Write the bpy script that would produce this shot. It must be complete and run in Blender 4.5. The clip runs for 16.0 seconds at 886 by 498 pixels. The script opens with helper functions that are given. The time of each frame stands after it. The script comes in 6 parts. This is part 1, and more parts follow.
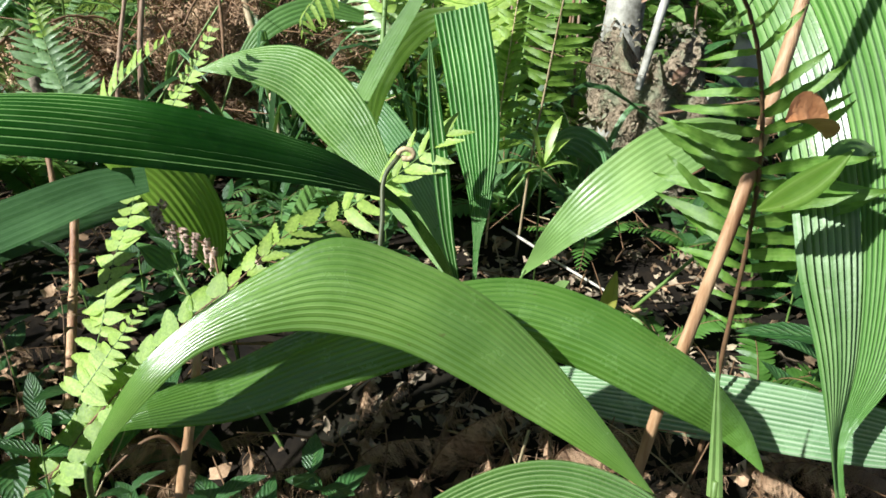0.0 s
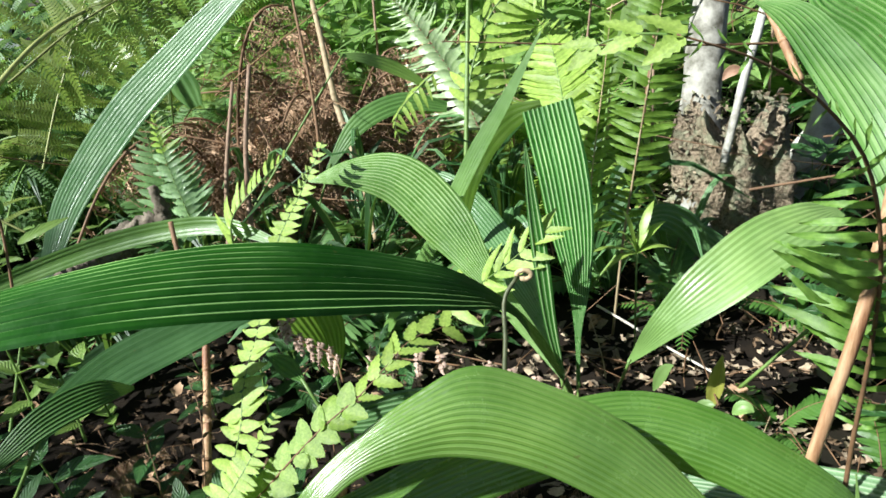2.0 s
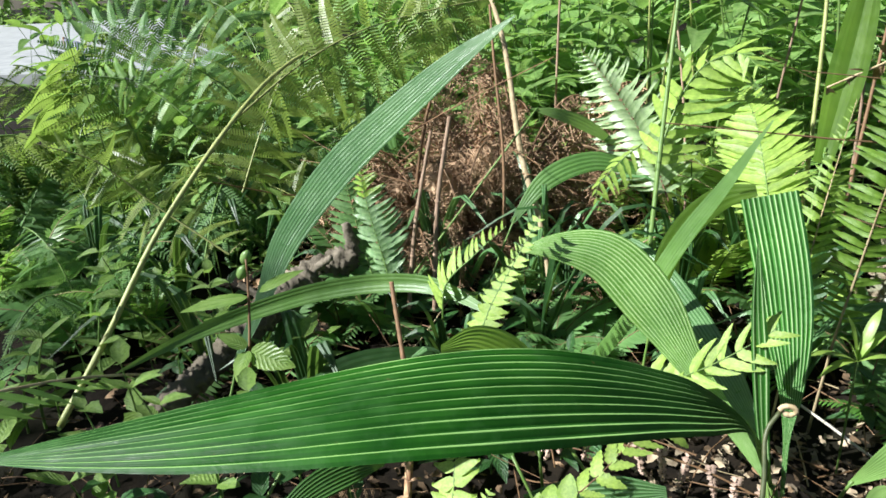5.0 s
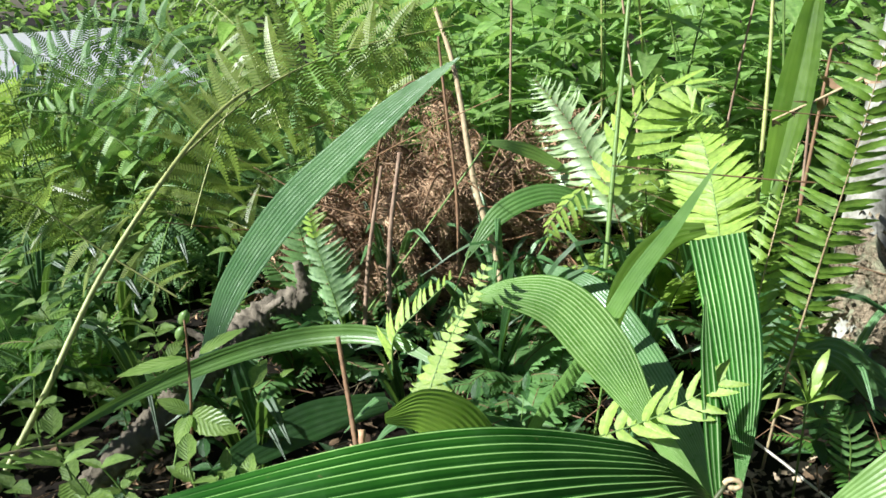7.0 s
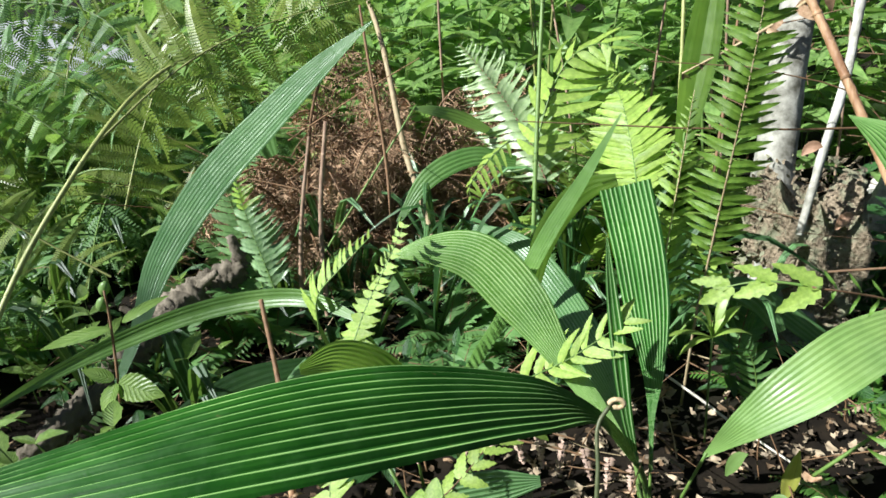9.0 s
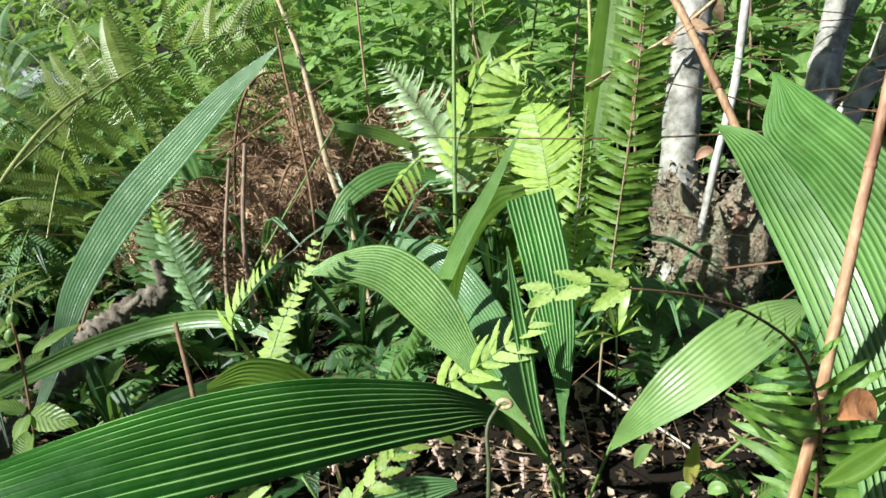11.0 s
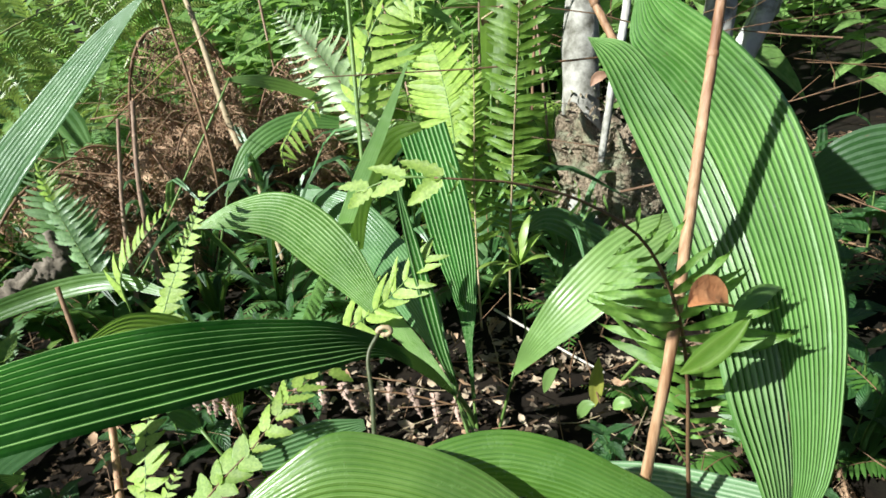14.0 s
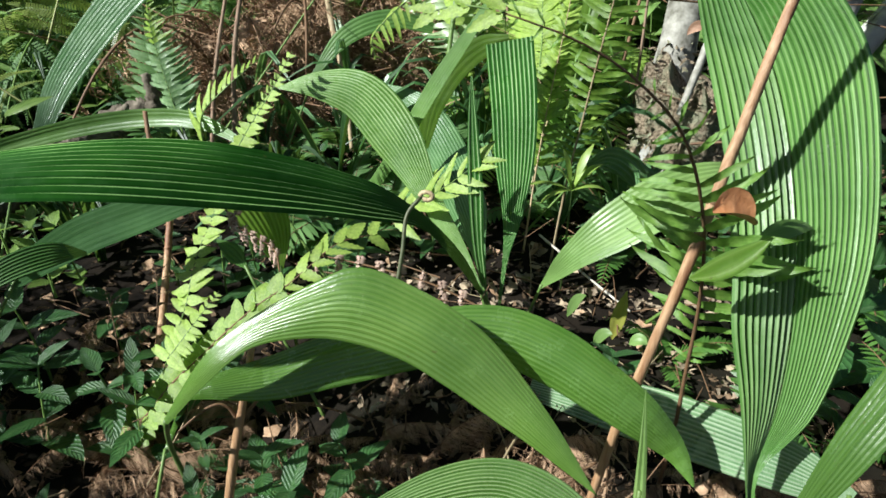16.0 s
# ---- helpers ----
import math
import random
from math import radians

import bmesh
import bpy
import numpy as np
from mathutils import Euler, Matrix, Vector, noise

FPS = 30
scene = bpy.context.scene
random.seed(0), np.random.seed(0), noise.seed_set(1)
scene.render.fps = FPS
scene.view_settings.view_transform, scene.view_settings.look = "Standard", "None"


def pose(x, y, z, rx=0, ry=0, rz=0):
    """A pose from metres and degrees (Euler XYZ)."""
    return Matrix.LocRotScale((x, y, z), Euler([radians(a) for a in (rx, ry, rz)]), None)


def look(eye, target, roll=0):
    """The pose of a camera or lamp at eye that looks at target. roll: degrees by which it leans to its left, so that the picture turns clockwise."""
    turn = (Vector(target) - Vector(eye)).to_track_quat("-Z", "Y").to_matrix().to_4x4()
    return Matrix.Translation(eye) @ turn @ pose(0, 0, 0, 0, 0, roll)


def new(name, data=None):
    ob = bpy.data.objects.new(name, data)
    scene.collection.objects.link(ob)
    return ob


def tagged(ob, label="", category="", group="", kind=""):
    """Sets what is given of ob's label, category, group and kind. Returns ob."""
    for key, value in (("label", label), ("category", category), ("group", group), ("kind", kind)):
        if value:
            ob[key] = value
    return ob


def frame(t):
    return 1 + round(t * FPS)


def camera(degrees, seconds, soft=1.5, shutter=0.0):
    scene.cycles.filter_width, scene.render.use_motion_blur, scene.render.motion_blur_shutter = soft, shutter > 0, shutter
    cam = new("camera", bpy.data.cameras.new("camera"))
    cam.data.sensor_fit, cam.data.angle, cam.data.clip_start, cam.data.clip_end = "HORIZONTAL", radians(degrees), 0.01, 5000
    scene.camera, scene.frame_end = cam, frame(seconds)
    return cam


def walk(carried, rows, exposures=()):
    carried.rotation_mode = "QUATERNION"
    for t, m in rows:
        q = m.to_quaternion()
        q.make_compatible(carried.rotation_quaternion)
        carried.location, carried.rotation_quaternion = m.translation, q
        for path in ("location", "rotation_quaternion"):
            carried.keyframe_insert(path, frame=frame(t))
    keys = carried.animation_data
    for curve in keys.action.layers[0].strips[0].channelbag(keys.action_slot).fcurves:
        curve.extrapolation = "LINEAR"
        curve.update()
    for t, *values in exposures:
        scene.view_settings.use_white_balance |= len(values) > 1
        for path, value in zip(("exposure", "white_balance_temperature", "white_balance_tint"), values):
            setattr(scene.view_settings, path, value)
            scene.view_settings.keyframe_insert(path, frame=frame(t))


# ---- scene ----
cam = camera(65.5, 16.0, soft=1.65)
PATH = [
    (0, (0.024, 0.006, 0.472), (-0.014, 1.79, -0.43), -0.1),
    (0.5, (0.016, 0.002, 0.504), (-0.091, 1.803, -0.359), -3.7),
    (1, (0.011, -0.001, 0.531), (-0.142, 1.82, -0.284), -5.5),
    (1.5, (0.0, -0.003, 0.552), (-0.178, 1.834, -0.217), -5.6),
    (2, (-0.021, -0.006, 0.555), (-0.252, 1.823, -0.22), -5.6),
    (2.5, (-0.051, 0.006, 0.573), (-0.345, 1.826, -0.203), -5.1),
    (3, (-0.07, 0.014, 0.588), (-0.418, 1.829, -0.177), -5.0),
    (3.5, (-0.083, 0.017, 0.591), (-0.462, 1.818, -0.192), -4.6),
    (4, (-0.144, -0.004, 0.623), (-0.638, 1.778, -0.139), -4.3),
    (4.2, (-0.17, -0.015, 0.632), (-0.704, 1.763, -0.112), -3.4),
    (6.3, (-0.162, 0.032, 0.714), (-0.651, 1.828, -0.018), -3.9),
    (6.5, (-0.15, 0.041, 0.718), (-0.613, 1.843, -0.016), -4.1),
    (7, (-0.146, 0.044, 0.721), (-0.591, 1.851, -0.011), -3.9),
    (7.5, (-0.137, 0.048, 0.724), (-0.566, 1.859, -0.01), -3.9),
    (8, (-0.117, 0.052, 0.724), (-0.52, 1.868, -0.01), -4.5),
    (8.5, (-0.095, 0.035, 0.711), (-0.472, 1.849, -0.042), -5.2),
    (9, (-0.069, 0.017, 0.695), (-0.417, 1.821, -0.097), -5.7),
    (9.5, (-0.049, 0.001, 0.698), (-0.357, 1.818, -0.079), -4.5),
    (10, (-0.022, 0.0, 0.711), (-0.286, 1.824, -0.065), -5.9),
    (10.2, (-0.016, -0.004, 0.721), (-0.265, 1.832, -0.034), -6.1),
    (12.3, (0.032, -0.006, 0.669), (-0.174, 1.81, -0.144), -7.3),
    (12.5, (0.034, -0.011, 0.674), (-0.184, 1.807, -0.131), -7.9),
    (13, (0.051, -0.011, 0.666), (-0.137, 1.798, -0.166), -9.1),
    (13.5, (0.078, -0.003, 0.658), (-0.033, 1.796, -0.208), -9.3),
    (14, (0.082, -0.004, 0.65), (-0.006, 1.786, -0.236), -9.5),
    (14.5, (0.088, -0.017, 0.62), (-0.016, 1.743, -0.325), -9.4),
    (15, (0.09, -0.041, 0.6), (-0.01, 1.691, -0.395), -9.2),
    (15.5, (0.095, -0.049, 0.583), (-0.048, 1.665, -0.437), -5.8),
    (16, (0.105, -0.076, 0.592), (-0.17, 1.64, -0.398), 0.4),
]
walk(cam, [(t, look(eye, target, roll)) for t, eye, target, roll in PATH], exposures=[(t, stops, 6100, 11) for t, stops in ((0.0, 1.08), (1.5, 1.16), (3.5, 1.18), (7.5, 1.24), (8.5, 1.06), (10.0, 1.08), (13.0, 1.1), (14.5, 1.1), (15.0, 1.04), (16.0, 0.88))])

# ---- world, sun ----
world = bpy.data.worlds.new("world")
scene.world = world
world.use_nodes = True
wn = world.node_tree.nodes
sky = wn.new("ShaderNodeTexSky")
sky.sky_type = "NISHITA"
sky.sun_disc = False
SUN_EL, SUN_AZ = 42.0, 241.0          # degrees; azimuth from +y towards +x
sky.sun_elevation, sky.sun_rotation = radians(SUN_EL), radians(SUN_AZ)
wn["Background"].inputs["Strength"].default_value = 0.03
world.node_tree.links.new(sky.outputs[0], wn["Background"].inputs["Color"])
sun = new("sun", bpy.data.lights.new("sun", "SUN"))
sun.data.energy, sun.data.angle, sun.data.color = 5.0, radians(0.9), (1.0, 0.995, 0.93)
sdir = Vector((math.sin(radians(SUN_AZ)) * math.cos(radians(SUN_EL)), math.cos(radians(SUN_AZ)) * math.cos(radians(SUN_EL)), math.sin(radians(SUN_EL))))
sun.matrix_world = look(sdir * 30, (0, 0, 0))


# ---- materials ----
def base_material(name):
    m = bpy.data.materials.new(name)
    m.use_nodes = True
    nt = m.node_tree
    return m, nt, nt.nodes["Principled BSDF"], nt.nodes["Material Output"]


def node(nt, kind, **values):
    n = nt.nodes.new(kind)
    for k, v in values.items():
        n.inputs[k].default_value = v
    return n


def ramp(nt, source, stops):
    r = nt.nodes.new("ShaderNodeValToRGB")
    while len(r.color_ramp.elements) < len(stops):
        r.color_ramp.elements.new(0.5)
    for e, (p, c) in zip(r.color_ramp.elements, stops):
        e.position, e.color = p, (*c, 1)
    nt.links.new(source, r.inputs[0])
    return r


def mix(nt, a, b, fac, kind="MIX"):
    m = nt.nodes.new("ShaderNodeMix")
    m.data_type, m.blend_type = "RGBA", kind
    for sock, val in ((m.inputs[6], a), (m.inputs[7], b), (m.inputs[0], fac)):
        if hasattr(val, "default_value"):
            nt.links.new(val, sock)
        else:
            sock.default_value = (*val, 1) if isinstance(val, tuple) else val
    return m.outputs[2]


def leaf_material(name, dark, light, rough=0.38, through_light=0.35, rib=(0.25, 0.4, 0.12), rib_amount=0.5, ridge_width=0.06, valley=(0.02, 0.07, 0.01), valley_amount=0.0, valley_width=0.15, spots=0.5, gloss=0.5, even=0.5, veins=0.0):
    """A green blade: u runs across it, v along it in metres."""
    m, nt, bs, out = base_material(name)
    uv = nt.nodes.new("ShaderNodeUVMap")
    sep = nt.nodes.new("ShaderNodeSeparateXYZ")
    nt.links.new(uv.outputs[0], sep.inputs[0])
    # fine veins along the blade
    mul = nt.nodes.new("ShaderNodeCombineXYZ")
    sx = nt.nodes.new("ShaderNodeMath"); sx.operation = "MULTIPLY"; sx.inputs[1].default_value = 5
    sy = nt.nodes.new("ShaderNodeMath"); sy.operation = "MULTIPLY"; sy.inputs[1].default_value = 3.0
    nt.links.new(sep.outputs[0], sx.inputs[0]); nt.links.new(sep.outputs[1], sy.inputs[0])
    nt.links.new(sx.outputs[0], mul.inputs[0]); nt.links.new(sy.outputs[0], mul.inputs[1])
    oi = nt.nodes.new("ShaderNodeObjectInfo")
    nt.links.new(oi.outputs["Random"], mul.inputs[2])
    fine = node(nt, "ShaderNodeTexNoise", Scale=1.0, Detail=3.0)
    nt.links.new(mul.outputs[0], fine.inputs["Vector"])
    tc = nt.nodes.new("ShaderNodeTexCoord")
    blot = node(nt, "ShaderNodeTexNoise", Scale=14.0, Detail=4.0, Roughness=0.6)
    nt.links.new(tc.outputs["Object"], blot.inputs["Vector"])
    col = mix(nt, dark, light, ramp(nt, blot.outputs[0], [(0.3, (0, 0, 0)), (0.7, (1, 1, 1))]).outputs[0])
    col = mix(nt, col, light, ramp(nt, fine.outputs[0], [(0.45, (0, 0, 0)), (0.75, (0.6, 0.6, 0.6))]).outputs[0])
    low = tuple(0.7 * c for c in dark)
    col = mix(nt, col, low, ramp(nt, fine.outputs[0], [(0.3, (0.55, 0.55, 0.55)), (0.46, (0, 0, 0))]).outputs[0])
    # stripes that follow the pleats: valleys at whole numbers of u, ridges halfway
    pp = nt.nodes.new("ShaderNodeMath"); pp.operation = "PINGPONG"; pp.inputs[1].default_value = 0.5
    wob = node(nt, "ShaderNodeTexNoise", Scale=6.0, Detail=1.0)
    nt.links.new(tc.outputs["Object"], wob.inputs["Vector"])
    wm = nt.nodes.new("ShaderNodeMath"); wm.operation = "MULTIPLY_ADD"; wm.inputs[1].default_value = 0.22
    nt.links.new(wob.outputs[0], wm.inputs[0]); nt.links.new(sep.outputs[0], wm.inputs[2])
    nt.links.new(wm.outputs[0], pp.inputs[0])
    rnd = nt.nodes.new("ShaderNodeTexWhiteNoise"); rnd.noise_dimensions = "1D"
    fl = nt.nodes.new("ShaderNodeMath"); fl.operation = "ROUND"
    nt.links.new(wm.outputs[0], fl.inputs[0]); nt.links.new(fl.outputs[0], rnd.inputs["W"])
    each = ramp(nt, rnd.outputs[0], [(0.0, (even,) * 3), (0.6, (max(even, 0.75),) * 3), (1.0, (1, 1, 1))])
    vary = node(nt, "ShaderNodeTexNoise", Scale=9.0, Detail=2.0)
    nt.links.new(tc.outputs["Object"], vary.inputs["Vector"])
    lo, hi = valley_width, 0.5 - ridge_width
    # valley colour darkens the creases for pleat shade, over the blade's own stripes
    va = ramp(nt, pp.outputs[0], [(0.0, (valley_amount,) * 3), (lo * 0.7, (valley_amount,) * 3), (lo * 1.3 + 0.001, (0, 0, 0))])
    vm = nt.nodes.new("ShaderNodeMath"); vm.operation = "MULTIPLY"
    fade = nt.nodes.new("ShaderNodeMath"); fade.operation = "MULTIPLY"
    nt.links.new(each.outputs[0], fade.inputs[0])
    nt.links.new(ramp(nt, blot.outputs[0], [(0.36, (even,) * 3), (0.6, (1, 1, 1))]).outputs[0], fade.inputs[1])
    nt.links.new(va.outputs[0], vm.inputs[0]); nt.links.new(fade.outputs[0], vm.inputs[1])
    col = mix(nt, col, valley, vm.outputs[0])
    ra = ramp(nt, pp.outputs[0], [(max(0.0, hi - 0.03), (0, 0, 0)), (hi + 0.02, (rib_amount,) * 3), (0.5, (rib_amount,) * 3)])
    rmul = nt.nodes.new("ShaderNodeMath"); rmul.operation = "MULTIPLY"
    nt.links.new(ra.outputs[0], rmul.inputs[0]); nt.links.new(each.outputs[0], rmul.inputs[1])
    col = mix(nt, col, rib, rmul.outputs[0])
    vr = ramp(nt, vary.outputs[0], [(0.3, (0.70, 0.74, 0.68)), (0.7, (1.2, 1.16, 1.06))])
    col = mix(nt, col, vr.outputs[0], 1.0, "MULTIPLY")
    # small brown blemishes
    sp = node(nt, "ShaderNodeTexNoise", Scale=95.0, Detail=2.0)
    nt.links.new(tc.outputs["Object"], sp.inputs["Vector"])
    col = mix(nt, col, (0.10, 0.075, 0.03), ramp(nt, sp.outputs[0], [(0.73, (0, 0, 0)), (0.78, (spots,) * 3)]).outputs[0])
    dust = node(nt, "ShaderNodeTexNoise", Scale=33.0, Detail=5.0, Roughness=0.7)
    nt.links.new(tc.outputs["Object"], dust.inputs["Vector"])
    pale = tuple(1.3 * c + 0.025 for c in light)
    col = mix(nt, col, pale, ramp(nt, dust.outputs[0], [(0.5, (0, 0, 0)), (0.72, (0.22, 0.22, 0.22))]).outputs[0])
    gm = nt.nodes.new("ShaderNodeMapRange")
    gm.inputs[1].default_value, gm.inputs[2].default_value = 0.3, 0.7
    gm.inputs[3].default_value, gm.inputs[4].default_value = rough * 0.75, rough * 1.35
    nt.links.new(dust.outputs[0], gm.inputs[0]); nt.links.new(gm.outputs[0], bs.inputs["Roughness"])
    hs = node(nt, "ShaderNodeHueSaturation", Saturation=1.0)
    mr = nt.nodes.new("ShaderNodeMapRange")
    mr.inputs[3].default_value, mr.inputs[4].default_value = 0.8, 1.2
    nt.links.new(oi.outputs["Random"], mr.inputs[0])
    nt.links.new(mr.outputs[0], hs.inputs["Value"])
    nt.links.new(col, hs.inputs["Color"])
    col = hs.outputs[0]
    nt.links.new(col, bs.inputs["Base Color"])
    bs.inputs["Specular IOR Level"].default_value = gloss
    bump = node(nt, "ShaderNodeBump", Strength=0.25, Distance=0.001)
    height = fine.outputs[0]
    if veins:
        # side veins that slant forward from the midrib
        half = nt.nodes.new("ShaderNodeMath"); half.operation = "SUBTRACT"; half.inputs[1].default_value = 0.5
        away = nt.nodes.new("ShaderNodeMath"); away.operation = "ABSOLUTE"
        slant = nt.nodes.new("ShaderNodeMath"); slant.operation = "MULTIPLY_ADD"; slant.inputs[1].default_value = -0.55
        band = nt.nodes.new("ShaderNodeMath"); band.operation = "MULTIPLY"; band.inputs[1].default_value = 9.0
        fold = nt.nodes.new("ShaderNodeMath"); fold.operation = "PINGPONG"; fold.inputs[1].default_value = 0.5
        nt.links.new(sep.outputs[0], half.inputs[0]); nt.links.new(half.outputs[0], away.inputs[0])
        nt.links.new(away.outputs[0], slant.inputs[0]); nt.links.new(sep.outputs[1], slant.inputs[2])
        nt.links.new(slant.outputs[0], band.inputs[0]); nt.links.new(band.outputs[0], fold.inputs[0])
        height = ramp(nt, fold.outputs[0], [(0.0, (0, 0, 0)), (0.14, (0.7, 0.7, 0.7)), (0.5, (1, 1, 1))]).outputs[0]
        bump.inputs["Strength"].default_value, bump.inputs["Distance"].default_value = veins, 0.004
    nt.links.new(height, bump.inputs["Height"])
    # soft blisters that break up the sheen
    puff = node(nt, "ShaderNodeBump", Strength=0.22, Distance=0.004)
    nt.links.new(dust.outputs[0], puff.inputs["Height"]); nt.links.new(bump.outputs[0], puff.inputs["Normal"])
    nt.links.new(puff.outputs[0], bs.inputs["Normal"])
    tr = nt.nodes.new("ShaderNodeBsdfTranslucent")
    tint = mix(nt, col, (0.40, 0.66, 0.08), 0.3, "MIX")
    nt.links.new(tint, tr.inputs[0])
    ms = nt.nodes.new("ShaderNodeMixShader")
    ms.inputs[0].default_value = through_light
    nt.links.new(bs.outputs[0], ms.inputs[1]); nt.links.new(tr.outputs[0], ms.inputs[2])
    nt.links.new(ms.outputs[0], out.inputs[0])
    return m


def rough_material(name, a, b, scale=40.0, rough=0.85, bump_amount=0.5, c=None, stretch=(1, 1, 1), relief=0.004, loose=False):
    m, nt, bs, out = base_material(name)
    tc = nt.nodes.new("ShaderNodeTexCoord")
    mp = nt.nodes.new("ShaderNodeMapping")
    mp.inputs["Scale"].default_value = stretch
    nt.links.new(tc.outputs["Object"], mp.inputs["Vector"])
    n1 = node(nt, "ShaderNodeTexNoise", Scale=scale, Detail=6.0, Roughness=0.65)
    n2 = node(nt, "ShaderNodeTexNoise", Scale=scale * 0.17, Detail=3.0)
    for n in (n1, n2):
        nt.links.new(mp.outputs[0], n.inputs["Vector"])
    col = mix(nt, a, b, ramp(nt, n1.outputs[0], [(0.35, (0, 0, 0)), (0.65, (1, 1, 1))]).outputs[0])
    if c:
        col = mix(nt, col, c, ramp(nt, n2.outputs[0], [(0.48, (0, 0, 0)), (0.62, (1, 1, 1))]).outputs[0])
    oi = nt.nodes.new("ShaderNodeObjectInfo")
    mr = nt.nodes.new("ShaderNodeMapRange")
    mr.inputs[3].default_value, mr.inputs[4].default_value = 0.75, 1.2
    nt.links.new(oi.outputs["Random"], mr.inputs[0])
    if loose:
        # every loose piece has its own tone
        geo = nt.nodes.new("ShaderNodeNewGeometry")
        mr.inputs[3].default_value, mr.inputs[4].default_value = 0.45, 1.45
        nt.links.new(geo.outputs["Random Per Island"], mr.inputs[0])
    hs = node(nt, "ShaderNodeHueSaturation")
    nt.links.new(mr.outputs[0], hs.inputs["Value"]); nt.links.new(col, hs.inputs["Color"])
    nt.links.new(hs.outputs[0], bs.inputs["Base Color"])
    bs.inputs["Roughness"].default_value = rough
    bs.inputs["Specular IOR Level"].default_value = 0.5 if rough < 0.8 else 0.12
    bp = node(nt, "ShaderNodeBump", Strength=bump_amount, Distance=relief)
    nt.links.new(n1.outputs[0], bp.inputs["Height"]); nt.links.new(bp.outputs[0], bs.inputs["Normal"])
    return m


# PLEATED is kept dark in colour for the shade its leaf lies in
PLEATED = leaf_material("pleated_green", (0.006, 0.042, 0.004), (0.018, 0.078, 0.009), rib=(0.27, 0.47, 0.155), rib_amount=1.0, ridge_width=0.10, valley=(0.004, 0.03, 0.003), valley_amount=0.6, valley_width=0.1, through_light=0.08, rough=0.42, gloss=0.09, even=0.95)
STRAP = leaf_material("dark_strap_green", (0.016, 0.055, 0.013), (0.034, 0.095, 0.024), rib=(0.08, 0.17, 0.05), rib_amount=0.2, through_light=0.28, rough=0.45, gloss=0.4)
ARCHED = leaf_material("arched_green", (0.06, 0.155, 0.018), (0.105, 0.215, 0.04), rib=(0.2, 0.32, 0.1), rib_amount=0.35, ridge_width=0.09, valley=(0.018, 0.072, 0.007), valley_amount=0.9, valley_width=0.065, through_light=0.36, rough=0.24, gloss=0.95, even=0.4)
# GLOSSY: the arched green made lighter to paint sunlight on the front leaf
GLOSSY = leaf_material("glossy_sun_lightened_green", (0.098, 0.22, 0.028), (0.17, 0.305, 0.066), rib=(0.32, 0.45, 0.17), rib_amount=0.25, ridge_width=0.10, valley=(0.024, 0.095, 0.008), valley_amount=0.8, valley_width=0.065, through_light=0.24, rough=0.22, gloss=1.0, even=0.4)
PALE = leaf_material("pale_green", (0.145, 0.275, 0.07), (0.225, 0.35, 0.115), rib=(0.33, 0.46, 0.21), rib_amount=0.3, valley=(0.12, 0.25, 0.06), valley_amount=0.45, valley_width=0.05, through_light=0.33, rough=0.4, gloss=0.6, even=0.3)
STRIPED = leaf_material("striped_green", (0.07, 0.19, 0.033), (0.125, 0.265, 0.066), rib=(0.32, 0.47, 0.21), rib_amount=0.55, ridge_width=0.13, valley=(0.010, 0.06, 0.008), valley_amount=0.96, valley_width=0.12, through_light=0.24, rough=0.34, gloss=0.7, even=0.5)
BOLD = leaf_material("bold_striped_green", (0.025, 0.125, 0.014), (0.05, 0.18, 0.028), rib=(0.42, 0.57, 0.31), rib_amount=0.9, ridge_width=0.11, valley=(0.008, 0.055, 0.006), valley_amount=0.7, valley_width=0.12, through_light=0.15, rough=0.3, gloss=0.6, even=0.12)
# SHEEN: base and ribs are paled to paint in reflected light, besides the gloss
SHEEN = leaf_material("sheen_paled_grey_green", (0.15, 0.28, 0.14), (0.25, 0.37, 0.22), rib=(0.55, 0.63, 0.5), rib_amount=0.75, ridge_width=0.12, valley=(0.025, 0.09, 0.028), valley_amount=0.9, valley_width=0.15, through_light=0.2, rough=0.24, gloss=1.0, even=0.3)
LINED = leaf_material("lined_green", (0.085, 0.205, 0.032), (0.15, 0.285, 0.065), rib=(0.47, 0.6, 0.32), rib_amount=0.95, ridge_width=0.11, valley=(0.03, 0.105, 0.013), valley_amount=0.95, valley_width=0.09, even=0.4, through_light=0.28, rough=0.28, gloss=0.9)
TEAL = leaf_material("blue_green", (0.095, 0.245, 0.08), (0.165, 0.33, 0.13), rib=(0.3, 0.47, 0.25), rib_amount=0.3, ridge_width=0.1, valley=(0.032, 0.14, 0.035), valley_amount=0.6, valley_width=0.07, rough=0.32, through_light=0.25, gloss=0.9, even=0.1)
SOFTGREEN = leaf_material("soft_green", (0.10, 0.225, 0.045), (0.16, 0.30, 0.075), rib=(0.22, 0.36, 0.12), rib_amount=0.2, valley=(0.08, 0.19, 0.035), valley_amount=0.25, valley_width=0.05, rough=0.4, through_light=0.33, gloss=0.6, even=0.1)
MIDGREEN = leaf_material("mid_green", (0.065, 0.165, 0.035), (0.105, 0.225, 0.055), rib=(0.15, 0.28, 0.08), rib_amount=0.3, valley=(0.035, 0.11, 0.02), valley_amount=0.4, valley_width=0.06, rough=0.5, through_light=0.3, gloss=0.3)
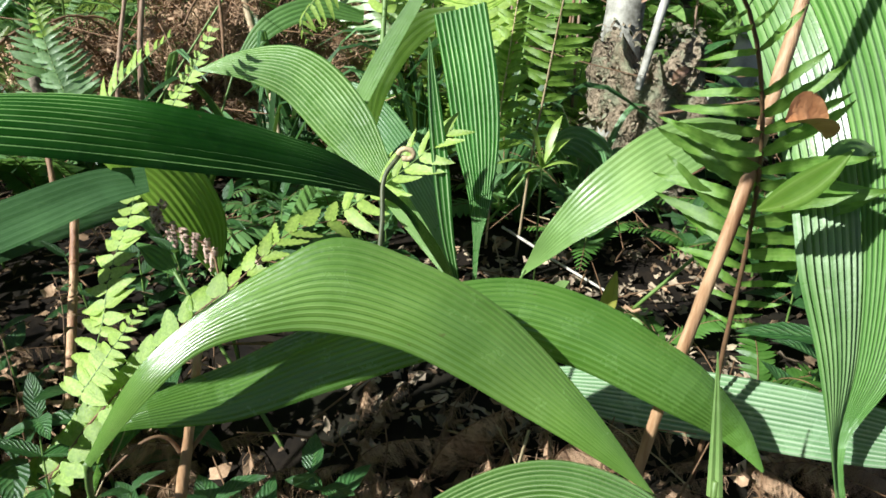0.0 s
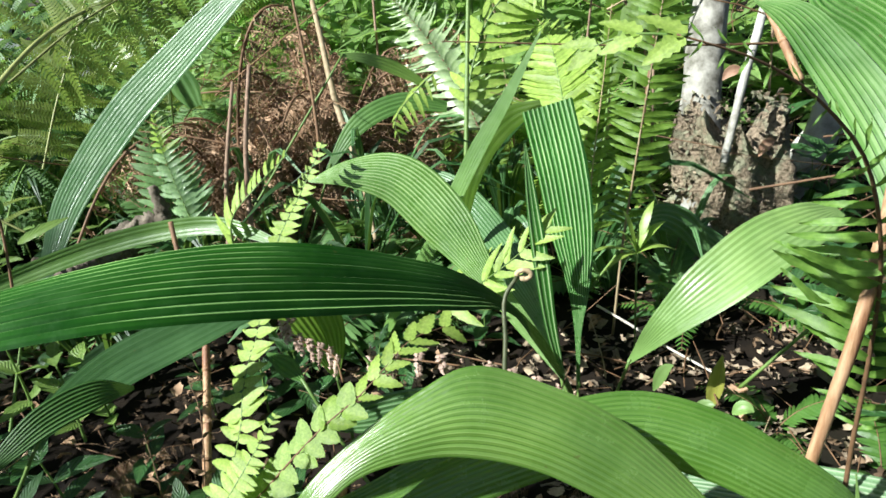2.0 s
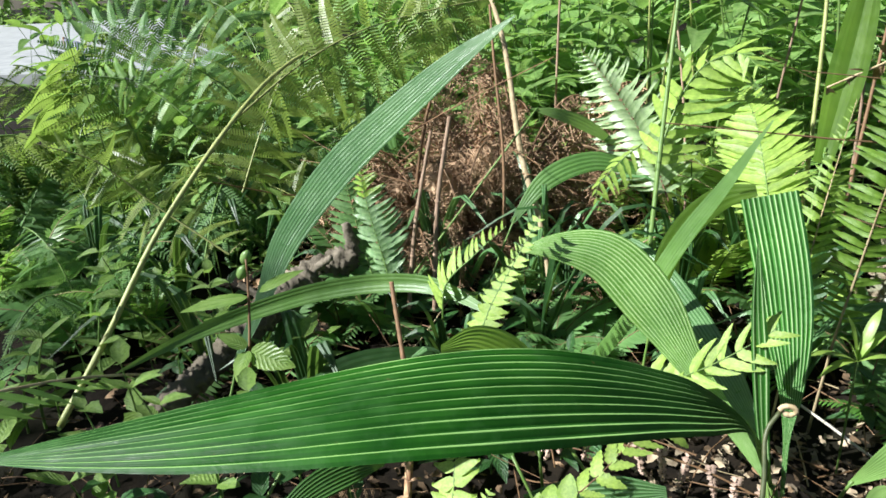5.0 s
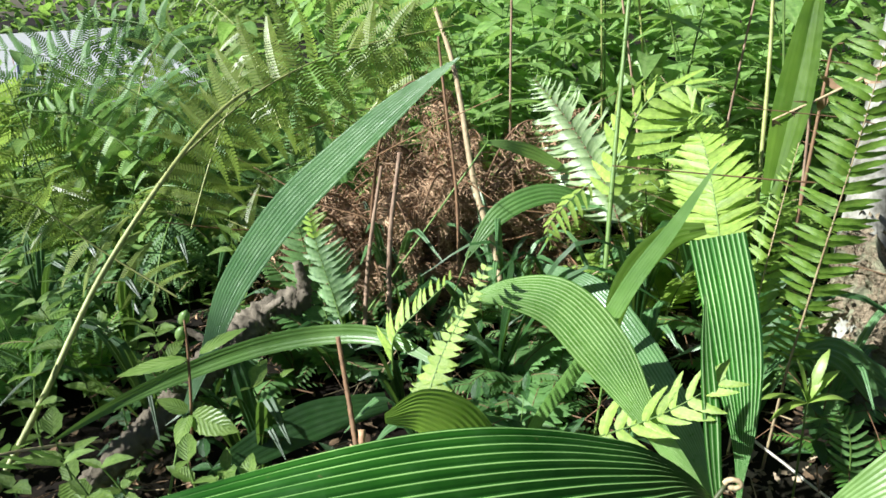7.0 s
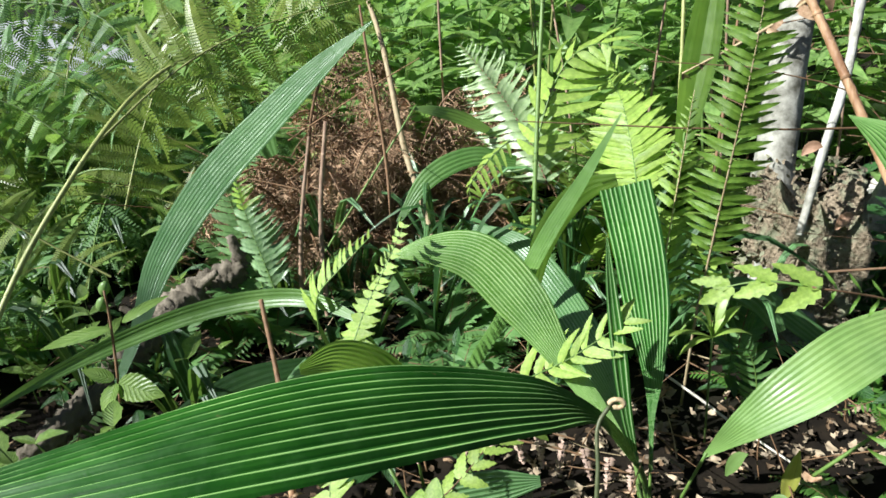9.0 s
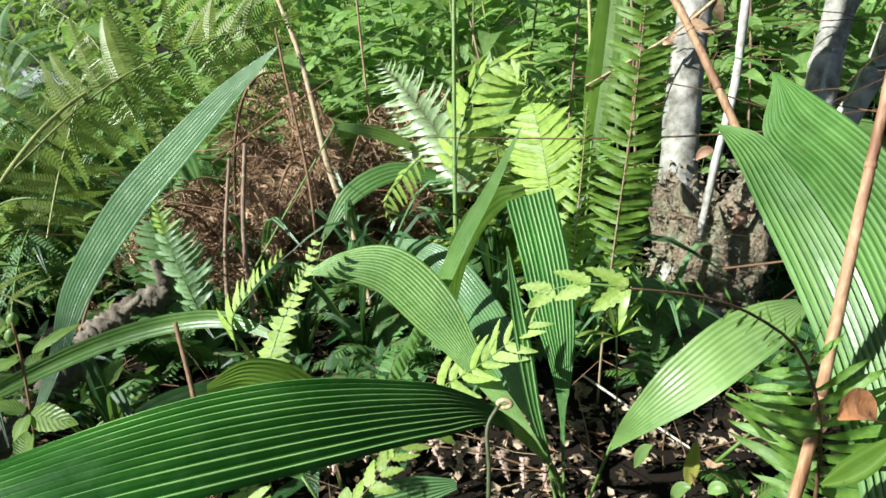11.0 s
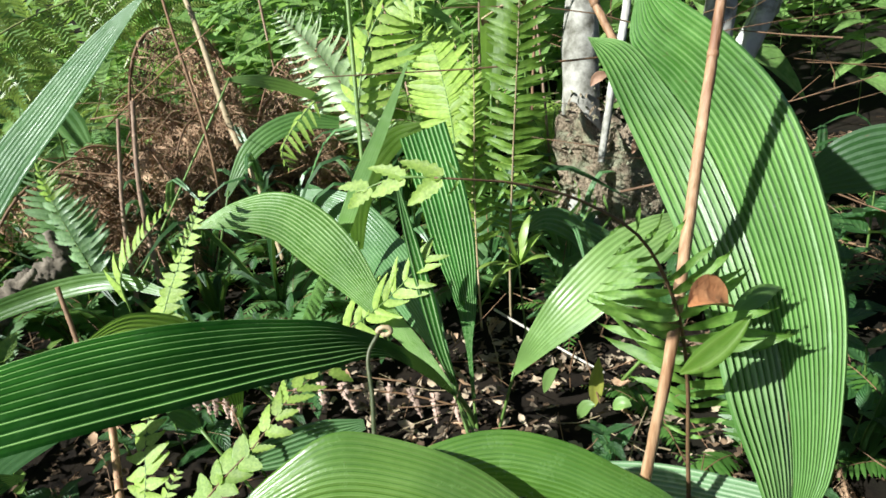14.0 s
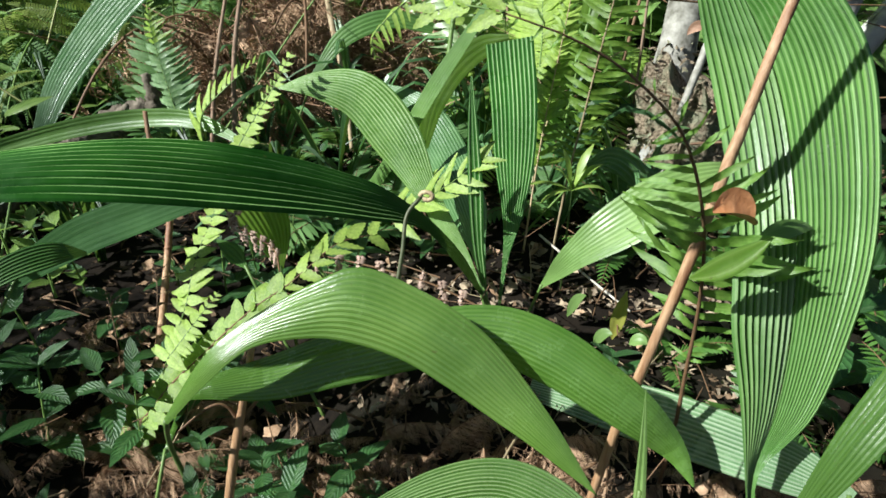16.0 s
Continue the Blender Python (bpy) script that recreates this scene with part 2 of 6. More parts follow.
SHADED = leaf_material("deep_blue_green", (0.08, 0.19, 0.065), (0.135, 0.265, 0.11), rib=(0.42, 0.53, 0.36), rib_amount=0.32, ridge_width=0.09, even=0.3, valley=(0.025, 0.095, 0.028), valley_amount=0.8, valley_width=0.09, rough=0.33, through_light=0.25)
# DUSK: darkened to paint in the shade of the pleated leaf above it
DUSK = leaf_material("shade_darkened_grey_green", (0.022, 0.066, 0.02), (0.042, 0.105, 0.036), rib=(0.12, 0.21, 0.1), rib_amount=0.2, through_light=0.2, rough=0.6, gloss=0.12)
# LOWSTRIPE: a striped green darkened in colour for the shade low down
LOWSTRIPE = leaf_material("shade_darkened_striped_green", (0.022, 0.09, 0.014), (0.045, 0.14, 0.026), rib=(0.16, 0.31, 0.09), rib_amount=0.8, ridge_width=0.1, valley=(0.008, 0.04, 0.005), valley_amount=0.6, valley_width=0.1, through_light=0.25, rough=0.4, gloss=0.4, even=0.3)
YELLOW = leaf_material("yellow_green", (0.12, 0.245, 0.026), (0.2, 0.33, 0.05), rib=(0.3, 0.44, 0.11), rib_amount=0.6, ridge_width=0.14, valley=(0.05, 0.14, 0.012), valley_amount=0.7, valley_width=0.1, through_light=0.45, even=0.3)
OLIVE = leaf_material("olive_green", (0.07, 0.15, 0.015), (0.115, 0.205, 0.026), rib=(0.16, 0.26, 0.045), rib_amount=0.25, valley=(0.045, 0.11, 0.01), valley_amount=0.4, valley_width=0.08, through_light=0.45, even=0.2)
PINNA = leaf_material("fern_green", (0.10, 0.23, 0.032), (0.18, 0.325, 0.06), rib=(0.25, 0.38, 0.1), rib_amount=0.4, through_light=0.42)
# PINNA_SUN: fern green lightened and yellowed to paint sunlight on leaflets
PINNA_SUN = leaf_material("sun_lightened_fern_green", (0.17, 0.30, 0.04), (0.27, 0.41, 0.075), rib=(0.34, 0.46, 0.12), rib_amount=0.4, through_light=0.45)
# PINNA_DARK: fern green darkened to put shade into the small ferns' colour
PINNA_DARK = leaf_material("shade_darkened_fern_green", (0.05, 0.145, 0.022), (0.095, 0.21, 0.042), rib=(0.16, 0.28, 0.07), rib_amount=0.4, through_light=0.38)
# PINNA_LIGHT: colour of young fronds, also painting sunlight on older ones
PINNA_LIGHT = leaf_material("light_fern_green", (0.26, 0.405, 0.07), (0.37, 0.515, 0.12), rib=(0.46, 0.57, 0.18), rib_amount=0.3, through_light=0.45)
# PINNA_WHITE: base colour whitened to paint in the sun's glare
PINNA_WHITE = leaf_material("glare_whitened_fern_green", (0.24, 0.35, 0.17), (0.36, 0.47, 0.27), rib=(0.58, 0.62, 0.46), rib_amount=0.3, through_light=0.3, rough=0.3, gloss=0.9)
# PINNA_OLIVE is lightened to paint glow from behind, over the bracken's own olive
PINNA_OLIVE = leaf_material("olive_fern", (0.14, 0.20, 0.04), (0.27, 0.34, 0.085), rib=(0.37, 0.42, 0.14), rib_amount=0.3, through_light=0.52)
PINNA_BLUE = leaf_material("dull_fern_green", (0.085, 0.2, 0.06), (0.16, 0.30, 0.105), rib=(0.246, 0.389, 0.17), rib_amount=0.3, through_light=0.42, rough=0.5, gloss=0.35)
# PINNA_SILVER: leaflets paled in colour for the light that falls on them
PINNA_SILVER = leaf_material("light_paled_fern_green", (0.14, 0.26, 0.115), (0.24, 0.37, 0.19), rib=(0.35, 0.47, 0.28), rib_amount=0.3, through_light=0.35, rough=0.32, gloss=0.9)
PINNA_SWORD = leaf_material("sword_fern_green", (0.085, 0.185, 0.02), (0.155, 0.265, 0.038), rib=(0.24, 0.36, 0.08), rib_amount=0.4, through_light=0.42, rough=0.42, gloss=0.5)
HERB = leaf_material("herb_green", (0.12, 0.235, 0.042), (0.235, 0.355, 0.088), rib=(0.28, 0.4, 0.14), rib_amount=0.5, through_light=0.45, rough=0.42, gloss=0.45, veins=0.5)
# HERB_SUN: herb green lightened to paint sun on the growth behind
HERB_SUN = leaf_material("sun_lightened_herb_green", (0.15, 0.30, 0.07), (0.27, 0.43, 0.14), rib=(0.34, 0.47, 0.19), rib_amount=0.5, through_light=0.48, rough=0.42, gloss=0.5, veins=0.4)
# HERB_DEEP: herb green darkened to put deep shade into the low herbs
HERB_DEEP = leaf_material("shade_darkened_herb_green", (0.022, 0.078, 0.02), (0.045, 0.125, 0.035), rib=(0.12, 0.22, 0.08), rib_amount=0.4, through_light=0.3, rough=0.4, veins=0.5)
RUST = rough_material("dead_fern", (0.23, 0.14, 0.08), (0.54, 0.37, 0.235), 60, c=(0.19, 0.12, 0.068))
STRAWFERN = rough_material("pale_dead_fern", (0.24, 0.16, 0.10), (0.52, 0.40, 0.29), 60)
STRAW = rough_material("dry_stalk", (0.34, 0.185, 0.085), (0.56, 0.36, 0.2), 160, rough=0.55, bump_amount=0.5, c=(0.24, 0.11, 0.05), stretch=(1, 1, 0.07))
TANSTALK = rough_material("pale_stalk", (0.30, 0.22, 0.11), (0.50, 0.40, 0.24), 120, rough=0.7, bump_amount=0.3, stretch=(1, 1, 0.2))
BROWNSTEM = rough_material("brown_stem", (0.12, 0.065, 0.03), (0.2, 0.11, 0.05), 80, rough=0.7, bump_amount=0.3)
PALESTICK = rough_material("pale_stick", (0.38, 0.35, 0.29), (0.58, 0.55, 0.47), 90, rough=0.8, bump_amount=0.4)
YELLOWSTEM = rough_material("yellow_green_stem", (0.194, 0.223, 0.058), (0.302, 0.324, 0.108), 80, rough=0.5, bump_amount=0.2)
OLIVESTEM = rough_material("olive_stem", (0.05, 0.07, 0.022), (0.11, 0.12, 0.05), 80, rough=0.5, bump_amount=0.2)
GREENSTEM = rough_material("green_stem", (0.08, 0.16, 0.03), (0.14, 0.22, 0.05), 80, rough=0.5, bump_amount=0.2)
BARK = rough_material("mossy_bark", (0.11, 0.105, 0.08), (0.46, 0.45, 0.39), 26, rough=0.95, bump_amount=0.6, c=(0.56, 0.57, 0.52), relief=0.005)
LICHEN = rough_material("lichen", (0.36, 0.39, 0.33), (0.56, 0.59, 0.53), 120, rough=0.95, bump_amount=0.8, relief=0.003)
PALEBARK = rough_material("pale_spotted_bark", (0.15, 0.145, 0.115), (0.48, 0.47, 0.41), 24, rough=0.95, bump_amount=0.8, c=(0.52, 0.52, 0.47), relief=0.006)
DEADSTEM = rough_material("dry_fern_stem", (0.24, 0.155, 0.105), (0.42, 0.30, 0.215), 90, rough=0.8, bump_amount=0.4, stretch=(1, 1, 0.2))
LOGBARK = rough_material("grey_log_bark", (0.05, 0.042, 0.03), (0.25, 0.215, 0.165), 48, rough=0.95, bump_amount=1.0, c=(0.14, 0.12, 0.09))
STUMP = rough_material("rotten_wood", (0.095, 0.075, 0.045), (0.42, 0.335, 0.235), 150, rough=0.95, bump_amount=1.0, c=(0.27, 0.275, 0.18), relief=0.012)
# SOIL is painted near black for the deep shade under the plants
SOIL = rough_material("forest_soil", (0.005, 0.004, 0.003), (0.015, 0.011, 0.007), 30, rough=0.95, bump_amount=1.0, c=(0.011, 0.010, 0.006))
LITTER = rough_material("leaf_litter", (0.04, 0.027, 0.016), (0.15, 0.10, 0.06), 40, rough=0.8, bump_amount=0.4, loose=True)
CONCRETE = rough_material("pale_concrete", (0.33, 0.34, 0.34), (0.45, 0.46, 0.46), 6, rough=0.9, bump_amount=0.3)
TARP = rough_material("blue_tarpaulin", (0.02, 0.03, 0.07), (0.035, 0.05, 0.11), 12, rough=0.5, bump_amount=0.3)


# ---- mesh helpers ----
def spline(points, n):
    """n + 1 points on a Catmull-Rom curve, evenly spread along it."""
    p = np.array(points, float)
    q = np.vstack([2 * p[0] - p[1], p, 2 * p[-1] - p[-2]])
    out = []
    for i in range(1, len(q) - 2):
        a, b, c, d = q[i - 1], q[i], q[i + 1], q[i + 2]
        for s in np.linspace(0, 1, 24, endpoint=False):
            out.append(0.5 * (2 * b + (c - a) * s + (2 * a - 5 * b + 4 * c - d) * s * s + (3 * b - a - 3 * c + d) * s ** 3))
    out.append(q[-2])
    out = np.array(out)
    length = np.concatenate([[0], np.cumsum(np.linalg.norm(np.diff(out[:, :3], axis=0), axis=1))])
    want = np.linspace(0, length[-1], n + 1)
    return np.stack([np.interp(want, length, out[:, k]) for k in range(out.shape[1])], 1), length[-1]


def unit(v):
    return v / (np.linalg.norm(v, axis=-1, keepdims=True) + 1e-9)


def mesh_from(name, verts, faces, uvs=None, smooth=True):
    me = bpy.data.meshes.new(name)
    me.from_pydata([tuple(v) for v in verts], [], faces)
    if uvs is not None:
        layer = me.uv_layers.new(name="UVMap")
        idx = np.empty(len(me.loops), dtype=np.int32)
        me.loops.foreach_get("vertex_index", idx)
        layer.data.foreach_set("uv", np.asarray(uvs, dtype=np.float32)[idx].ravel())
    if smooth:
        me.polygons.foreach_set("use_smooth", [True] * len(me.polygons))
    return me


def part(name, me, material, parent=None, label="", m=None):
    ob = new(name, me)
    if material and not me.materials:
        me.materials.append(material)
    if parent is not None:
        ob.parent = parent
    if m is not None:
        ob.matrix_basis = m
    if label:
        ob["label"] = label
    return ob


def thing(name, base, label, category, group="", kind=""):
    ob = new(name)
    ob.empty_display_size = 0.05
    ob.location = base
    return tagged(ob, label, category, group, kind)


# a point where the camera stands; leaves are turned to face it
VIEWPOINT = np.array((0.0, 0.0, 0.64))


def blade_mesh(points, widths, base=(0, 0, 0), pleats=8, depth=0.16, n=44, face=None, cup=0.0, edge=0.0, seed=0, twist=0.0, fold=0.0, smooth=False, sunward=(0.0, 0.0)):
    """A leaf blade along a curve, pleated across. face: the way its upper side looks; cup, fold: how its halves bend."""
    rng = np.random.default_rng(seed + 11)
    data, length = spline([(*p, w) for p, w in zip(points, widths)], n)
    c, w = data[:, :3], np.clip(data[:, 3], 0.0012, None)
    tan = unit(np.gradient(c, axis=0))
    view_way = unit(VIEWPOINT - c)
    want = np.tile(np.array(face, float), (n + 1, 1)) if face is not None else unit(view_way + np.linspace(sunward[0], sunward[1], n + 1)[:, None] * np.array(sdir))
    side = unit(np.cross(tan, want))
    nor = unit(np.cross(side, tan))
    # tilted blades are widened to keep their outline as seen from the camera
    if sunward[0] or sunward[1]:
        flat = unit(np.cross(np.cross(tan, view_way), tan))
        w = w / np.clip(np.sum(nor * flat, axis=1), 0.55, 1)
    if twist:
        a = np.radians(np.linspace(0, twist, n + 1))[:, None]
        side, nor = side * np.cos(a) + nor * np.sin(a), nor * np.cos(a) - side * np.sin(a)
    cols = pleats * 2 + 1
    u = np.linspace(-1, 1, cols)
    verts, uvs = [], []
    wob = np.interp(np.linspace(0, 1, n + 1), np.linspace(0, 1, 9), rng.normal(0, 1, 9))
    jit = rng.normal(0, 0.16, cols)
    vv = np.linspace(0, length, n + 1)
    for i in range(n + 1):
        half = w[i] / 2
        step = w[i] / (cols - 1)
        z = np.where(np.arange(cols) % 2 == 0, -1, 1) * step * depth * 2.2 * (1 + jit)
        z = z + cup * half * (u * u) + fold * half * np.abs(u) + edge * half * wob[i] * u
        x = u * half * (1 + 0.0 * jit)
        verts.append(c[i] + side[i] * x[:, None] + nor[i] * z[:, None])
        uvs.append(np.stack([(u + 1) / 2 * pleats, np.full(cols, vv[i])], 1))
    verts, uvs = np.concatenate(verts) - np.array(base), np.concatenate(uvs)
    faces = [(r * cols + k, r * cols + k + 1, (r + 1) * cols + k + 1, (r + 1) * cols + k) for r in range(n) for k in range(cols - 1)]
    return mesh_from("leaf", verts, faces, uvs, smooth=smooth)


def ribbon_mesh(edge_a, edge_b, base=(0, 0, 0), pleats=8, depth=0.2, n=60, seed=0, bulge=0.06):
    """A pleated blade held between two edges."""
    rng = np.random.default_rng(seed + 3)
    a, b = spline(edge_a, n)[0], spline(edge_b, n)[0]
    mid = (a + b) / 2
    tan = unit(np.gradient(mid, axis=0))
    side = b - a
    w = np.linalg.norm(side, axis=1)
    nor = unit(np.cross(unit(side), tan))
    nor *= np.sign(np.sum(nor * unit(VIEWPOINT - mid), 1))[:, None]
    cols = pleats * 2 + 1
    u = np.linspace(0, 1, cols)
    jit = rng.normal(0, 0.2, cols)
    run = np.concatenate([[0], np.cumsum(np.linalg.norm(np.diff(mid, axis=0), axis=1))])
    verts, uvs = [], []
    for i in range(n + 1):
        step = w[i] / (cols - 1)
        z = np.where(np.arange(cols) % 2 == 0, -1, 1) * step * depth * 2.2 * (1 + jit) + bulge * w[i] * 4 * u * (1 - u)
        verts.append(a[i] + side[i] * u[:, None] + nor[i] * z[:, None])
        uvs.append(np.stack([u * pleats, np.full(cols, run[i])], 1))
    verts, uvs = np.concatenate(verts) - np.array(base), np.concatenate(uvs)
    faces = [(r * cols + k, r * cols + k + 1, (r + 1) * cols + k + 1, (r + 1) * cols + k) for r in range(n) for k in range(cols - 1)]
    return mesh_from("leaf", verts, faces, uvs, smooth=False)


def tube_mesh(points, radii, base=(0, 0, 0), n=16, seg=8, rough=0.0, seed=0):
    rng = np.random.default_rng(seed + 5)
    if not hasattr(radii, "__len__"):
        radii = [radii] * len(points)
    data, length = spline([(*p, r) for p, r in zip(points, radii)], n)
    c, r = data[:, :3], data[:, 3]
    tan = unit(np.gradient(c, axis=0))
    ref = np.array((0.31, 0.87, 0.12)) if abs(tan[0][2]) > 0.6 else np.array((0.1, 0.2, 1.0))
    s = unit(np.cross(tan, ref)); t = np.cross(s, tan)
    a = np.linspace(0, 2 * math.pi, seg, endpoint=False)
    verts = []
    for i in range(n + 1):
        k = r[i] * (1 + rough * rng.normal(0, 1, seg))
        verts.append(c[i] + s[i] * (np.cos(a) * k)[:, None] + t[i] * (np.sin(a) * k)[:, None])
    verts = np.concatenate(verts) - np.array(base)
    faces = [(i * seg + k, i * seg + (k + 1) % seg, (i + 1) * seg + (k + 1) % seg, (i + 1) * seg + k) for i in range(n) for k in range(seg)]
    faces += [tuple(range(seg))[::-1], tuple(n * seg + k for k in range(seg))]
    return mesh_from("stem", verts, faces)


def pinna_mesh(name, width=0.2, droop=0.12, steps=6, teeth=0.0, sweep=0.08, lift=0.10, wave=0.0):
    """A fern leaflet one metre long on +x, blunt at its base, pointed at its tip; scaled where it is used. wave: how its blade ripples."""
    verts, uvs, faces = [], [], []
    for i in range(steps + 1):
        s = i / steps
        h = width * 0.5 * min(1, 0.55 + 3 * s) * (1 - s ** 2.6) ** 0.8 * (1 + (teeth if i % 2 else -teeth))
        y0 = sweep * s * s + 0.5 * wave * math.sin(5.5 * s)
        z0 = -droop * s * s + wave * math.sin(8 * s)
        for k, v in enumerate((-1, 0, 1)):
            verts.append((s, y0 + h * v, z0 + lift * h * abs(v) * 2 + wave * v * math.sin(6 * s + 1)))
            uvs.append((0.5 + 0.5 * v, s * 0.05))
        if i:
            for k in (0, 1):
                a = (i - 1) * 3 + k
                faces.append((a, a + 1, a + 4, a + 3))
    return mesh_from(name, verts, faces, uvs)


def tooth_mesh(name, width=0.75, droop=0.1, steps=7):
    """A short leaflet one metre long on +x: straight and broad on one side, running to a point like a saw's tooth."""
    verts, uvs, faces = [], [], []
    for i in range(steps + 1):
        s = i / steps
        upper = width * 0.42 * (1 - s) ** 0.9 * min(1, 0.5 + 2.5 * s) + 0.01
        lower = -width * 0.58 * (1 - s ** 1.5) * min(1, 0.35 + 2 * s) - 0.01
        mid = 0.2 * (upper + lower) + 0.12 * s
        for y in (lower, mid, upper):
            verts.append((s, y + 0.1 * s, -droop * s * s + 0.15 * abs(y - mid)))
            uvs.append((0.5 + y / width, s * 0.03))
        if i:
            for k in (0, 1):
                a = (i - 1) * 3 + k
                faces.append((a, a + 1, a + 4, a + 3))
    return mesh_from(name, verts, faces, uvs)


def frond_frames(points, pairs, face=None, start=0.06, lift=0.0):
    data, length = spline(points, 80)
    tan = unit(np.gradient(data, axis=0))
    want = np.tile(np.array(face, float), (81, 1)) if face is not None else unit(unit(VIEWPOINT - data) + np.array((0, 0, lift)))
    side = unit(np.cross(tan, want)); nor = unit(np.cross(side, tan))
    out = []
    for i in range(pairs):
        s = start + (1 - start) * i / (pairs - 0.4)
        k = min(80, int(s * 80))
        out.append((s, data[k], tan[k], side[k], nor[k]))
    return out, length


def frond(parent, points, base, pairs, size, shapes, material, stem_material, radius=0.0018, angle=72, profile=None, face=None, start=0.06, seed=0, sides=(1, -1), droop=0.0, missing=0.0, name="leaflet", jitter=7, lift=0.0, level=0.0):
    """A fern frond: a rachis and its leaflets, each an object of its own. size: the longest leaflet."""
    rng = random.Random(seed)
    profile = profile or (lambda s: (0.55 + 0.45 * min(1, s * 3)) * (1 - s ** 2.2) ** 0.8 + 0.06)
    stalk = part("rachis", tube_mesh(points, [radius * (1.15 - 0.9 * i / (len(points) - 1)) for i in range(len(points))], base, n=30, seg=6), stem_material, parent)
    frames, length = frond_frames(points, pairs, face, start, lift)
    for s, p, t, sd, nm in frames:
        for sgn in sides:
            if rng.random() < missing:
                continue
            a = radians(angle * (1 - 0.25 * s) + rng.uniform(-jitter, jitter))
            x = unit(t * math.cos(a) + sd * sgn * math.sin(a) - nm * (droop + rng.uniform(-0.12, 0.12)))
            z = unit(nm + np.array((0, 0, level)) + x * 0.01 + sd * rng.uniform(-0.25, 0.25))
            y = unit(np.cross(z, x)); z = np.cross(x, y)
            k = size * profile(s) * rng.uniform(0.9, 1.08)
            yy = y * sgn
            m = Matrix(((x[0], yy[0], z[0], 0), (x[1], yy[1], z[1], 0), (x[2], yy[2], z[2], 0), (0, 0, 0, 1)))
            q = p + t * rng.uniform(-1, 1) * 0.1 * length / pairs - np.array(base)
            part(name, rng.choice(shapes(s) if callable(shapes) else shapes), material, parent, m=Matrix.Translation(q) @ m @ Matrix.Diagonal((k, k, k, 1)))
    return stalk


def leaf(me, material, parent, label=""):
    """A blade, and under it the stalk that carries it from the soil."""
    ob = part("leaf", me, material, parent, label)
    first = me.vertices[0].co.copy()
    k = 1
    while (me.vertices[k].co - me.vertices[k - 1].co).length < 0.05 and k < 40 and (me.vertices[k].co - first).length < 0.06:
        k += 1
    mid = sum((me.vertices[i].co for i in range(k)), Vector()) / k
    foot = parent.location + mid
    g = ground_height(foot.x, foot.y) - 0.01 - parent.location.z
    if mid.z - g > 0.035:
        last = Vector()
        for i in range(k):
            last += me.vertices[i + k].co / k
        way = (mid - last).normalized() if (mid - last).length > 1e-5 else Vector((0, 0, -1))
        way = Vector((way.x * 0.5, way.y * 0.5, min(way.z, -0.6))).normalized()
        drop = (mid.z - g) / -way.z
        part("petiole", tube_mesh([tuple(mid - way * 0.004), tuple(mid + way * drop * 0.5), tuple(mid + way * drop)], [0.0022, 0.0024, 0.003], n=8, seg=7), GREENSTEM, parent)
    return ob


# ---- ground ----
def ground_height(x, y):
    near = 0.030 * noise.noise((x * 2.3, y * 2.3, 0.0)) + 0.014 * noise.noise((x * 7, y * 7, 3.0))
    far = 0.10 * noise.noise((x * 0.5, y * 0.5, 7.0)) * min(1.0, max(0.0, (math.hypot(x, y) - 1.5) / 2.0))
    hollow = 0.15 * math.exp(-((x + 0.42) / 0.34) ** 2 - ((y - 0.42) / 0.3) ** 2)
    return -0.085 + near + far - hollow


def build_ground():
    k = np.linspace(-1, 1, 161)
    g = np.sign(k) * (np.abs(k) * 2.2 + 58 * np.abs(k) ** 5)
    verts = [(x, y + 0.9, ground_height(x, y + 0.9)) for y in g for x in g]
    n = len(g)
    faces = [(j * n + i, j * n + i + 1, (j + 1) * n + i + 1, (j + 1) * n + i) for j in range(n - 1) for i in range(n - 1)]
    return tagged(part("ground", mesh_from("ground", verts, faces), SOIL), "forest soil under dead leaves, darkened in colour for shade", "ground", kind="structure")


build_ground()

# ---- the pleated palm seedling in the middle ----
BASE = (0.045, 0.86, -0.06)
palm = thing("palm_seedling", BASE, "green palm seedling with pleated strap leaves rising from the soil", "plant")
part("leaf", ribbon_mesh([(0.027, 0.8122, 0.005), (0.0024, 0.7688, 0.0917), (-0.0375, 0.728, 0.1677), (-0.0966, 0.6898, 0.2326), (-0.1481, 0.6539, 0.2691), (-0.1981, 0.6194, 0.298), (-0.2462, 0.5874, 0.3191), (-0.2928, 0.5579, 0.3318), (-0.3391, 0.5305, 0.3374), (-0.3868, 0.5037, 0.3381), (-0.4383, 0.4751, 0.3358), (-0.4958, 0.4426, 0.3319), (-0.5589, 0.4061, 0.3269), (-0.6244, 0.3676, 0.3213), (-0.6898, 0.3288, 0.3152)], [(0.0225, 0.811, 0.0034), (-0.0118, 0.7392, 0.1061), (-0.0391, 0.6623, 0.1925), (-0.0854, 0.588, 0.2381), (-0.1275, 0.5394, 0.2655), (-0.1669, 0.4941, 0.2889), (-0.2027, 0.4539, 0.3098), (-0.2354, 0.4194, 0.3276), (-0.2681, 0.3904, 0.3412), (-0.3057, 0.3669, 0.3495), (-0.3537, 0.3486, 0.3511), (-0.4166, 0.3353, 0.3461), (-0.4957, 0.3273, 0.3366), (-0.5887, 0.3254, 0.3253), (-0.6898, 0.3283, 0.314)], BASE, 11, 0.12, n=90, seed=1, bulge=0.03), PLEATED, palm, "long arching leaf, green darkened for shade, with pale ribs")
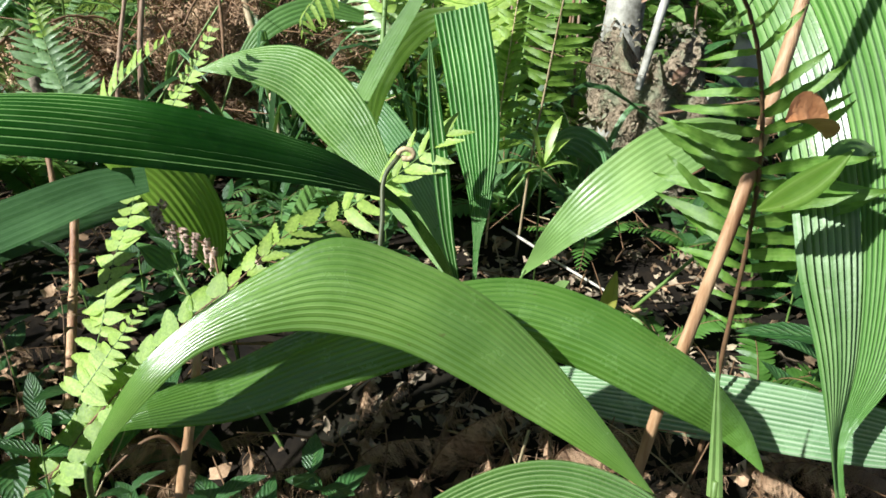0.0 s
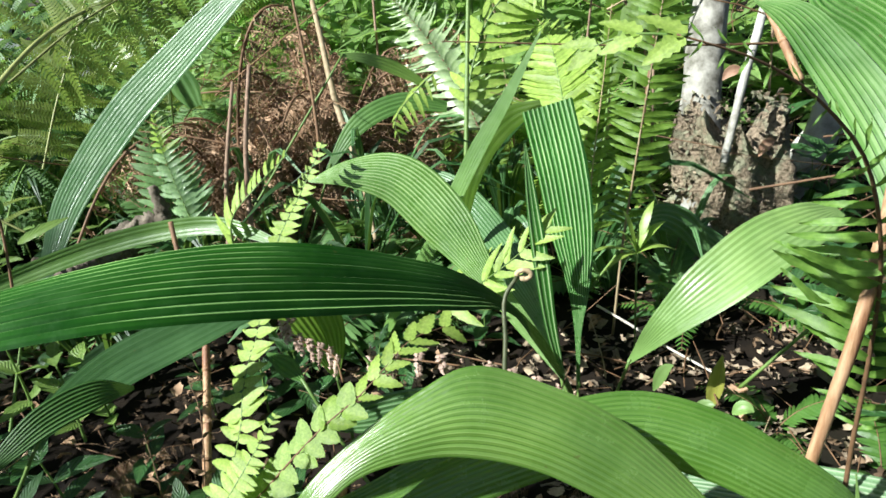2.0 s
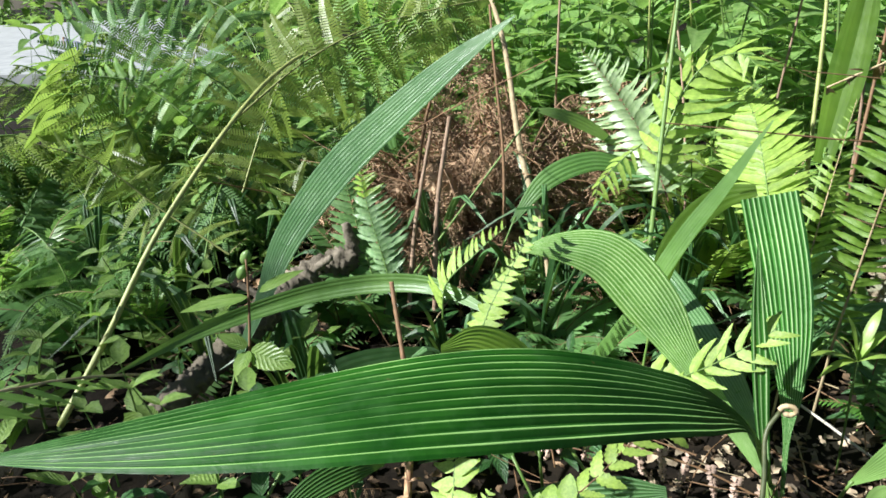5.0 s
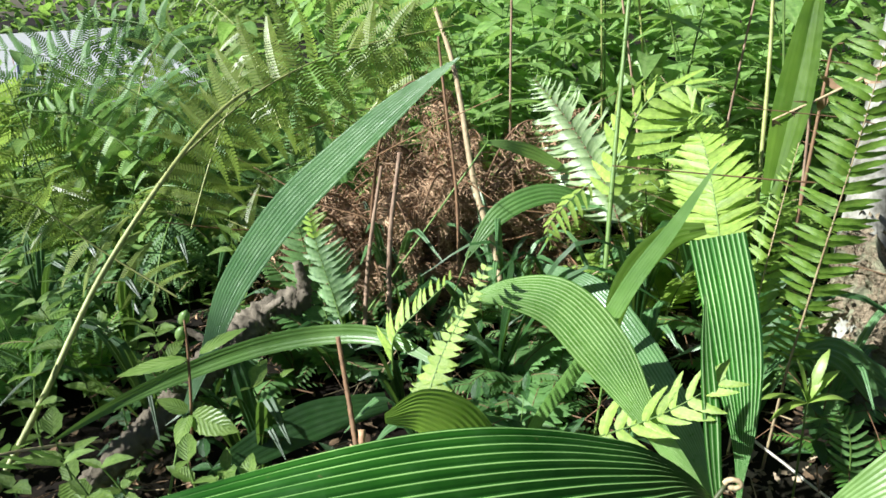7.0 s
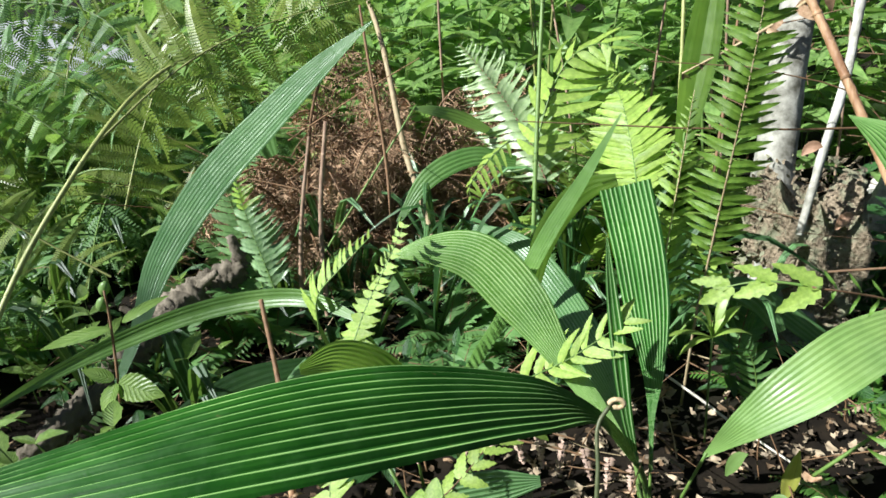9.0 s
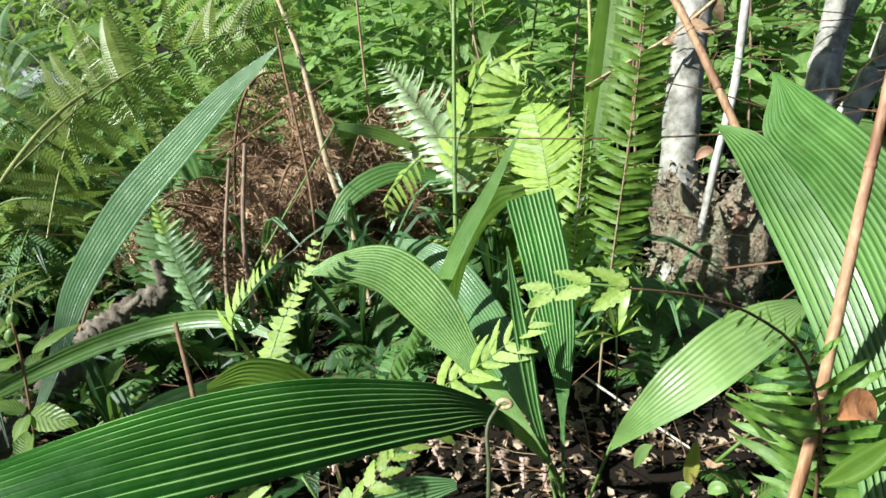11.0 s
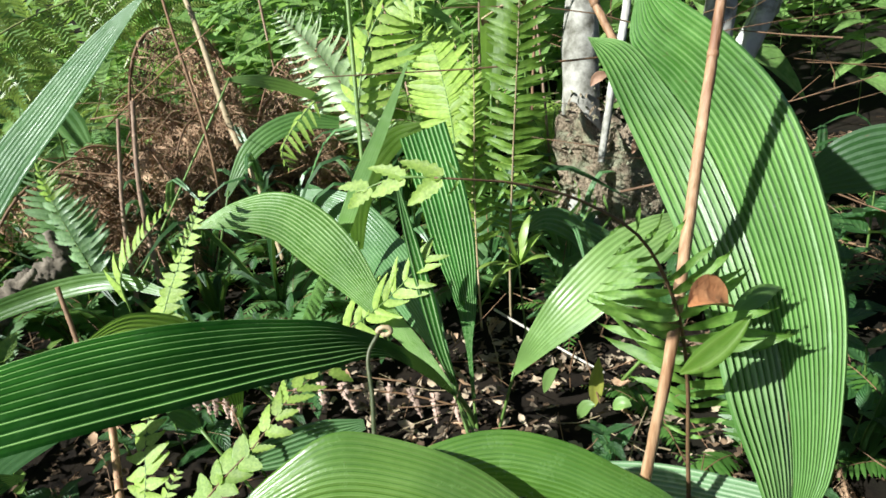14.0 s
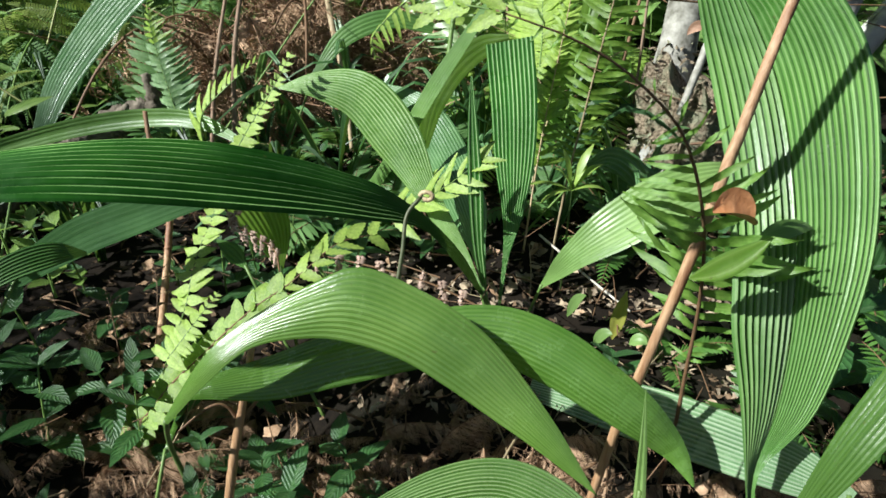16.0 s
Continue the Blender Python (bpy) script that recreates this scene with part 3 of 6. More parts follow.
part("petiole", tube_mesh([(0.027, 0.807, 0.009), (0.038, 0.83, -0.04), (0.045, 0.85, -0.1)], [0.004, 0.0045, 0.005], BASE, n=8, seg=8), GREENSTEM, palm)
leaf(blade_mesh([(0.111, 0.801, 0.034), (0.158, 0.775, 0.112), (0.215, 0.776, 0.165), (0.28, 0.80, 0.202), (0.335, 0.832, 0.212), (0.385, 0.87, 0.212)], [0.0049, 0.043, 0.069, 0.073, 0.058, 0.02], BASE, 10, 0.05, seed=2, cup=0.12, edge=0.08, sunward=(0.3, 0.3)), PALE, palm, "pale yellowish green broad leaf")
leaf(blade_mesh([(0.049, 0.851, -0.037), (0.053, 0.889, 0.031), (0.058, 0.926, 0.09), (0.053, 0.974, 0.166), (0.044, 1.027, 0.242), (0.027, 1.089, 0.328)], [0.0055, 0.010, 0.034, 0.066, 0.077, 0.081], BASE, 11, 0.2, seed=3, sunward=(0.25, 0.25)), BOLD, palm, "upright striped leaf folded over at the top")
leaf(blade_mesh([(0.028, 0.841, -0.017), (0.013, 0.848, 0.063), (0.003, 0.869, 0.155), (-0.006, 0.889, 0.24), (-0.012, 0.903, 0.318)], [0.006, 0.016, 0.022, 0.016, 0.0025], BASE, 3, 0.1, seed=4, fold=0.3), BOLD, palm)
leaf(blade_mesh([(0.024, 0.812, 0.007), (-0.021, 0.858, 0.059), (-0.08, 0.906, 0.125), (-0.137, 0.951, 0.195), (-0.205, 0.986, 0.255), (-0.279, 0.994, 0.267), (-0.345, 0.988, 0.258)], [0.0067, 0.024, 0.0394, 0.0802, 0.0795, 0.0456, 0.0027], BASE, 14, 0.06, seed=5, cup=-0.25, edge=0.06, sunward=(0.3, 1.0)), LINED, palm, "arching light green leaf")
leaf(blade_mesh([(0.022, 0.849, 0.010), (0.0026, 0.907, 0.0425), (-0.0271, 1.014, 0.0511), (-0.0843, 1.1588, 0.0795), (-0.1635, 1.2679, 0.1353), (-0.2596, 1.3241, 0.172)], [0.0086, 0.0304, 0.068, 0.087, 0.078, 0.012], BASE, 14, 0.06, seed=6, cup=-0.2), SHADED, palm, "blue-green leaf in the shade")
leaf(blade_mesh([(-0.279, 1.038, -0.061), (-0.228, 1.043, 0.03), (-0.168, 1.052, 0.124), (-0.093, 1.081, 0.255), (-0.034, 1.091, 0.346), (0.022, 1.103, 0.44)], [0.014, 0.021, 0.0245, 0.0265, 0.019, 0.002], BASE, 6, 0.008, seed=7, sunward=(0.35, 0.3)), SOFTGREEN, palm)
leaf(blade_mesh([(-0.1281, 1.1300, 0.1131), (-0.1120, 1.1500, 0.1892), (-0.0775, 1.1700, 0.2501), (-0.0299, 1.1800, 0.2926), (0.0215, 1.1700, 0.3114)], [0.02, 0.04, 0.045, 0.04, 0.02], BASE, 4, 0.015, seed=8), OLIVE, palm)

# ---- the arching leaves in front ----
BASE_B = (-0.26, 0.42, -0.08)
arch = thing("arching_plant", BASE_B, "low plant with two broad glossy arching green leaves", "plant")
part("leaf", ribbon_mesh([(-0.2604, 0.3999, 0.0882), (-0.2191, 0.4171, 0.1537), (-0.1791, 0.4412, 0.1886), (-0.1181, 0.4705, 0.2219), (-0.0670, 0.4859, 0.2390), (-0.0057, 0.4832, 0.2201), (0.0478, 0.4735, 0.1941), (0.0881, 0.4582, 0.1623), (0.1370, 0.4316, 0.1120), (0.1803, 0.4002, 0.0592)], [(-0.2550, 0.3960, 0.0846), (-0.2061, 0.4048, 0.1400), (-0.1632, 0.4249, 0.1735), (-0.1060, 0.4375, 0.1828), (-0.0599, 0.4407, 0.1782), (-0.0152, 0.4395, 0.1651), (0.0282, 0.4339, 0.1433), (0.0678, 0.4274, 0.1200), (0.1188, 0.4168, 0.0923), (0.1821, 0.3995, 0.0576)], BASE_B, 13, 0.05, n=90, seed=9, bulge=0.12), GLOSSY, arch, "broad glossy arching leaf with sunlight lightened into its colour")
part("petiole", tube_mesh([(-0.2577, 0.3980, 0.0864), (-0.315, 0.47, -0.03), (-0.31, 0.48, -0.12), (-0.305, 0.485, -0.25)], [0.003, 0.0032, 0.0035, 0.004], BASE_B, n=14, seg=8), GREENSTEM, arch)
leaf(blade_mesh([(-0.319, 0.459, -0.036), (-0.313, 0.484, -0.008), (-0.251, 0.423, 0.101), (-0.164, 0.455, 0.113), (-0.094, 0.477, 0.132), (-0, 0.495, 0.156), (0.07, 0.5, 0.165), (0.129, 0.485, 0.156), (0.174, 0.466, 0.140), (0.219, 0.452, 0.116), (0.255, 0.447, 0.083), (0.274, 0.427, 0.059)], [0.005, 0.008, 0.0118, 0.05, 0.06, 0.06, 0.0612, 0.0603, 0.0538, 0.045, 0.0251, 0.0022], BASE_B, 13, 0.045, seed=10, cup=-0.38, edge=0.10, n=60, sunward=(0.5, -0.3)), ARCHED, arch)
BASE_R = (-0.02, 0.36, -0.08)
lowleaf = thing("ground_leaf", BASE_R, "low pleated green leaf close to the ground", "plant")
leaf(blade_mesh([(-0.051, 0.317, 0.064), (0.026, 0.348, 0.095), (0.086, 0.362, 0.105), (0.137, 0.347, 0.104), (0.185, 0.326, 0.095)], [0.0153, 0.0356, 0.0407, 0.0394, 0.0095], BASE_R, 12, 0.16, seed=11, cup=-0.2), LINED, lowleaf)

# ---- the tall two-lobed leaf ----
BASE_D = (0.34, 0.42, -0.08)
tall = thing("two_lobed_palm", BASE_D, "tall palm seedling leaf split in two pleated lobes", "plant")
LEFT, SPLIT, RIGHT = [(0.318, 0.392, 0.05)] + [(0.309, 0.412, 0.104), (0.298, 0.44, 0.164), (0.286, 0.47, 0.216), (0.283, 0.504, 0.265), (0.275, 0.557, 0.33), (0.264, 0.622, 0.386), (0.257, 0.697, 0.427), (0.257, 0.778, 0.457), (0.26, 0.877, 0.477)], [(0.322, 0.39, 0.047)] + [(0.32, 0.42, 0.092), (0.334, 0.448, 0.15), (0.342, 0.488, 0.218), (0.341, 0.532, 0.287), (0.334, 0.584, 0.35), (0.324, 0.647, 0.403), (0.309, 0.723, 0.446), (0.293, 0.804, 0.477)], [(0.326, 0.392, 0.05)] + [(0.322, 0.412, 0.103), (0.364, 0.439, 0.155), (0.391, 0.481, 0.229), (0.405, 0.52, 0.29), (0.406, 0.571, 0.362), (0.399, 0.631, 0.431), (0.375, 0.693, 0.481), (0.342, 0.761, 0.518), (0.308, 0.833, 0.544), (0.275, 0.915, 0.555)]
part("petiole", tube_mesh([(0.322, 0.395, 0.06), (0.326, 0.385, 0.0), (0.335, 0.385, -0.1)], [0.0036, 0.004, 0.005], BASE_D, n=10, seg=8), GREENSTEM, tall)
part("leaf", ribbon_mesh(SPLIT + [RIGHT[-2], RIGHT[-1]], RIGHT, BASE_D, 14, 0.26, seed=12), STRIPED, tall, "large lobe of the split leaf with grooves darkened for shade")
part("leaf", ribbon_mesh(LEFT, SPLIT + [LEFT[-1]], BASE_D, 9, 0.26, seed=13), STRIPED, tall, "narrow lobe of the split leaf with grooves darkened for shade")
leaf(blade_mesh([(0.379, 0.367, 0.131), (0.36, 0.438, 0.088), (0.302, 0.516, 0.046), (0.223, 0.597, 0.001), (0.11, 0.675, -0.045)], [0.014, 0.0484, 0.0647, 0.0666, 0.0393], BASE_D, 13, 0.16, seed=14, cup=-0.12, sunward=(0.9, 0.9)), SHEEN, tall, "low leaf with a pale sheen painted into its colour")
leaf(blade_mesh([(0.287, 0.266, 0.205), (0.311, 0.28, 0.263), (0.334, 0.296, 0.305), (0.355, 0.314, 0.35)], [0.012, 0.026, 0.029, 0.018], BASE_D, 9, 0.03, seed=15, fold=-0.35), ARCHED, tall)
leaf(blade_mesh([(0.214, 0.377, 0.083), (0.211, 0.392, 0.138), (0.207, 0.406, 0.191)], [0.0113, 0.007, 0.0005], BASE_D, 2, 0.2, seed=16), PALE, tall)
leaf(blade_mesh([(0.533, 0.836, 0.255), (0.576, 0.826, 0.274), (0.623, 0.813, 0.287), (0.665, 0.793, 0.287)], [0.0369, 0.0758, 0.0776, 0.0345], BASE_D, 9, 0.05, seed=17), STRAP, tall)

# ---- blades at the other side ----
BASE_N = (-0.82, 0.86, -0.08)
strap = thing("strap_leaf_plant", BASE_N, "plant with one tall blue-green blade and an arching one", "plant")
leaf(blade_mesh([(-0.818, 0.883, 0.07), (-0.804, 0.966, 0.142), (-0.777, 1.042, 0.238), (-0.695, 1.116, 0.351), (-0.594, 1.164, 0.441), (-0.49, 1.187, 0.523), (-0.378, 1.191, 0.598)], [0.0105, 0.0254, 0.050, 0.061, 0.054, 0.037, 0.0021], BASE_N, 10, 0.03, seed=18, sunward=(0.3, 0.45)), TEAL, strap, "tall blue-green pointed blade")
leaf(blade_mesh([(-0.367, 0.891, 0.194), (-0.464, 0.931, 0.212), (-0.56, 0.939, 0.209), (-0.667, 0.914, 0.196), (-0.769, 0.858, 0.176), (-0.851, 0.782, 0.158), (-0.895, 0.7, 0.148)], [0.0083, 0.026, 0.031, 0.031, 0.027, 0.017, 0.0024], BASE_N, 5, 0.03, seed=19, fold=0.2), SOFTGREEN, strap)
leaf(blade_mesh([(-0.779, 0.831, -0.037), (-0.723, 0.89, -0.006), (-0.623, 0.957, 0.026), (-0.506, 1.017, 0.036)], [0.0149, 0.0508, 0.0676, 0.0319], BASE_N, 6, 0.015, seed=20), STRAP, strap)
BASE_P = (-0.40, 0.82, -0.08)
shade = thing("shade_leaf_plant", BASE_P, "low plant with yellow-green leaves in the shade", "plant")
leaf(blade_mesh([(-0.28, 0.769, 0.044), (-0.291, 0.771, 0.115), (-0.316, 0.752, 0.188), (-0.35, 0.719, 0.236), (-0.383, 0.672, 0.255)], [0.0072, 0.0628, 0.0722, 0.0554, 0.0115], BASE_P, 10, 0.09, seed=21, fold=0.15), YELLOW, shade)
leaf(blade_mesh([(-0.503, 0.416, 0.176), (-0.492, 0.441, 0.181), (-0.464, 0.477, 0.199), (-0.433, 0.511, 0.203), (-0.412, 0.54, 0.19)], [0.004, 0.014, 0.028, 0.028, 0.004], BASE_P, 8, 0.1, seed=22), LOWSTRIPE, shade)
leaf(blade_mesh([(-0.587, 0.598, 0.09), (-0.559, 0.616, 0.115), (-0.503, 0.643, 0.147), (-0.438, 0.666, 0.171), (-0.366, 0.691, 0.194), (-0.315, 0.707, 0.2)], [0.016, 0.038, 0.05, 0.05, 0.042, 0.028], BASE_P, 7, 0.01, seed=42, fold=0.06), DUSK, shade, "broad grey-green leaf with shade darkened into its colour")
leaf(blade_mesh([(-0.304, 0.710, 0.078), (-0.327, 0.720, 0.096), (-0.353, 0.727, 0.112)], [0.003, 0.026, 0.003], BASE_P, 4, 0.1, seed=23), MIDGREEN, shade)
leaf(blade_mesh([(-0.297, 0.736, -0.01), (-0.237, 0.75, -0.005), (-0.17, 0.765, 0), (-0.11, 0.777, 0.002)], [0.0152, 0.0455, 0.0455, 0.0152], BASE_P, 7, 0.16, seed=24), SHADED, shade)
BASE_S = (0.3, 1.4, -0.08)
rear = thing("rear_leaf_plant", BASE_S, "palm seedling leaves behind the fern", "plant")
leaf(blade_mesh([(0.398, 1.208, -0.033), (0.32, 1.214, 0.031), (0.262, 1.214, 0.067), (0.194, 1.204, 0.086), (0.108, 1.188, 0.101)], [0.0394, 0.0413, 0.0413, 0.0354, 0.0059], BASE_S, 5, 0.05, seed=25), SHADED, rear)
leaf(blade_mesh([(0.161, 1.376, 0.304), (0.198, 1.449, 0.458), (0.23, 1.519, 0.611), (0.244, 1.546, 0.669)], [0.0316, 0.0653, 0.0421, 0.0105], BASE_S, 2, 0.01, seed=26, fold=0.15), OLIVE, rear)
leaf(blade_mesh([(-0.4, 1.506, 0.384), (-0.345, 1.53, 0.368), (-0.29, 1.58, 0.335), (-0.22, 1.66, 0.27)], [0.004, 0.024, 0.03, 0.012], BASE_S, 4, 0.04, seed=27, sunward=(0.6, 0.6)), PALE, rear)
leaf(blade_mesh([(-0.423, 1.371, 0.166), (-0.355, 1.422, 0.248), (-0.263, 1.459, 0.28), (-0.169, 1.475, 0.26)], [0.0096, 0.042, 0.042, 0.024], BASE_S, 5, 0.05, seed=28, sunward=(0.4, 0.6)), MIDGREEN, rear)
leaf(blade_mesh([(-0.781, 1.5, 0.426), (-0.742, 1.467, 0.353), (-0.715, 1.447, 0.305)], [0.012, 0.058, 0.03], BASE_S, 4, 0.03, seed=29), MIDGREEN, rear)

leaf(blade_mesh([(0.178, 1.15, 0.088), (0.22, 1.15, 0.109), (0.266, 1.15, 0.085), (0.305, 1.15, 0.021)], [0.004, 0.04, 0.048, 0.02], BASE_S, 5, 0.05, seed=43), SHADED, rear, "arching grey-green leaf near the stump")

# ---- ferns ----
P_LONG = [pinna_mesh("leaflet", 0.21, 0.14, 10, 0.09), pinna_mesh("leaflet", 0.23, 0.05, 10, 0.1, 0.14), pinna_mesh("leaflet", 0.2, 0.22, 10, 0.08, 0.02)]
for me in P_LONG: me.materials.append(PINNA)
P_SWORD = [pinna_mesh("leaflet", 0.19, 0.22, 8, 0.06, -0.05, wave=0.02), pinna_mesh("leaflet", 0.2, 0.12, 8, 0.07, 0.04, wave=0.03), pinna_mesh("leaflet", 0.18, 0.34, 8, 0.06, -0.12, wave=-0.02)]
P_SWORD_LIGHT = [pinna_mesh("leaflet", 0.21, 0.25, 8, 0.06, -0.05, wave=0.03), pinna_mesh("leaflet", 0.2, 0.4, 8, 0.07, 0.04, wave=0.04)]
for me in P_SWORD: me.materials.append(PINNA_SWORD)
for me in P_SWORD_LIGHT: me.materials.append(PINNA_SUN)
P_NEAR = [pinna_mesh("leaflet", 0.145, 0.26, 14, 0.07, 0.10, wave=0.03), pinna_mesh("leaflet", 0.16, 0.14, 14, 0.09, 0.22, wave=0.05), pinna_mesh("leaflet", 0.13, 0.36, 14, 0.06, -0.04, wave=0.04), pinna_mesh("leaflet", 0.15, 0.05, 14, 0.08, 0.16, wave=-0.05)]
for me in P_NEAR: me.materials.append(PINNA)
P_LITE = [pinna_mesh("leaflet", 0.44, 0.12, 10, 0.16), pinna_mesh("leaflet", 0.5, 0.25, 10, 0.14, 0.2), pinna_mesh("leaflet", 0.38, 0.05, 10, 0.2, 0.26)]
P_LONGLITE = [pinna_mesh("leaflet", 0.27, 0.12, 10, 0.07), pinna_mesh("leaflet", 0.31, 0.25, 10, 0.08, 0.2), pinna_mesh("leaflet", 0.24, 0.05, 10, 0.06, 0.26)]
for me in P_LONGLITE: me.materials.append(PINNA_LIGHT)
P_TOOTH = [tooth_mesh("leaflet", 0.75, 0.12), tooth_mesh("leaflet", 0.85, 0.22), tooth_mesh("leaflet", 0.65, 0.05)]
for me in P_TOOTH: me.materials.append(PINNA_LIGHT)
for me in P_LITE: me.materials.append(PINNA_LIGHT)
P_ROUND = [pinna_mesh("leaflet", 0.8, 0.12, 10, 0.05, 0.05), pinna_mesh("leaflet", 0.95, 0.2, 10, 0.04, 0.12), pinna_mesh("leaflet", 0.7, 0.05, 10, 0.06, 0.0)]
for me in P_ROUND: me.materials.append(PINNA_SUN)
P_BLUNT = [pinna_mesh("leaflet", 0.42, 0.1, 10, 0.03, 0.05), pinna_mesh("leaflet", 0.5, 0.2, 10, 0.04, 0.12), pinna_mesh("leaflet", 0.38, 0.05, 10, 0.05, -0.05)]
for me in P_BLUNT: me.materials.append(PINNA_LIGHT)
P_DEAD = [pinna_mesh("leaflet", 0.15, 0.3, 8, 0.1, -0.2, wave=0.08), pinna_mesh("leaflet", 0.18, 0.5, 8, 0.12, -0.35, wave=-0.08), pinna_mesh("leaflet", 0.12, 0.1, 8, 0.16, -0.1, wave=0.12)]
for me in P_DEAD: me.materials.append(RUST)
P_WHITE = [pinna_mesh("leaflet", 0.13, 0.2, 8, 0.06, wave=0.03), pinna_mesh("leaflet", 0.14, 0.3, 8, 0.06, 0.14, wave=0.04)]
for me in P_WHITE: me.materials.append(PINNA_WHITE)
P_SILVER = [pinna_mesh("leaflet", 0.2, 0.3, 8, 0.08, 0.1, wave=0.03), pinna_mesh("leaflet", 0.23, 0.45, 8, 0.1, 0.2, wave=0.04)]
for me in P_SILVER: me.materials.append(PINNA_SILVER)
P_DULL = [pinna_mesh("leaflet", 0.22, 0.1, 6, 0.08), pinna_mesh("leaflet", 0.24, 0.2, 6, 0.08, 0.14)]
for me in P_DULL: me.materials.append(PINNA_BLUE)
P_THIN = [pinna_mesh("leaflet", 0.2, 0.1, 6, 0.08), pinna_mesh("leaflet", 0.2, 0.2, 6, 0.08, 0.14)]
for me in P_THIN: me.materials.append(PINNA_LIGHT)


SUNNY = (-0.3, -0.65, 0.7)


def fern(points, base, label, **k):
    t = thing("fern_frond", base, label, "fern", "fern fronds")
    frond(t, points, base, **k)
    return t


NEAR = [(0.273, 0.548, -0.08), (0.276, 0.545, 0.02), (0.273, 0.54, 0.105), (0.266, 0.524, 0.214), (0.246, 0.493, 0.314), (0.211, 0.461, 0.4), (0.165, 0.432, 0.452), (0.118, 0.405, 0.485), (0.065, 0.381, 0.507)]
near_fern = fern(NEAR, (0.273, 0.548, -0.08), "green sword fern frond with a dark wiry arching stem", pairs=29, size=0.09, shapes=P_NEAR, material=PINNA, stem_material=BROWNSTEM, radius=0.0024, seed=1, start=0.3, lift=0.35, level=0.5, angle=86, jitter=8, missing=0.03, profile=lambda s: (0.3 + 0.7 * min(1, max(0, s - 0.32) * 7)) * (1 - 0.84 * min(1, max(0, s - 0.5) / 0.27)))
frond(near_fern, [(0.07, 0.382, 0.506), (0.04, 0.387, 0.508), (0.012, 0.393, 0.499)], (0.273, 0.548, -0.08), pairs=3, size=0.027, shapes=P_LITE, material=PINNA_LIGHT, stem_material=GREENSTEM, radius=0.001, seed=41, start=0.0, angle=40, lift=0.5, profile=lambda s: 1 - 0.2 * s)
fern([(-0.382, 0.837, 0.166), (-0.367, 0.895, 0.211), (-0.339, 0.942, 0.262), (-0.308, 0.976, 0.322)], (-0.39, 0.80, -0.08), "young zigzag fern frond with bright saw-toothed leaflets", pairs=17, size=0.034, shapes=P_TOOTH, material=PINNA_LIGHT, stem_material=GREENSTEM, radius=0.0014, seed=2, face=SUNNY, angle=96, profile=lambda s: 1 - 0.62 * s)
VERT = [(-0.3984, 0.6100, -0.0320), (-0.3862, 0.6350, 0.0082), (-0.3758, 0.6600, 0.0488), (-0.3798, 0.6900, 0.0722), (-0.3771, 0.7200, 0.1009), (-0.3713, 0.7600, 0.1304)] + [(-0.377, 0.805, 0.161)]
fern(VERT, (-0.40, 0.61, -0.20), "light green fern frond with short blunt leaflets", pairs=16, size=0.044, shapes=lambda s: P_BLUNT if s < 0.34 else P_TOOTH, material=PINNA_LIGHT, stem_material=GREENSTEM, radius=0.0012, seed=3, face=SUNNY, angle=94, missing=0.05, jitter=10, profile=lambda s: 0.95 - 0.42 * s)
fern([(-0.3741, 0.5850, 0.0042), (-0.3515, 0.6100, 0.0343), (-0.3366, 0.6350, 0.0543), (-0.3249, 0.6600, 0.0704)], (-0.374, 0.585, -0.20), "small pale fern frond with short rounded leaflets", pairs=12, size=0.034, shapes=P_BLUNT, material=PINNA_LIGHT, stem_material=GREENSTEM, radius=0.001, seed=46, face=SUNNY, angle=88, jitter=8, start=0.02, profile=lambda s: 1.0 - 0.75 * s)
fern([(-0.452, 0.912, 0.166), (-0.439, 0.899, 0.233), (-0.399, 0.909, 0.276), (-0.353, 0.942, 0.315)], (-0.45, 0.91, -0.08), "yellow-green curling young fern frond", pairs=15, size=0.06, sides=(-1,), shapes=P_THIN, material=PINNA_LIGHT, stem_material=GREENSTEM, radius=0.0016, seed=4, level=0.3, start=0.12, face=SUNNY, angle=74, profile=lambda s: (0.8 + 0.2 * min(1, s * 4)) * (1 - 0.65 * s))
LOW = [(-0.4852, 0.5900, -0.1653), (-0.4381, 0.5950, -0.1173), (-0.3895, 0.6000, -0.0558), (-0.3349, 0.6050, 0.0005), (-0.2919, 0.6120, 0.0447), (-0.2519, 0.6200, 0.0815), (-0.2136, 0.6350, 0.1071), (-0.1806, 0.6600, 0.1336), (-0.1552, 0.6900, 0.1478), (-0.1098, 0.7200, 0.1483)]
fern(LOW, (LOW[0][0], LOW[0][1], -0.26), "long low fern frond with broad light green leaflets", pairs=25, size=0.041, shapes=lambda s: P_ROUND if s < 0.72 else P_LITE, material=PINNA_LIGHT, stem_material=BROWNSTEM, radius=0.0017, seed=5, level=0.5, face=SUNNY, angle=72, missing=0.03, jitter=14, start=0.02, profile=lambda s: 1.15 - 0.4 * min(1, s / 0.4) if s < 0.8 else 0.75 + 1.6 * (s - 0.8) if s < 0.95 else 0.8)
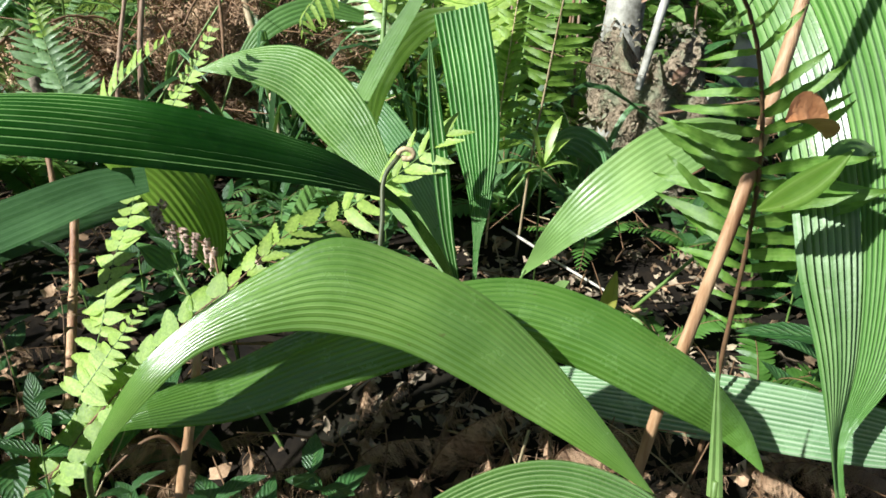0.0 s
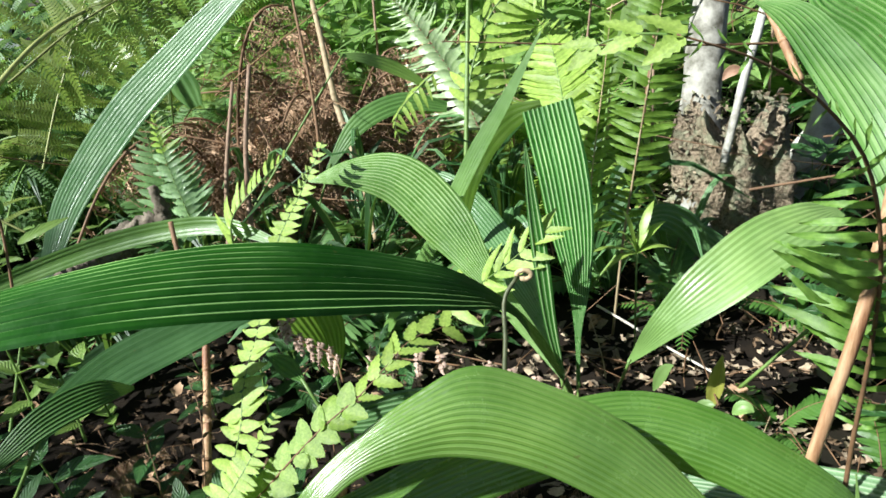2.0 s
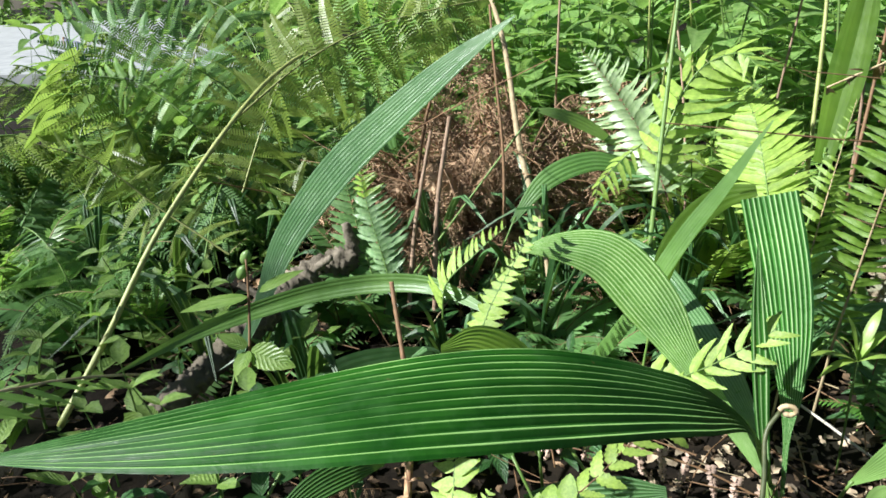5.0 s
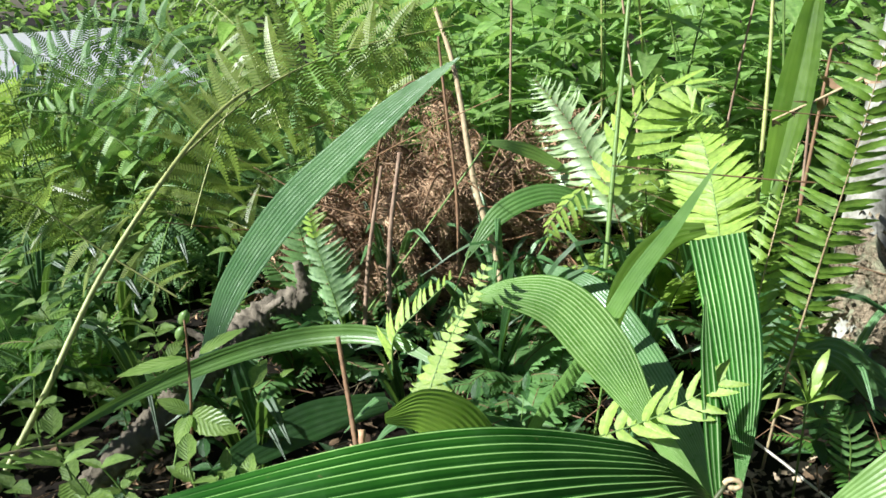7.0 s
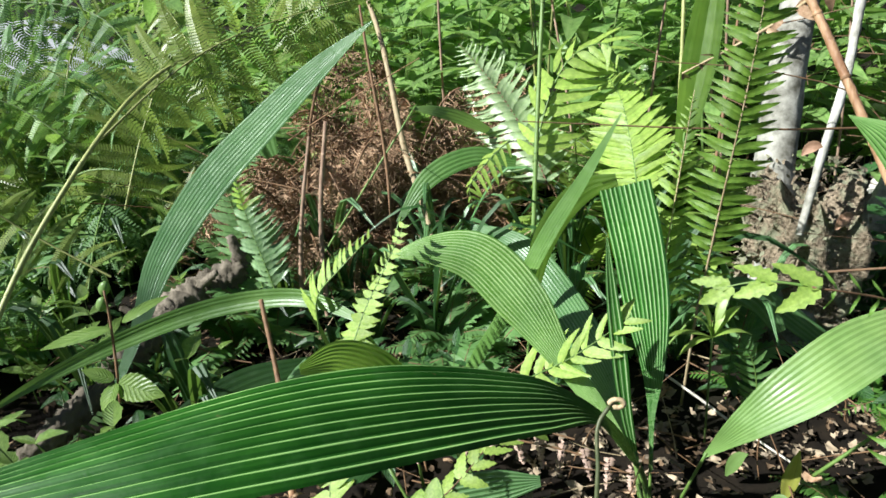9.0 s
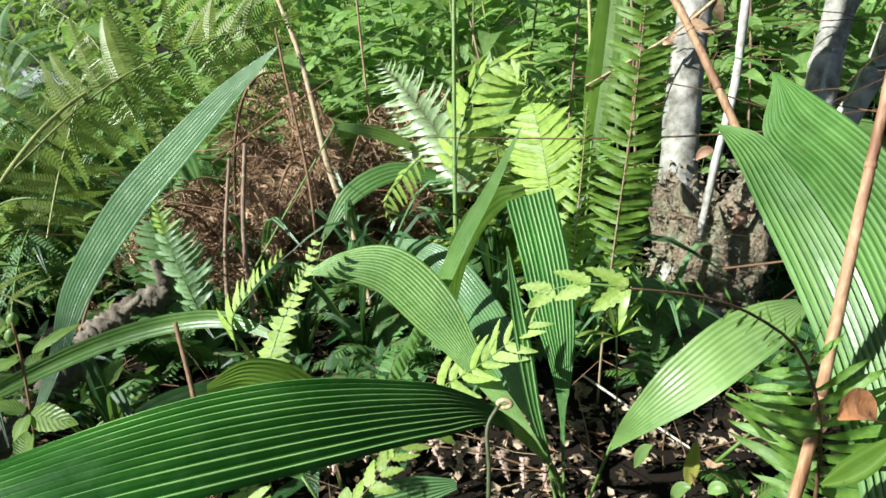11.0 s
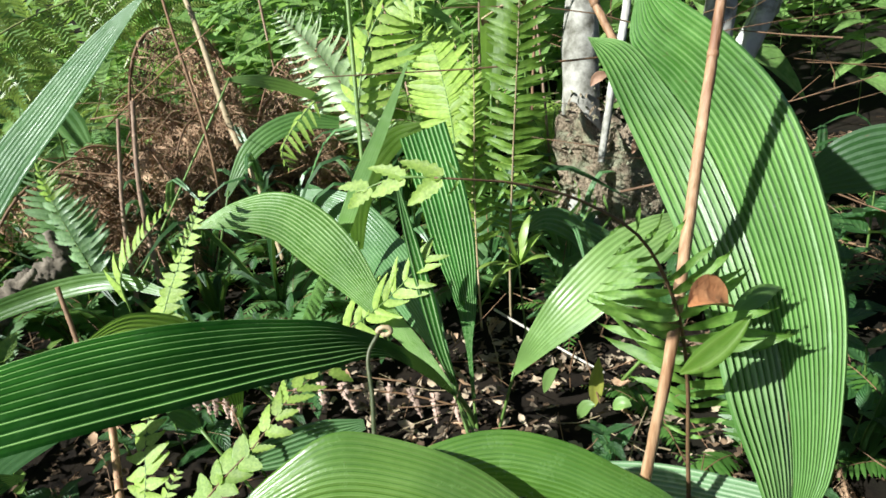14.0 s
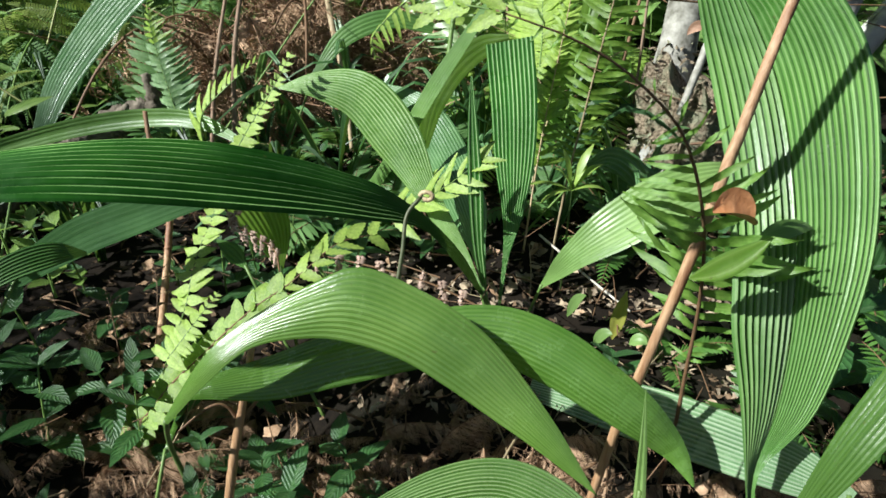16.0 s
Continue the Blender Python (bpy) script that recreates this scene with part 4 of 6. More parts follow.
# sun on the tip and pale light below are put into leaflet colours
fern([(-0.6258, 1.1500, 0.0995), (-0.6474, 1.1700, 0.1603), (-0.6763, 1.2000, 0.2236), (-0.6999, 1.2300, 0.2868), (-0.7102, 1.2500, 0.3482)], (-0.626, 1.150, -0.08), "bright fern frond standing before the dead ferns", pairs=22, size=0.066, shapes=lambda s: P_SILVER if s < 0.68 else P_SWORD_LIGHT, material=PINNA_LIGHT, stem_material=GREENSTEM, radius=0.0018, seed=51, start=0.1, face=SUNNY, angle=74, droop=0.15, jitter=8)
fern([(-0.8612, 1.5716, 0.1753), (-0.8498, 1.5716, 0.2289), (-0.8232, 1.5716, 0.2733), (-0.7856, 1.5716, 0.3053), (-0.7465, 1.5716, 0.3252)], (-0.861, 1.572, -0.08), "small blue-green fern frond bending over", pairs=18, size=0.03, shapes=P_DULL, material=PINNA_BLUE, stem_material=GREENSTEM, radius=0.001, seed=52, start=0.05, droop=0.4, face=SUNNY)
fern([(-0.9082, 1.5716, 0.3509), (-0.8888, 1.5716, 0.4044), (-0.8601, 1.5716, 0.4685), (-0.8459, 1.5716, 0.5191), (-0.8422, 1.5716, 0.5506)], (-0.908, 1.572, -0.08), "small pale blue-green fern frond bending over", pairs=20, size=0.026, shapes=P_DULL, material=PINNA_BLUE, stem_material=GREENSTEM, radius=0.001, seed=53, start=0.05, droop=0.4, face=SUNNY)
fern([(-0.143, 0.922, 0.067), (-0.07, 0.893, 0.127), (-0.014, 0.882, 0.177), (0.023, 0.882, 0.211)], (-0.14, 0.92, -0.08), "bright fern frond against the palm leaves", pairs=9, size=0.08, shapes=P_LONGLITE, material=PINNA_LIGHT, stem_material=GREENSTEM, radius=0.0014, seed=6, level=0.2, angle=56, face=SUNNY, jitter=12, profile=lambda s: 0.95 - 0.5 * s)
fern([(0.235, 1.0, -0.04), (0.222, 1.0, 0.05), (0.19, 1.0, 0.11)], (0.235, 1.0, -0.08), "blue-green fern frond behind the seedling", pairs=11, size=0.04, shapes=P_DULL, material=PINNA_BLUE, stem_material=GREENSTEM, radius=0.0014, seed=44, face=SUNNY)
fern([(0.128, 1.07, -0.08), (0.145, 1.074, 0.1), (0.159, 1.076, 0.2), (0.173, 1.078, 0.3), (0.188, 1.08, 0.4), (0.202, 1.082, 0.5), (0.214, 1.08, 0.62)], (0.128, 1.07, -0.08), "upright sword fern frond with long green leaflets", pairs=38, size=0.057, shapes=P_SWORD, material=PINNA, stem_material=TANSTALK, radius=0.0021, seed=7, start=0.3, angle=86, droop=0.12, jitter=6, profile=lambda s: (0.6 + 0.4 * min(1, (s - 0.3) * 5)) * (1 - 0.3 * max(0, s - 0.7)))
fern([(0.075, 1.09, -0.08), (0.088, 1.1, 0.1), (0.1, 1.11, 0.22), (0.118, 1.115, 0.36), (0.128, 1.1, 0.47)], (0.075, 1.09, -0.08), "upright sword fern frond with long yellowish green leaflets", pairs=30, size=0.058, shapes=P_SWORD_LIGHT, material=PINNA_LIGHT, stem_material=TANSTALK, radius=0.0018, seed=17, start=0.34, angle=82, droop=0.3, jitter=12, missing=0.06)
fern([(-0.099, 1.506, 0.18), (-0.148, 1.595, 0.28), (-0.228, 1.684, 0.391), (-0.315, 1.764, 0.482)], (-0.09, 1.46, -0.08), "fern frond with long leaflets whitened in colour for glare", pairs=30, size=0.125, shapes=P_WHITE, material=PINNA_WHITE, stem_material=BROWNSTEM, radius=0.002, seed=8)
fern([(0.075, 1.32, 0.211), (0.073, 1.425, 0.275), (0.059, 1.548, 0.364), (0.034, 1.658, 0.402)], (0.08, 1.32, -0.08), "sunlit fern frond with yellow-green leaflets", pairs=32, size=0.11, shapes=P_THIN, material=PINNA_LIGHT, stem_material=GREENSTEM, radius=0.002, seed=9, face=SUNNY)

fern([(-0.1332, 1.4901, 0.2515), (-0.1014, 1.5427, 0.3624), (-0.0524, 1.5683, 0.4526), (0.0149, 1.5314, 0.4895), (0.0537, 1.4629, 0.4642)], (0.02, 1.5, -0.08), "bright fern frond with broad leaflets curling down", pairs=13, size=0.13, shapes=P_THIN, material=PINNA_LIGHT, stem_material=GREENSTEM, radius=0.002, seed=32, droop=0.5, face=SUNNY)

# ---- stalks ----
def stalk(points, radius, material, label, name="stalk"):
    """A stalk; thick dry ones carry a low ring at each node."""
    b = points[0]
    r = [k * 0.88 for k in radius]
    if max(radius) < 0.0055 or material in (PALEBARK, PALESTICK):
        return tagged(part(name, tube_mesh(points, r, b, n=44, seg=12, rough=0.055), material, m=Matrix.Translation(b)), label, "stalk")
    t = thing(name, b, label, "stalk")
    part("stem", tube_mesh(points, r, b, n=60, seg=14, rough=0.055), material, t)
    line = spline([(*p, k) for p, k in zip(points, r)], 60)[0]
    for k in (18, 34, 50):
        a, c, d = line[k - 1], line[k], line[k + 1]
        way = unit(d[:3] - a[:3])
        part("node", tube_mesh([tuple(c[:3] + way * h) for h in (-0.003, -0.001, 0.001, 0.003)], [c[3] * 0.98, c[3] * 1.12, c[3] * 1.12, c[3] * 0.98], b, n=6, seg=14, rough=0.02), BROWNSTEM if k == 34 and material is STRAW else material, t)
    return t


stalk([(0.178, 0.475, -0.09), (0.199, 0.483, 0.056), (0.213, 0.488, 0.125), (0.242, 0.501, 0.261), (0.261, 0.524, 0.339), (0.289, 0.562, 0.447), (0.32, 0.603, 0.558), (0.333, 0.62, 0.62)], [0.0055, 0.0056, 0.0058, 0.0060, 0.0058, 0.0054, 0.0048, 0.0045], STRAW, "dry orange-brown reed stalk leaning upward")
stalk([(-0.449, 0.555, -0.25), (-0.454, 0.61, -0.176), (-0.458, 0.681, -0.078), (-0.47, 0.771, 0.033), (-0.4828, 0.8366, 0.1098)], [0.0078, 0.0075, 0.007, 0.0062, 0.006], STRAW, "dry brown split stalk standing in the shade")
FORK = [(-0.25, 0.43, -0.2), (-0.235, 0.442, -0.08), (-0.222, 0.454, -0.007), (-0.207, 0.466, 0.062), (-0.192, 0.481, 0.135)]
forked = thing("forked_stalk", FORK[0], "broken dry brown stalk with two thin side twigs", "stalk")
part("stem", tube_mesh(FORK, [0.0058, 0.0056, 0.0053, 0.0044, 0.0035], FORK[0], n=30, seg=10, rough=0.055), STRAW, forked)
for line in ([(-0.2158, 0.4611, 0.0301), (-0.191, 0.4775, 0.0613), (-0.1719, 0.5006, 0.0841), (-0.1391, 0.5214, 0.1018)], [(-0.2143, 0.4618, 0.0315), (-0.2268, 0.4623, 0.055), (-0.2443, 0.452, 0.0576), (-0.2728, 0.4298, 0.0371)]):
    part("side_twig", tube_mesh(line, [0.0024, 0.002, 0.0016, 0.001], FORK[0], n=16, seg=7, rough=0.08), BROWNSTEM, forked)
stalk([(-0.57, 1.853, 0.65), (-0.498, 1.716, 0.505), (-0.432, 1.553, 0.271), (-0.376, 1.455, 0.147), (-0.336, 1.349, 0.009)], [0.006, 0.007, 0.008, 0.007, 0.005], TANSTALK, "pale tan dead stalk leaning over")
stalk([(-1.042, 0.707, 0.028), (-1.027, 0.835, 0.129), (-1.001, 0.996, 0.273), (-0.938, 1.186, 0.428), (-0.908, 1.356, 0.504), (-0.87, 1.538, 0.542)], [0.0065, 0.006, 0.0055, 0.005, 0.0045, 0.0035], YELLOWSTEM, "yellowish green leaning stem")
stalk([(0.104, 1.096, -0.035), (0.15, 1.035, -0.04), (0.184, 0.988, -0.045), (0.26, 0.886, -0.05)], [0.0026, 0.0026, 0.0024, 0.002], PALESTICK, "pale dead twig lying on the litter")

# ---- tree trunks ----
def lichen_mesh(points, radii, base, along, around, size, seed):
    """A ragged crust that follows the round of a trunk. along: 0 to 1; around: degrees."""
    line = spline([(*p, r) for p, r in zip(points, radii)], 120)[0]
    tan = unit(np.gradient(line[:, :3], axis=0))
    n, verts = 12, []
    for i in range(n + 1):
        for j in range(n + 1):
            u, v = 2 * i / n - 1, 2 * j / n - 1
            k = math.hypot(u, v)
            grow = 1 + 0.35 * noise.noise((u * 2 + seed, v * 2, seed * 0.7))
            edge = max(abs(u), abs(v)) / max(k, 1e-6) * grow if k > 1e-6 else 1
            q = min(119, max(0, int(along * 120 + u * edge * size * 0.5 * 120)))
            a = radians(around) + v * edge * size * 5
            side = unit(np.cross(tan[q], (0.31, 0.87, 0.12))); other = np.cross(side, tan[q])
            lift = line[q, 3] * (1.03 if k < 0.9 else 0.97) + 0.0012 * noise.noise((u * 5, v * 5, seed))
            verts.append(line[q, :3] + (side * math.cos(a) + other * math.sin(a)) * lift - np.array(base))
    faces = [(i * (n + 1) + j, i * (n + 1) + j + 1, (i + 1) * (n + 1) + j + 1, (i + 1) * (n + 1) + j) for i in range(n) for j in range(n)]
    return mesh_from("lichen_patch", verts, faces)


def tree(points, radii, label, material, patches=5):
    b = points[0]
    t = thing("tree", b, label, "tree")
    part("trunk", tube_mesh(points, radii, b, n=90, seg=22, rough=0.05), material, t)
    r = random.Random(len(label))
    for k in range(patches):
        part("lichen_patch", lichen_mesh(points, radii, b, r.uniform(0.03, 0.16), r.uniform(0, 360), r.uniform(0.018, 0.04), k + 1), LICHEN, t, "pale grey-green lichen crust")
    return t


TR = [(0.362, 1.33, -0.056), (0.344, 1.397, 0.114), (0.358, 1.462, 0.269), (0.393, 1.549, 0.466), (0.431, 1.626, 0.641)]
first = tree([(TR[0][0], TR[0][1], -0.15)] + TR + [(TR[-1][0] + 0.06, TR[-1][1] + 0.02, 1.6), (TR[-1][0] + 0.2, TR[-1][1] + 0.1, 4.5)], [0.075, 0.065, 0.046, 0.039, 0.036, 0.036, 0.04, 0.03], "thin tree with pale lichen bark and a mossy foot", BARK)
TB = [(0.728, 1.743, 0.086), (0.807, 1.854, 0.331), (0.883, 1.949, 0.536)]
tree([(TB[0][0] - 0.1, TB[0][1], -0.12)] + TB + [(TB[-1][0] + 0.3, TB[-1][1] + 0.1, 2.0), (TB[-1][0] + 0.5, TB[-1][1], 4.5)], [0.042, 0.04, 0.038, 0.037, 0.036, 0.03], "leaning tree with pale spotted bark", PALEBARK)
TC = [(0.925, 1.964, 0.172), (1.016, 2.033, 0.303), (1.07, 2.075, 0.382)]
tree([(TC[0][0] - 0.2, TC[0][1], -0.12)] + TC + [(TC[-1][0] + 0.5, TC[-1][1] + 0.1, 2.0), (TC[-1][0] + 0.9, TC[-1][1], 4.5)], [0.05, 0.034, 0.031, 0.03, 0.03, 0.025], "thin leaning tree with pale bark", PALEBARK)
stalk([(0.3449, 1.2350, 0.1711), (0.3866, 1.2900, 0.3072), (0.4339, 1.3600, 0.4259), (0.4680, 1.4300, 0.5752), (0.4995, 1.5000, 0.6879)], [0.008, 0.0085, 0.009, 0.0095, 0.01], PALEBARK, "pale dead stick leaning beside the tree", "dead_stick")


# ---- small plants close by ----
def leaf_shape(length, width, steps=6, droop=0.2, fold=0.25, teeth=0.0):
    """An ovate leaf on +x from the origin."""
    verts, uvs, faces = [], [], []
    for i in range(steps + 1):
        s = i / steps
        h = width * 0.5 * math.sin(math.pi * min(1, 0.04 + 0.96 * s ** 0.75)) ** 0.85 * (1 + (teeth if i % 2 else -teeth))
        for v in (-1, 0, 1):
            verts.append((s * length, h * v, -droop * length * s * s + fold * h * abs(v)))
            uvs.append((0.5 + 0.5 * v, s * length))
        if i:
            for k in (0, 1):
                a = (i - 1) * 3 + k
                faces.append((a, a + 1, a + 4, a + 3))
    return np.array(verts), faces, uvs


class Heap:
    """Gathers many small pieces into one mesh."""
    def __init__(self):
        self.v, self.f, self.u, self.n = [], [], [], 0

    def add(self, verts, faces, uvs=None):
        self.v.append(np.asarray(verts)); self.u.append(np.asarray(uvs) if uvs is not None else np.zeros((len(verts), 2)))
        self.f += [tuple(i + self.n for i in f) for f in faces]
        self.n += len(verts)

    def mesh(self, name, smooth=True):
        return mesh_from(name, np.concatenate(self.v), self.f, np.concatenate(self.u), smooth)


def turn(x, z):
    """Rows of a rotation whose x axis is x and whose z axis leans to z."""
    x = unit(np.array(x, float)); y = unit(np.cross(z, x)); z = np.cross(x, y)
    return np.stack([x, y, z])


def strip(points, r, seg=4):
    """Verts and faces of a thin stem."""
    p = np.asarray(points, float); n = len(p)
    tan = unit(np.gradient(p, axis=0))
    s = unit(np.cross(tan, np.array((0.3, 0.5, 0.2)))); t = np.cross(s, tan)
    a = np.linspace(0, 2 * math.pi, seg, endpoint=False)
    rr = np.linspace(r, r * 0.45, n)
    v = np.concatenate([p[i] + (s[i] * np.cos(a)[:, None] + t[i] * np.sin(a)[:, None]) * rr[i] for i in range(n)])
    f = [(i * seg + k, i * seg + (k + 1) % seg, (i + 1) * seg + (k + 1) % seg, (i + 1) * seg + k) for i in range(n - 1) for k in range(seg)]
    return v, f


def arch_curve(length, rise, reach, droop, n=14, bend=0.0):
    s = np.linspace(0, 1, n)
    return np.stack([reach * length * (0.25 * s + 0.75 * s * s), bend * length * s * s, rise * length * s - droop * length * s ** 3], 1)


def herb_kind(seed, leaf_mat, height=0.3, nodes=6, size=0.07, width=0.5, teeth=0.0, droop=0.0):
    """A stem mesh and the places of the leaves on it."""
    rng = np.random.default_rng(seed)
    lean = rng.uniform(-0.25, 0.25, 2)
    s = np.linspace(0, 1, 8)
    line = np.stack([lean[0] * height * s ** 2, lean[1] * height * s ** 2, height * s], 1)
    stem = Heap()
    stem.add(*strip(line, 0.0022))
    stem = stem.mesh("stem")
    stem.materials.append(GREENSTEM)
    shapes = []
    for k in range(3):
        v, f, u = leaf_shape(1.0, width * (0.9 + 0.1 * k), 6, 0.08 + 0.12 * k + droop, 0.15 + 0.1 * k, teeth)
        shapes.append(mesh_from("leaf", v, f, u))
        shapes[-1].materials.append(leaf_mat)
    places = []
    for i in range(nodes):
        k = 0.25 + 0.75 * i / (nodes - 1)
        p = np.array([np.interp(k, s, line[:, j]) for j in range(3)])
        a0 = i * 1.6 + rng.uniform(-0.4, 0.4)
        for a in (a0, a0 + math.pi + rng.uniform(-0.3, 0.3)):
            up = rng.uniform(0.05, 0.55) + 0.4 * (k > 0.9)
            L = size * rng.uniform(0.7, 1.15) * (1 - 0.35 * k)
            r = turn((math.cos(a), math.sin(a), up), (rng.uniform(-0.2, 0.2), rng.uniform(-0.2, 0.2), 1))
            m = Matrix.Translation(p) @ Matrix(r.T.tolist()).to_4x4() @ Matrix.Diagonal((L, L, L, 1))
            places.append((shapes[int(rng.integers(3))], m))
    return stem, places


def frond_mesh(seed, length=0.5, pairs=26, size=0.075, rise=0.8, reach=0.75, droop=0.45, twice=False, width=0.2, curl=0.0, line=None, facing=(0, 0, 1.0), start=0.16, spread2=0.10, thin=0.34, mess=False):
    """A whole frond in two meshes: rachis and leaflets. twice: leaflets are themselves divided."""
    rng = np.random.default_rng(seed)
    c = arch_curve(length, rise, reach, droop, 24, rng.uniform(-0.15, 0.15)) if line is None else spline(line, 23)[0]
    stem, leaves = Heap(), Heap()
    stem.add(*strip(c, length * 0.006))
    tan = unit(np.gradient(c, axis=0))
    for i in range(pairs):
        s = start + (1 - start) * i / (pairs - 0.3)
        j = s * 23
        p = np.array([np.interp(j, np.arange(24), c[:, k]) for k in range(3)])
        t = tan[min(23, int(j))]
        side = unit(np.cross(t, facing)); nor = np.cross(side, t)
        L = size * (0.5 + 0.5 * min(1, (s - start + 0.06) * 3)) * (1 - min(1, (s - start) / (1.02 - start)) ** 2.0) ** 0.75 + size * 0.05
        for sg in (1, -1):
            a = radians(76 - 22 * s + rng.uniform(-6, 6))
            x = unit(t * math.cos(a) + side * sg * math.sin(a) - nor * (0.12 + curl + rng.uniform(-0.12, 0.12)) + (np.array((rng.uniform(-0.2, 0.2), rng.uniform(-0.2, 0.2), -0.4)) if twice else 0))
            if mess and twice:
                x = unit(x + np.array((rng.uniform(-0.5, 0.5), rng.uniform(-0.5, 0.5), rng.uniform(-0.7, 0.2))))
                L *= rng.uniform(0.55, 1.2)
            R = turn(x, nor + (side + t) * rng.uniform(-0.3, 0.3) * (2.6 if twice else 1))
            if not twice:
                h = L * width * 0.5
                z = -0.12 * L - curl * L
                v = np.array([(0, -h * .7, 0), (0, h * .7, 0), (L * .35, -h, z * .12), (L * .35, h, z * .12), (L * .7, -h * .75 + .04 * L, z * .5), (L * .7, h * .75 + .04 * L, z * .5), (L, .09 * L, z)])
                leaves.add(v @ R + p, [(0, 2, 3, 1), (2, 4, 5, 3), (4, 6, 5)], [(0, 0), (1, 0), (0, .02), (1, .02), (0, .04), (1, .04), (.5, .05)])
            else:
                m = max(6, int(26 * L / size))
                for q in range(m):
                    if mess and rng.random() < 0.22:
                        continue
                    w = (q + 0.6) / m
                    l2 = (L * spread2 * (1 - w ** 1.6) + L * 0.02) * (rng.uniform(0.35, 1.35) if mess else 1)
                    hh = L / m * thin * (rng.uniform(0.6, 1.7) if mess else 1)
                    z0 = -0.34 * L * w * w - curl * L * w
                    for s2 in (1, -1):
                        v = np.array([(w * L - hh, 0, z0), (w * L + hh, 0, z0), (w * L + hh * 1.5 + l2 * .25, s2 * l2, z0 - l2 * .25), (w * L + l2 * .2, s2 * l2 * .95, z0 - l2 * .25)])
                        if mess:
                            v[2:] += rng.uniform(-0.6, 0.6, 3) * l2
                        leaves.add(v @ R + p, [(0, 1, 2, 3)], [(0.2, 0), (0.8, 0), (.7, .02), (.3, .02)])
                v, f = strip(np.array([(0, 0, 0), (L * .5, 0, -.085 * L), (L, 0, -0.34 * L - curl * L)]) @ R + p, length * 0.002, 3)
                leaves.add(v, f)
    return stem.mesh("rachis"), leaves.mesh("leaflets", False)


def with_material(meshes, stem_material, leaf_mat):
    meshes[0].materials.append(stem_material); meshes[1].materials.append(leaf_mat)
    return meshes


def put_frond(parent, meshes, m):
    r = part("frond", meshes[0], None, parent, m=m)
    tagged(part("foliage", meshes[1], None, r), kind="stuff")
    return r


def fern_clump(x, y, kinds, count, scale, rng, label, name="fern", group="ferns behind", z=None, spread=(0, 360), tilt=12):
    base = (x, y, ground_height(x, y) - 0.01 if z is None else z)
    t = thing(name, base, label, "fern", group)
    for i in range(count):
        a = radians(spread[0] + (spread[1] - spread[0]) * (i + rng.uniform(-0.3, 0.3)) / count)
        k = scale * rng.uniform(0.75, 1.2)
        put_frond(t, rng.choice(kinds), Matrix.Rotation(a, 4, "Z") @ Matrix.Rotation(radians(rng.uniform(-tilt, tilt)), 4, "Y") @ Matrix.Diagonal((k, k, k, 1)))
    return t


def herb(x, y, kinds, scale, rng, label, group="herbs behind", z=None):
    base = (x, y, ground_height(x, y) - 0.005 if z is None else z)
    t = thing("herb", base, label, "herb", group)
    st, places = rng.choice(kinds)
    m = Matrix.Rotation(rng.uniform(0, 6.3), 4, "Z") @ Matrix.Diagonal((scale, scale, scale * rng.uniform(0.85, 1.15), 1))
    part("stem", st, None, t, m=m)
    for me, k in places:
        part("leaf", me, None, t, m=m @ k)
    return t


DEAD_SMALL = [with_material(frond_mesh(85 + i, 0.17, 17, 0.04, 0.55 - 0.12 * i, 0.8, 0.4, twice=True, curl=0.5, spread2=0.2, thin=0.17), BROWNSTEM, RUST) for i in range(3)]
DEAD_PALE = [with_material(frond_mesh(185 + i, 0.15, 15, 0.04, 0.5 - 0.12 * i, 0.8, 0.5, twice=True, curl=0.6, spread2=0.2, thin=0.2, mess=True), BROWNSTEM, STRAWFERN) for i in range(3)]
SWORD = [with_material(frond_mesh(30 + i, 0.5, 30, 0.07, 0.95 - 0.1 * i, 0.35 + 0.2 * i, 0.2 + 0.15 * i), TANSTALK, PINNA) for i in range(3)]
SWORD_LIGHT = [with_material(frond_mesh(40 + i, 0.5, 28, 0.085, 0.9 - 0.12 * i, 0.45 + 0.2 * i, 0.3 + 0.15 * i), GREENSTEM, PINNA_LIGHT) for i in range(3)]
BRACKEN = [with_material(frond_mesh(50 + i, 0.8, 14, 0.24, 0.98 - 0.1 * i, 0.35 + 0.2 * i, 0.35 + 0.15 * i, twice=True), GREENSTEM, PINNA_OLIVE) for i in range(3)]
BRACKEN_GREEN = [with_material(frond_mesh(60 + i, 0.7, 16, 0.2, 0.9 - 0.1 * i, 0.6 + 0.15 * i, 0.4 + 0.12 * i, twice=True), GREENSTEM, PINNA_BLUE) for i in range(3)]
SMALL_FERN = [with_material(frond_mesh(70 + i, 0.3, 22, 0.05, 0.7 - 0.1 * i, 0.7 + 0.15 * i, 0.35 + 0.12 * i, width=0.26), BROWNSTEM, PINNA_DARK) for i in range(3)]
DULL_FERN = [with_material(frond_mesh(75 + i, 0.3, 22, 0.06, 0.75 - 0.1 * i, 0.6 + 0.15 * i, 0.25 + 0.12 * i, width=0.28), BROWNSTEM, PINNA_BLUE) for i in range(3)]
DEAD_FERN = [with_material(frond_mesh(80 + i, 0.5, 18, 0.10, 0.95 - 0.15 * i, 0.4 + 0.25 * i, 0.55 + 0.2 * i, twice=True, curl=0.6, spread2=0.2, thin=0.24, mess=True), BROWNSTEM, RUST) for i in range(4)]
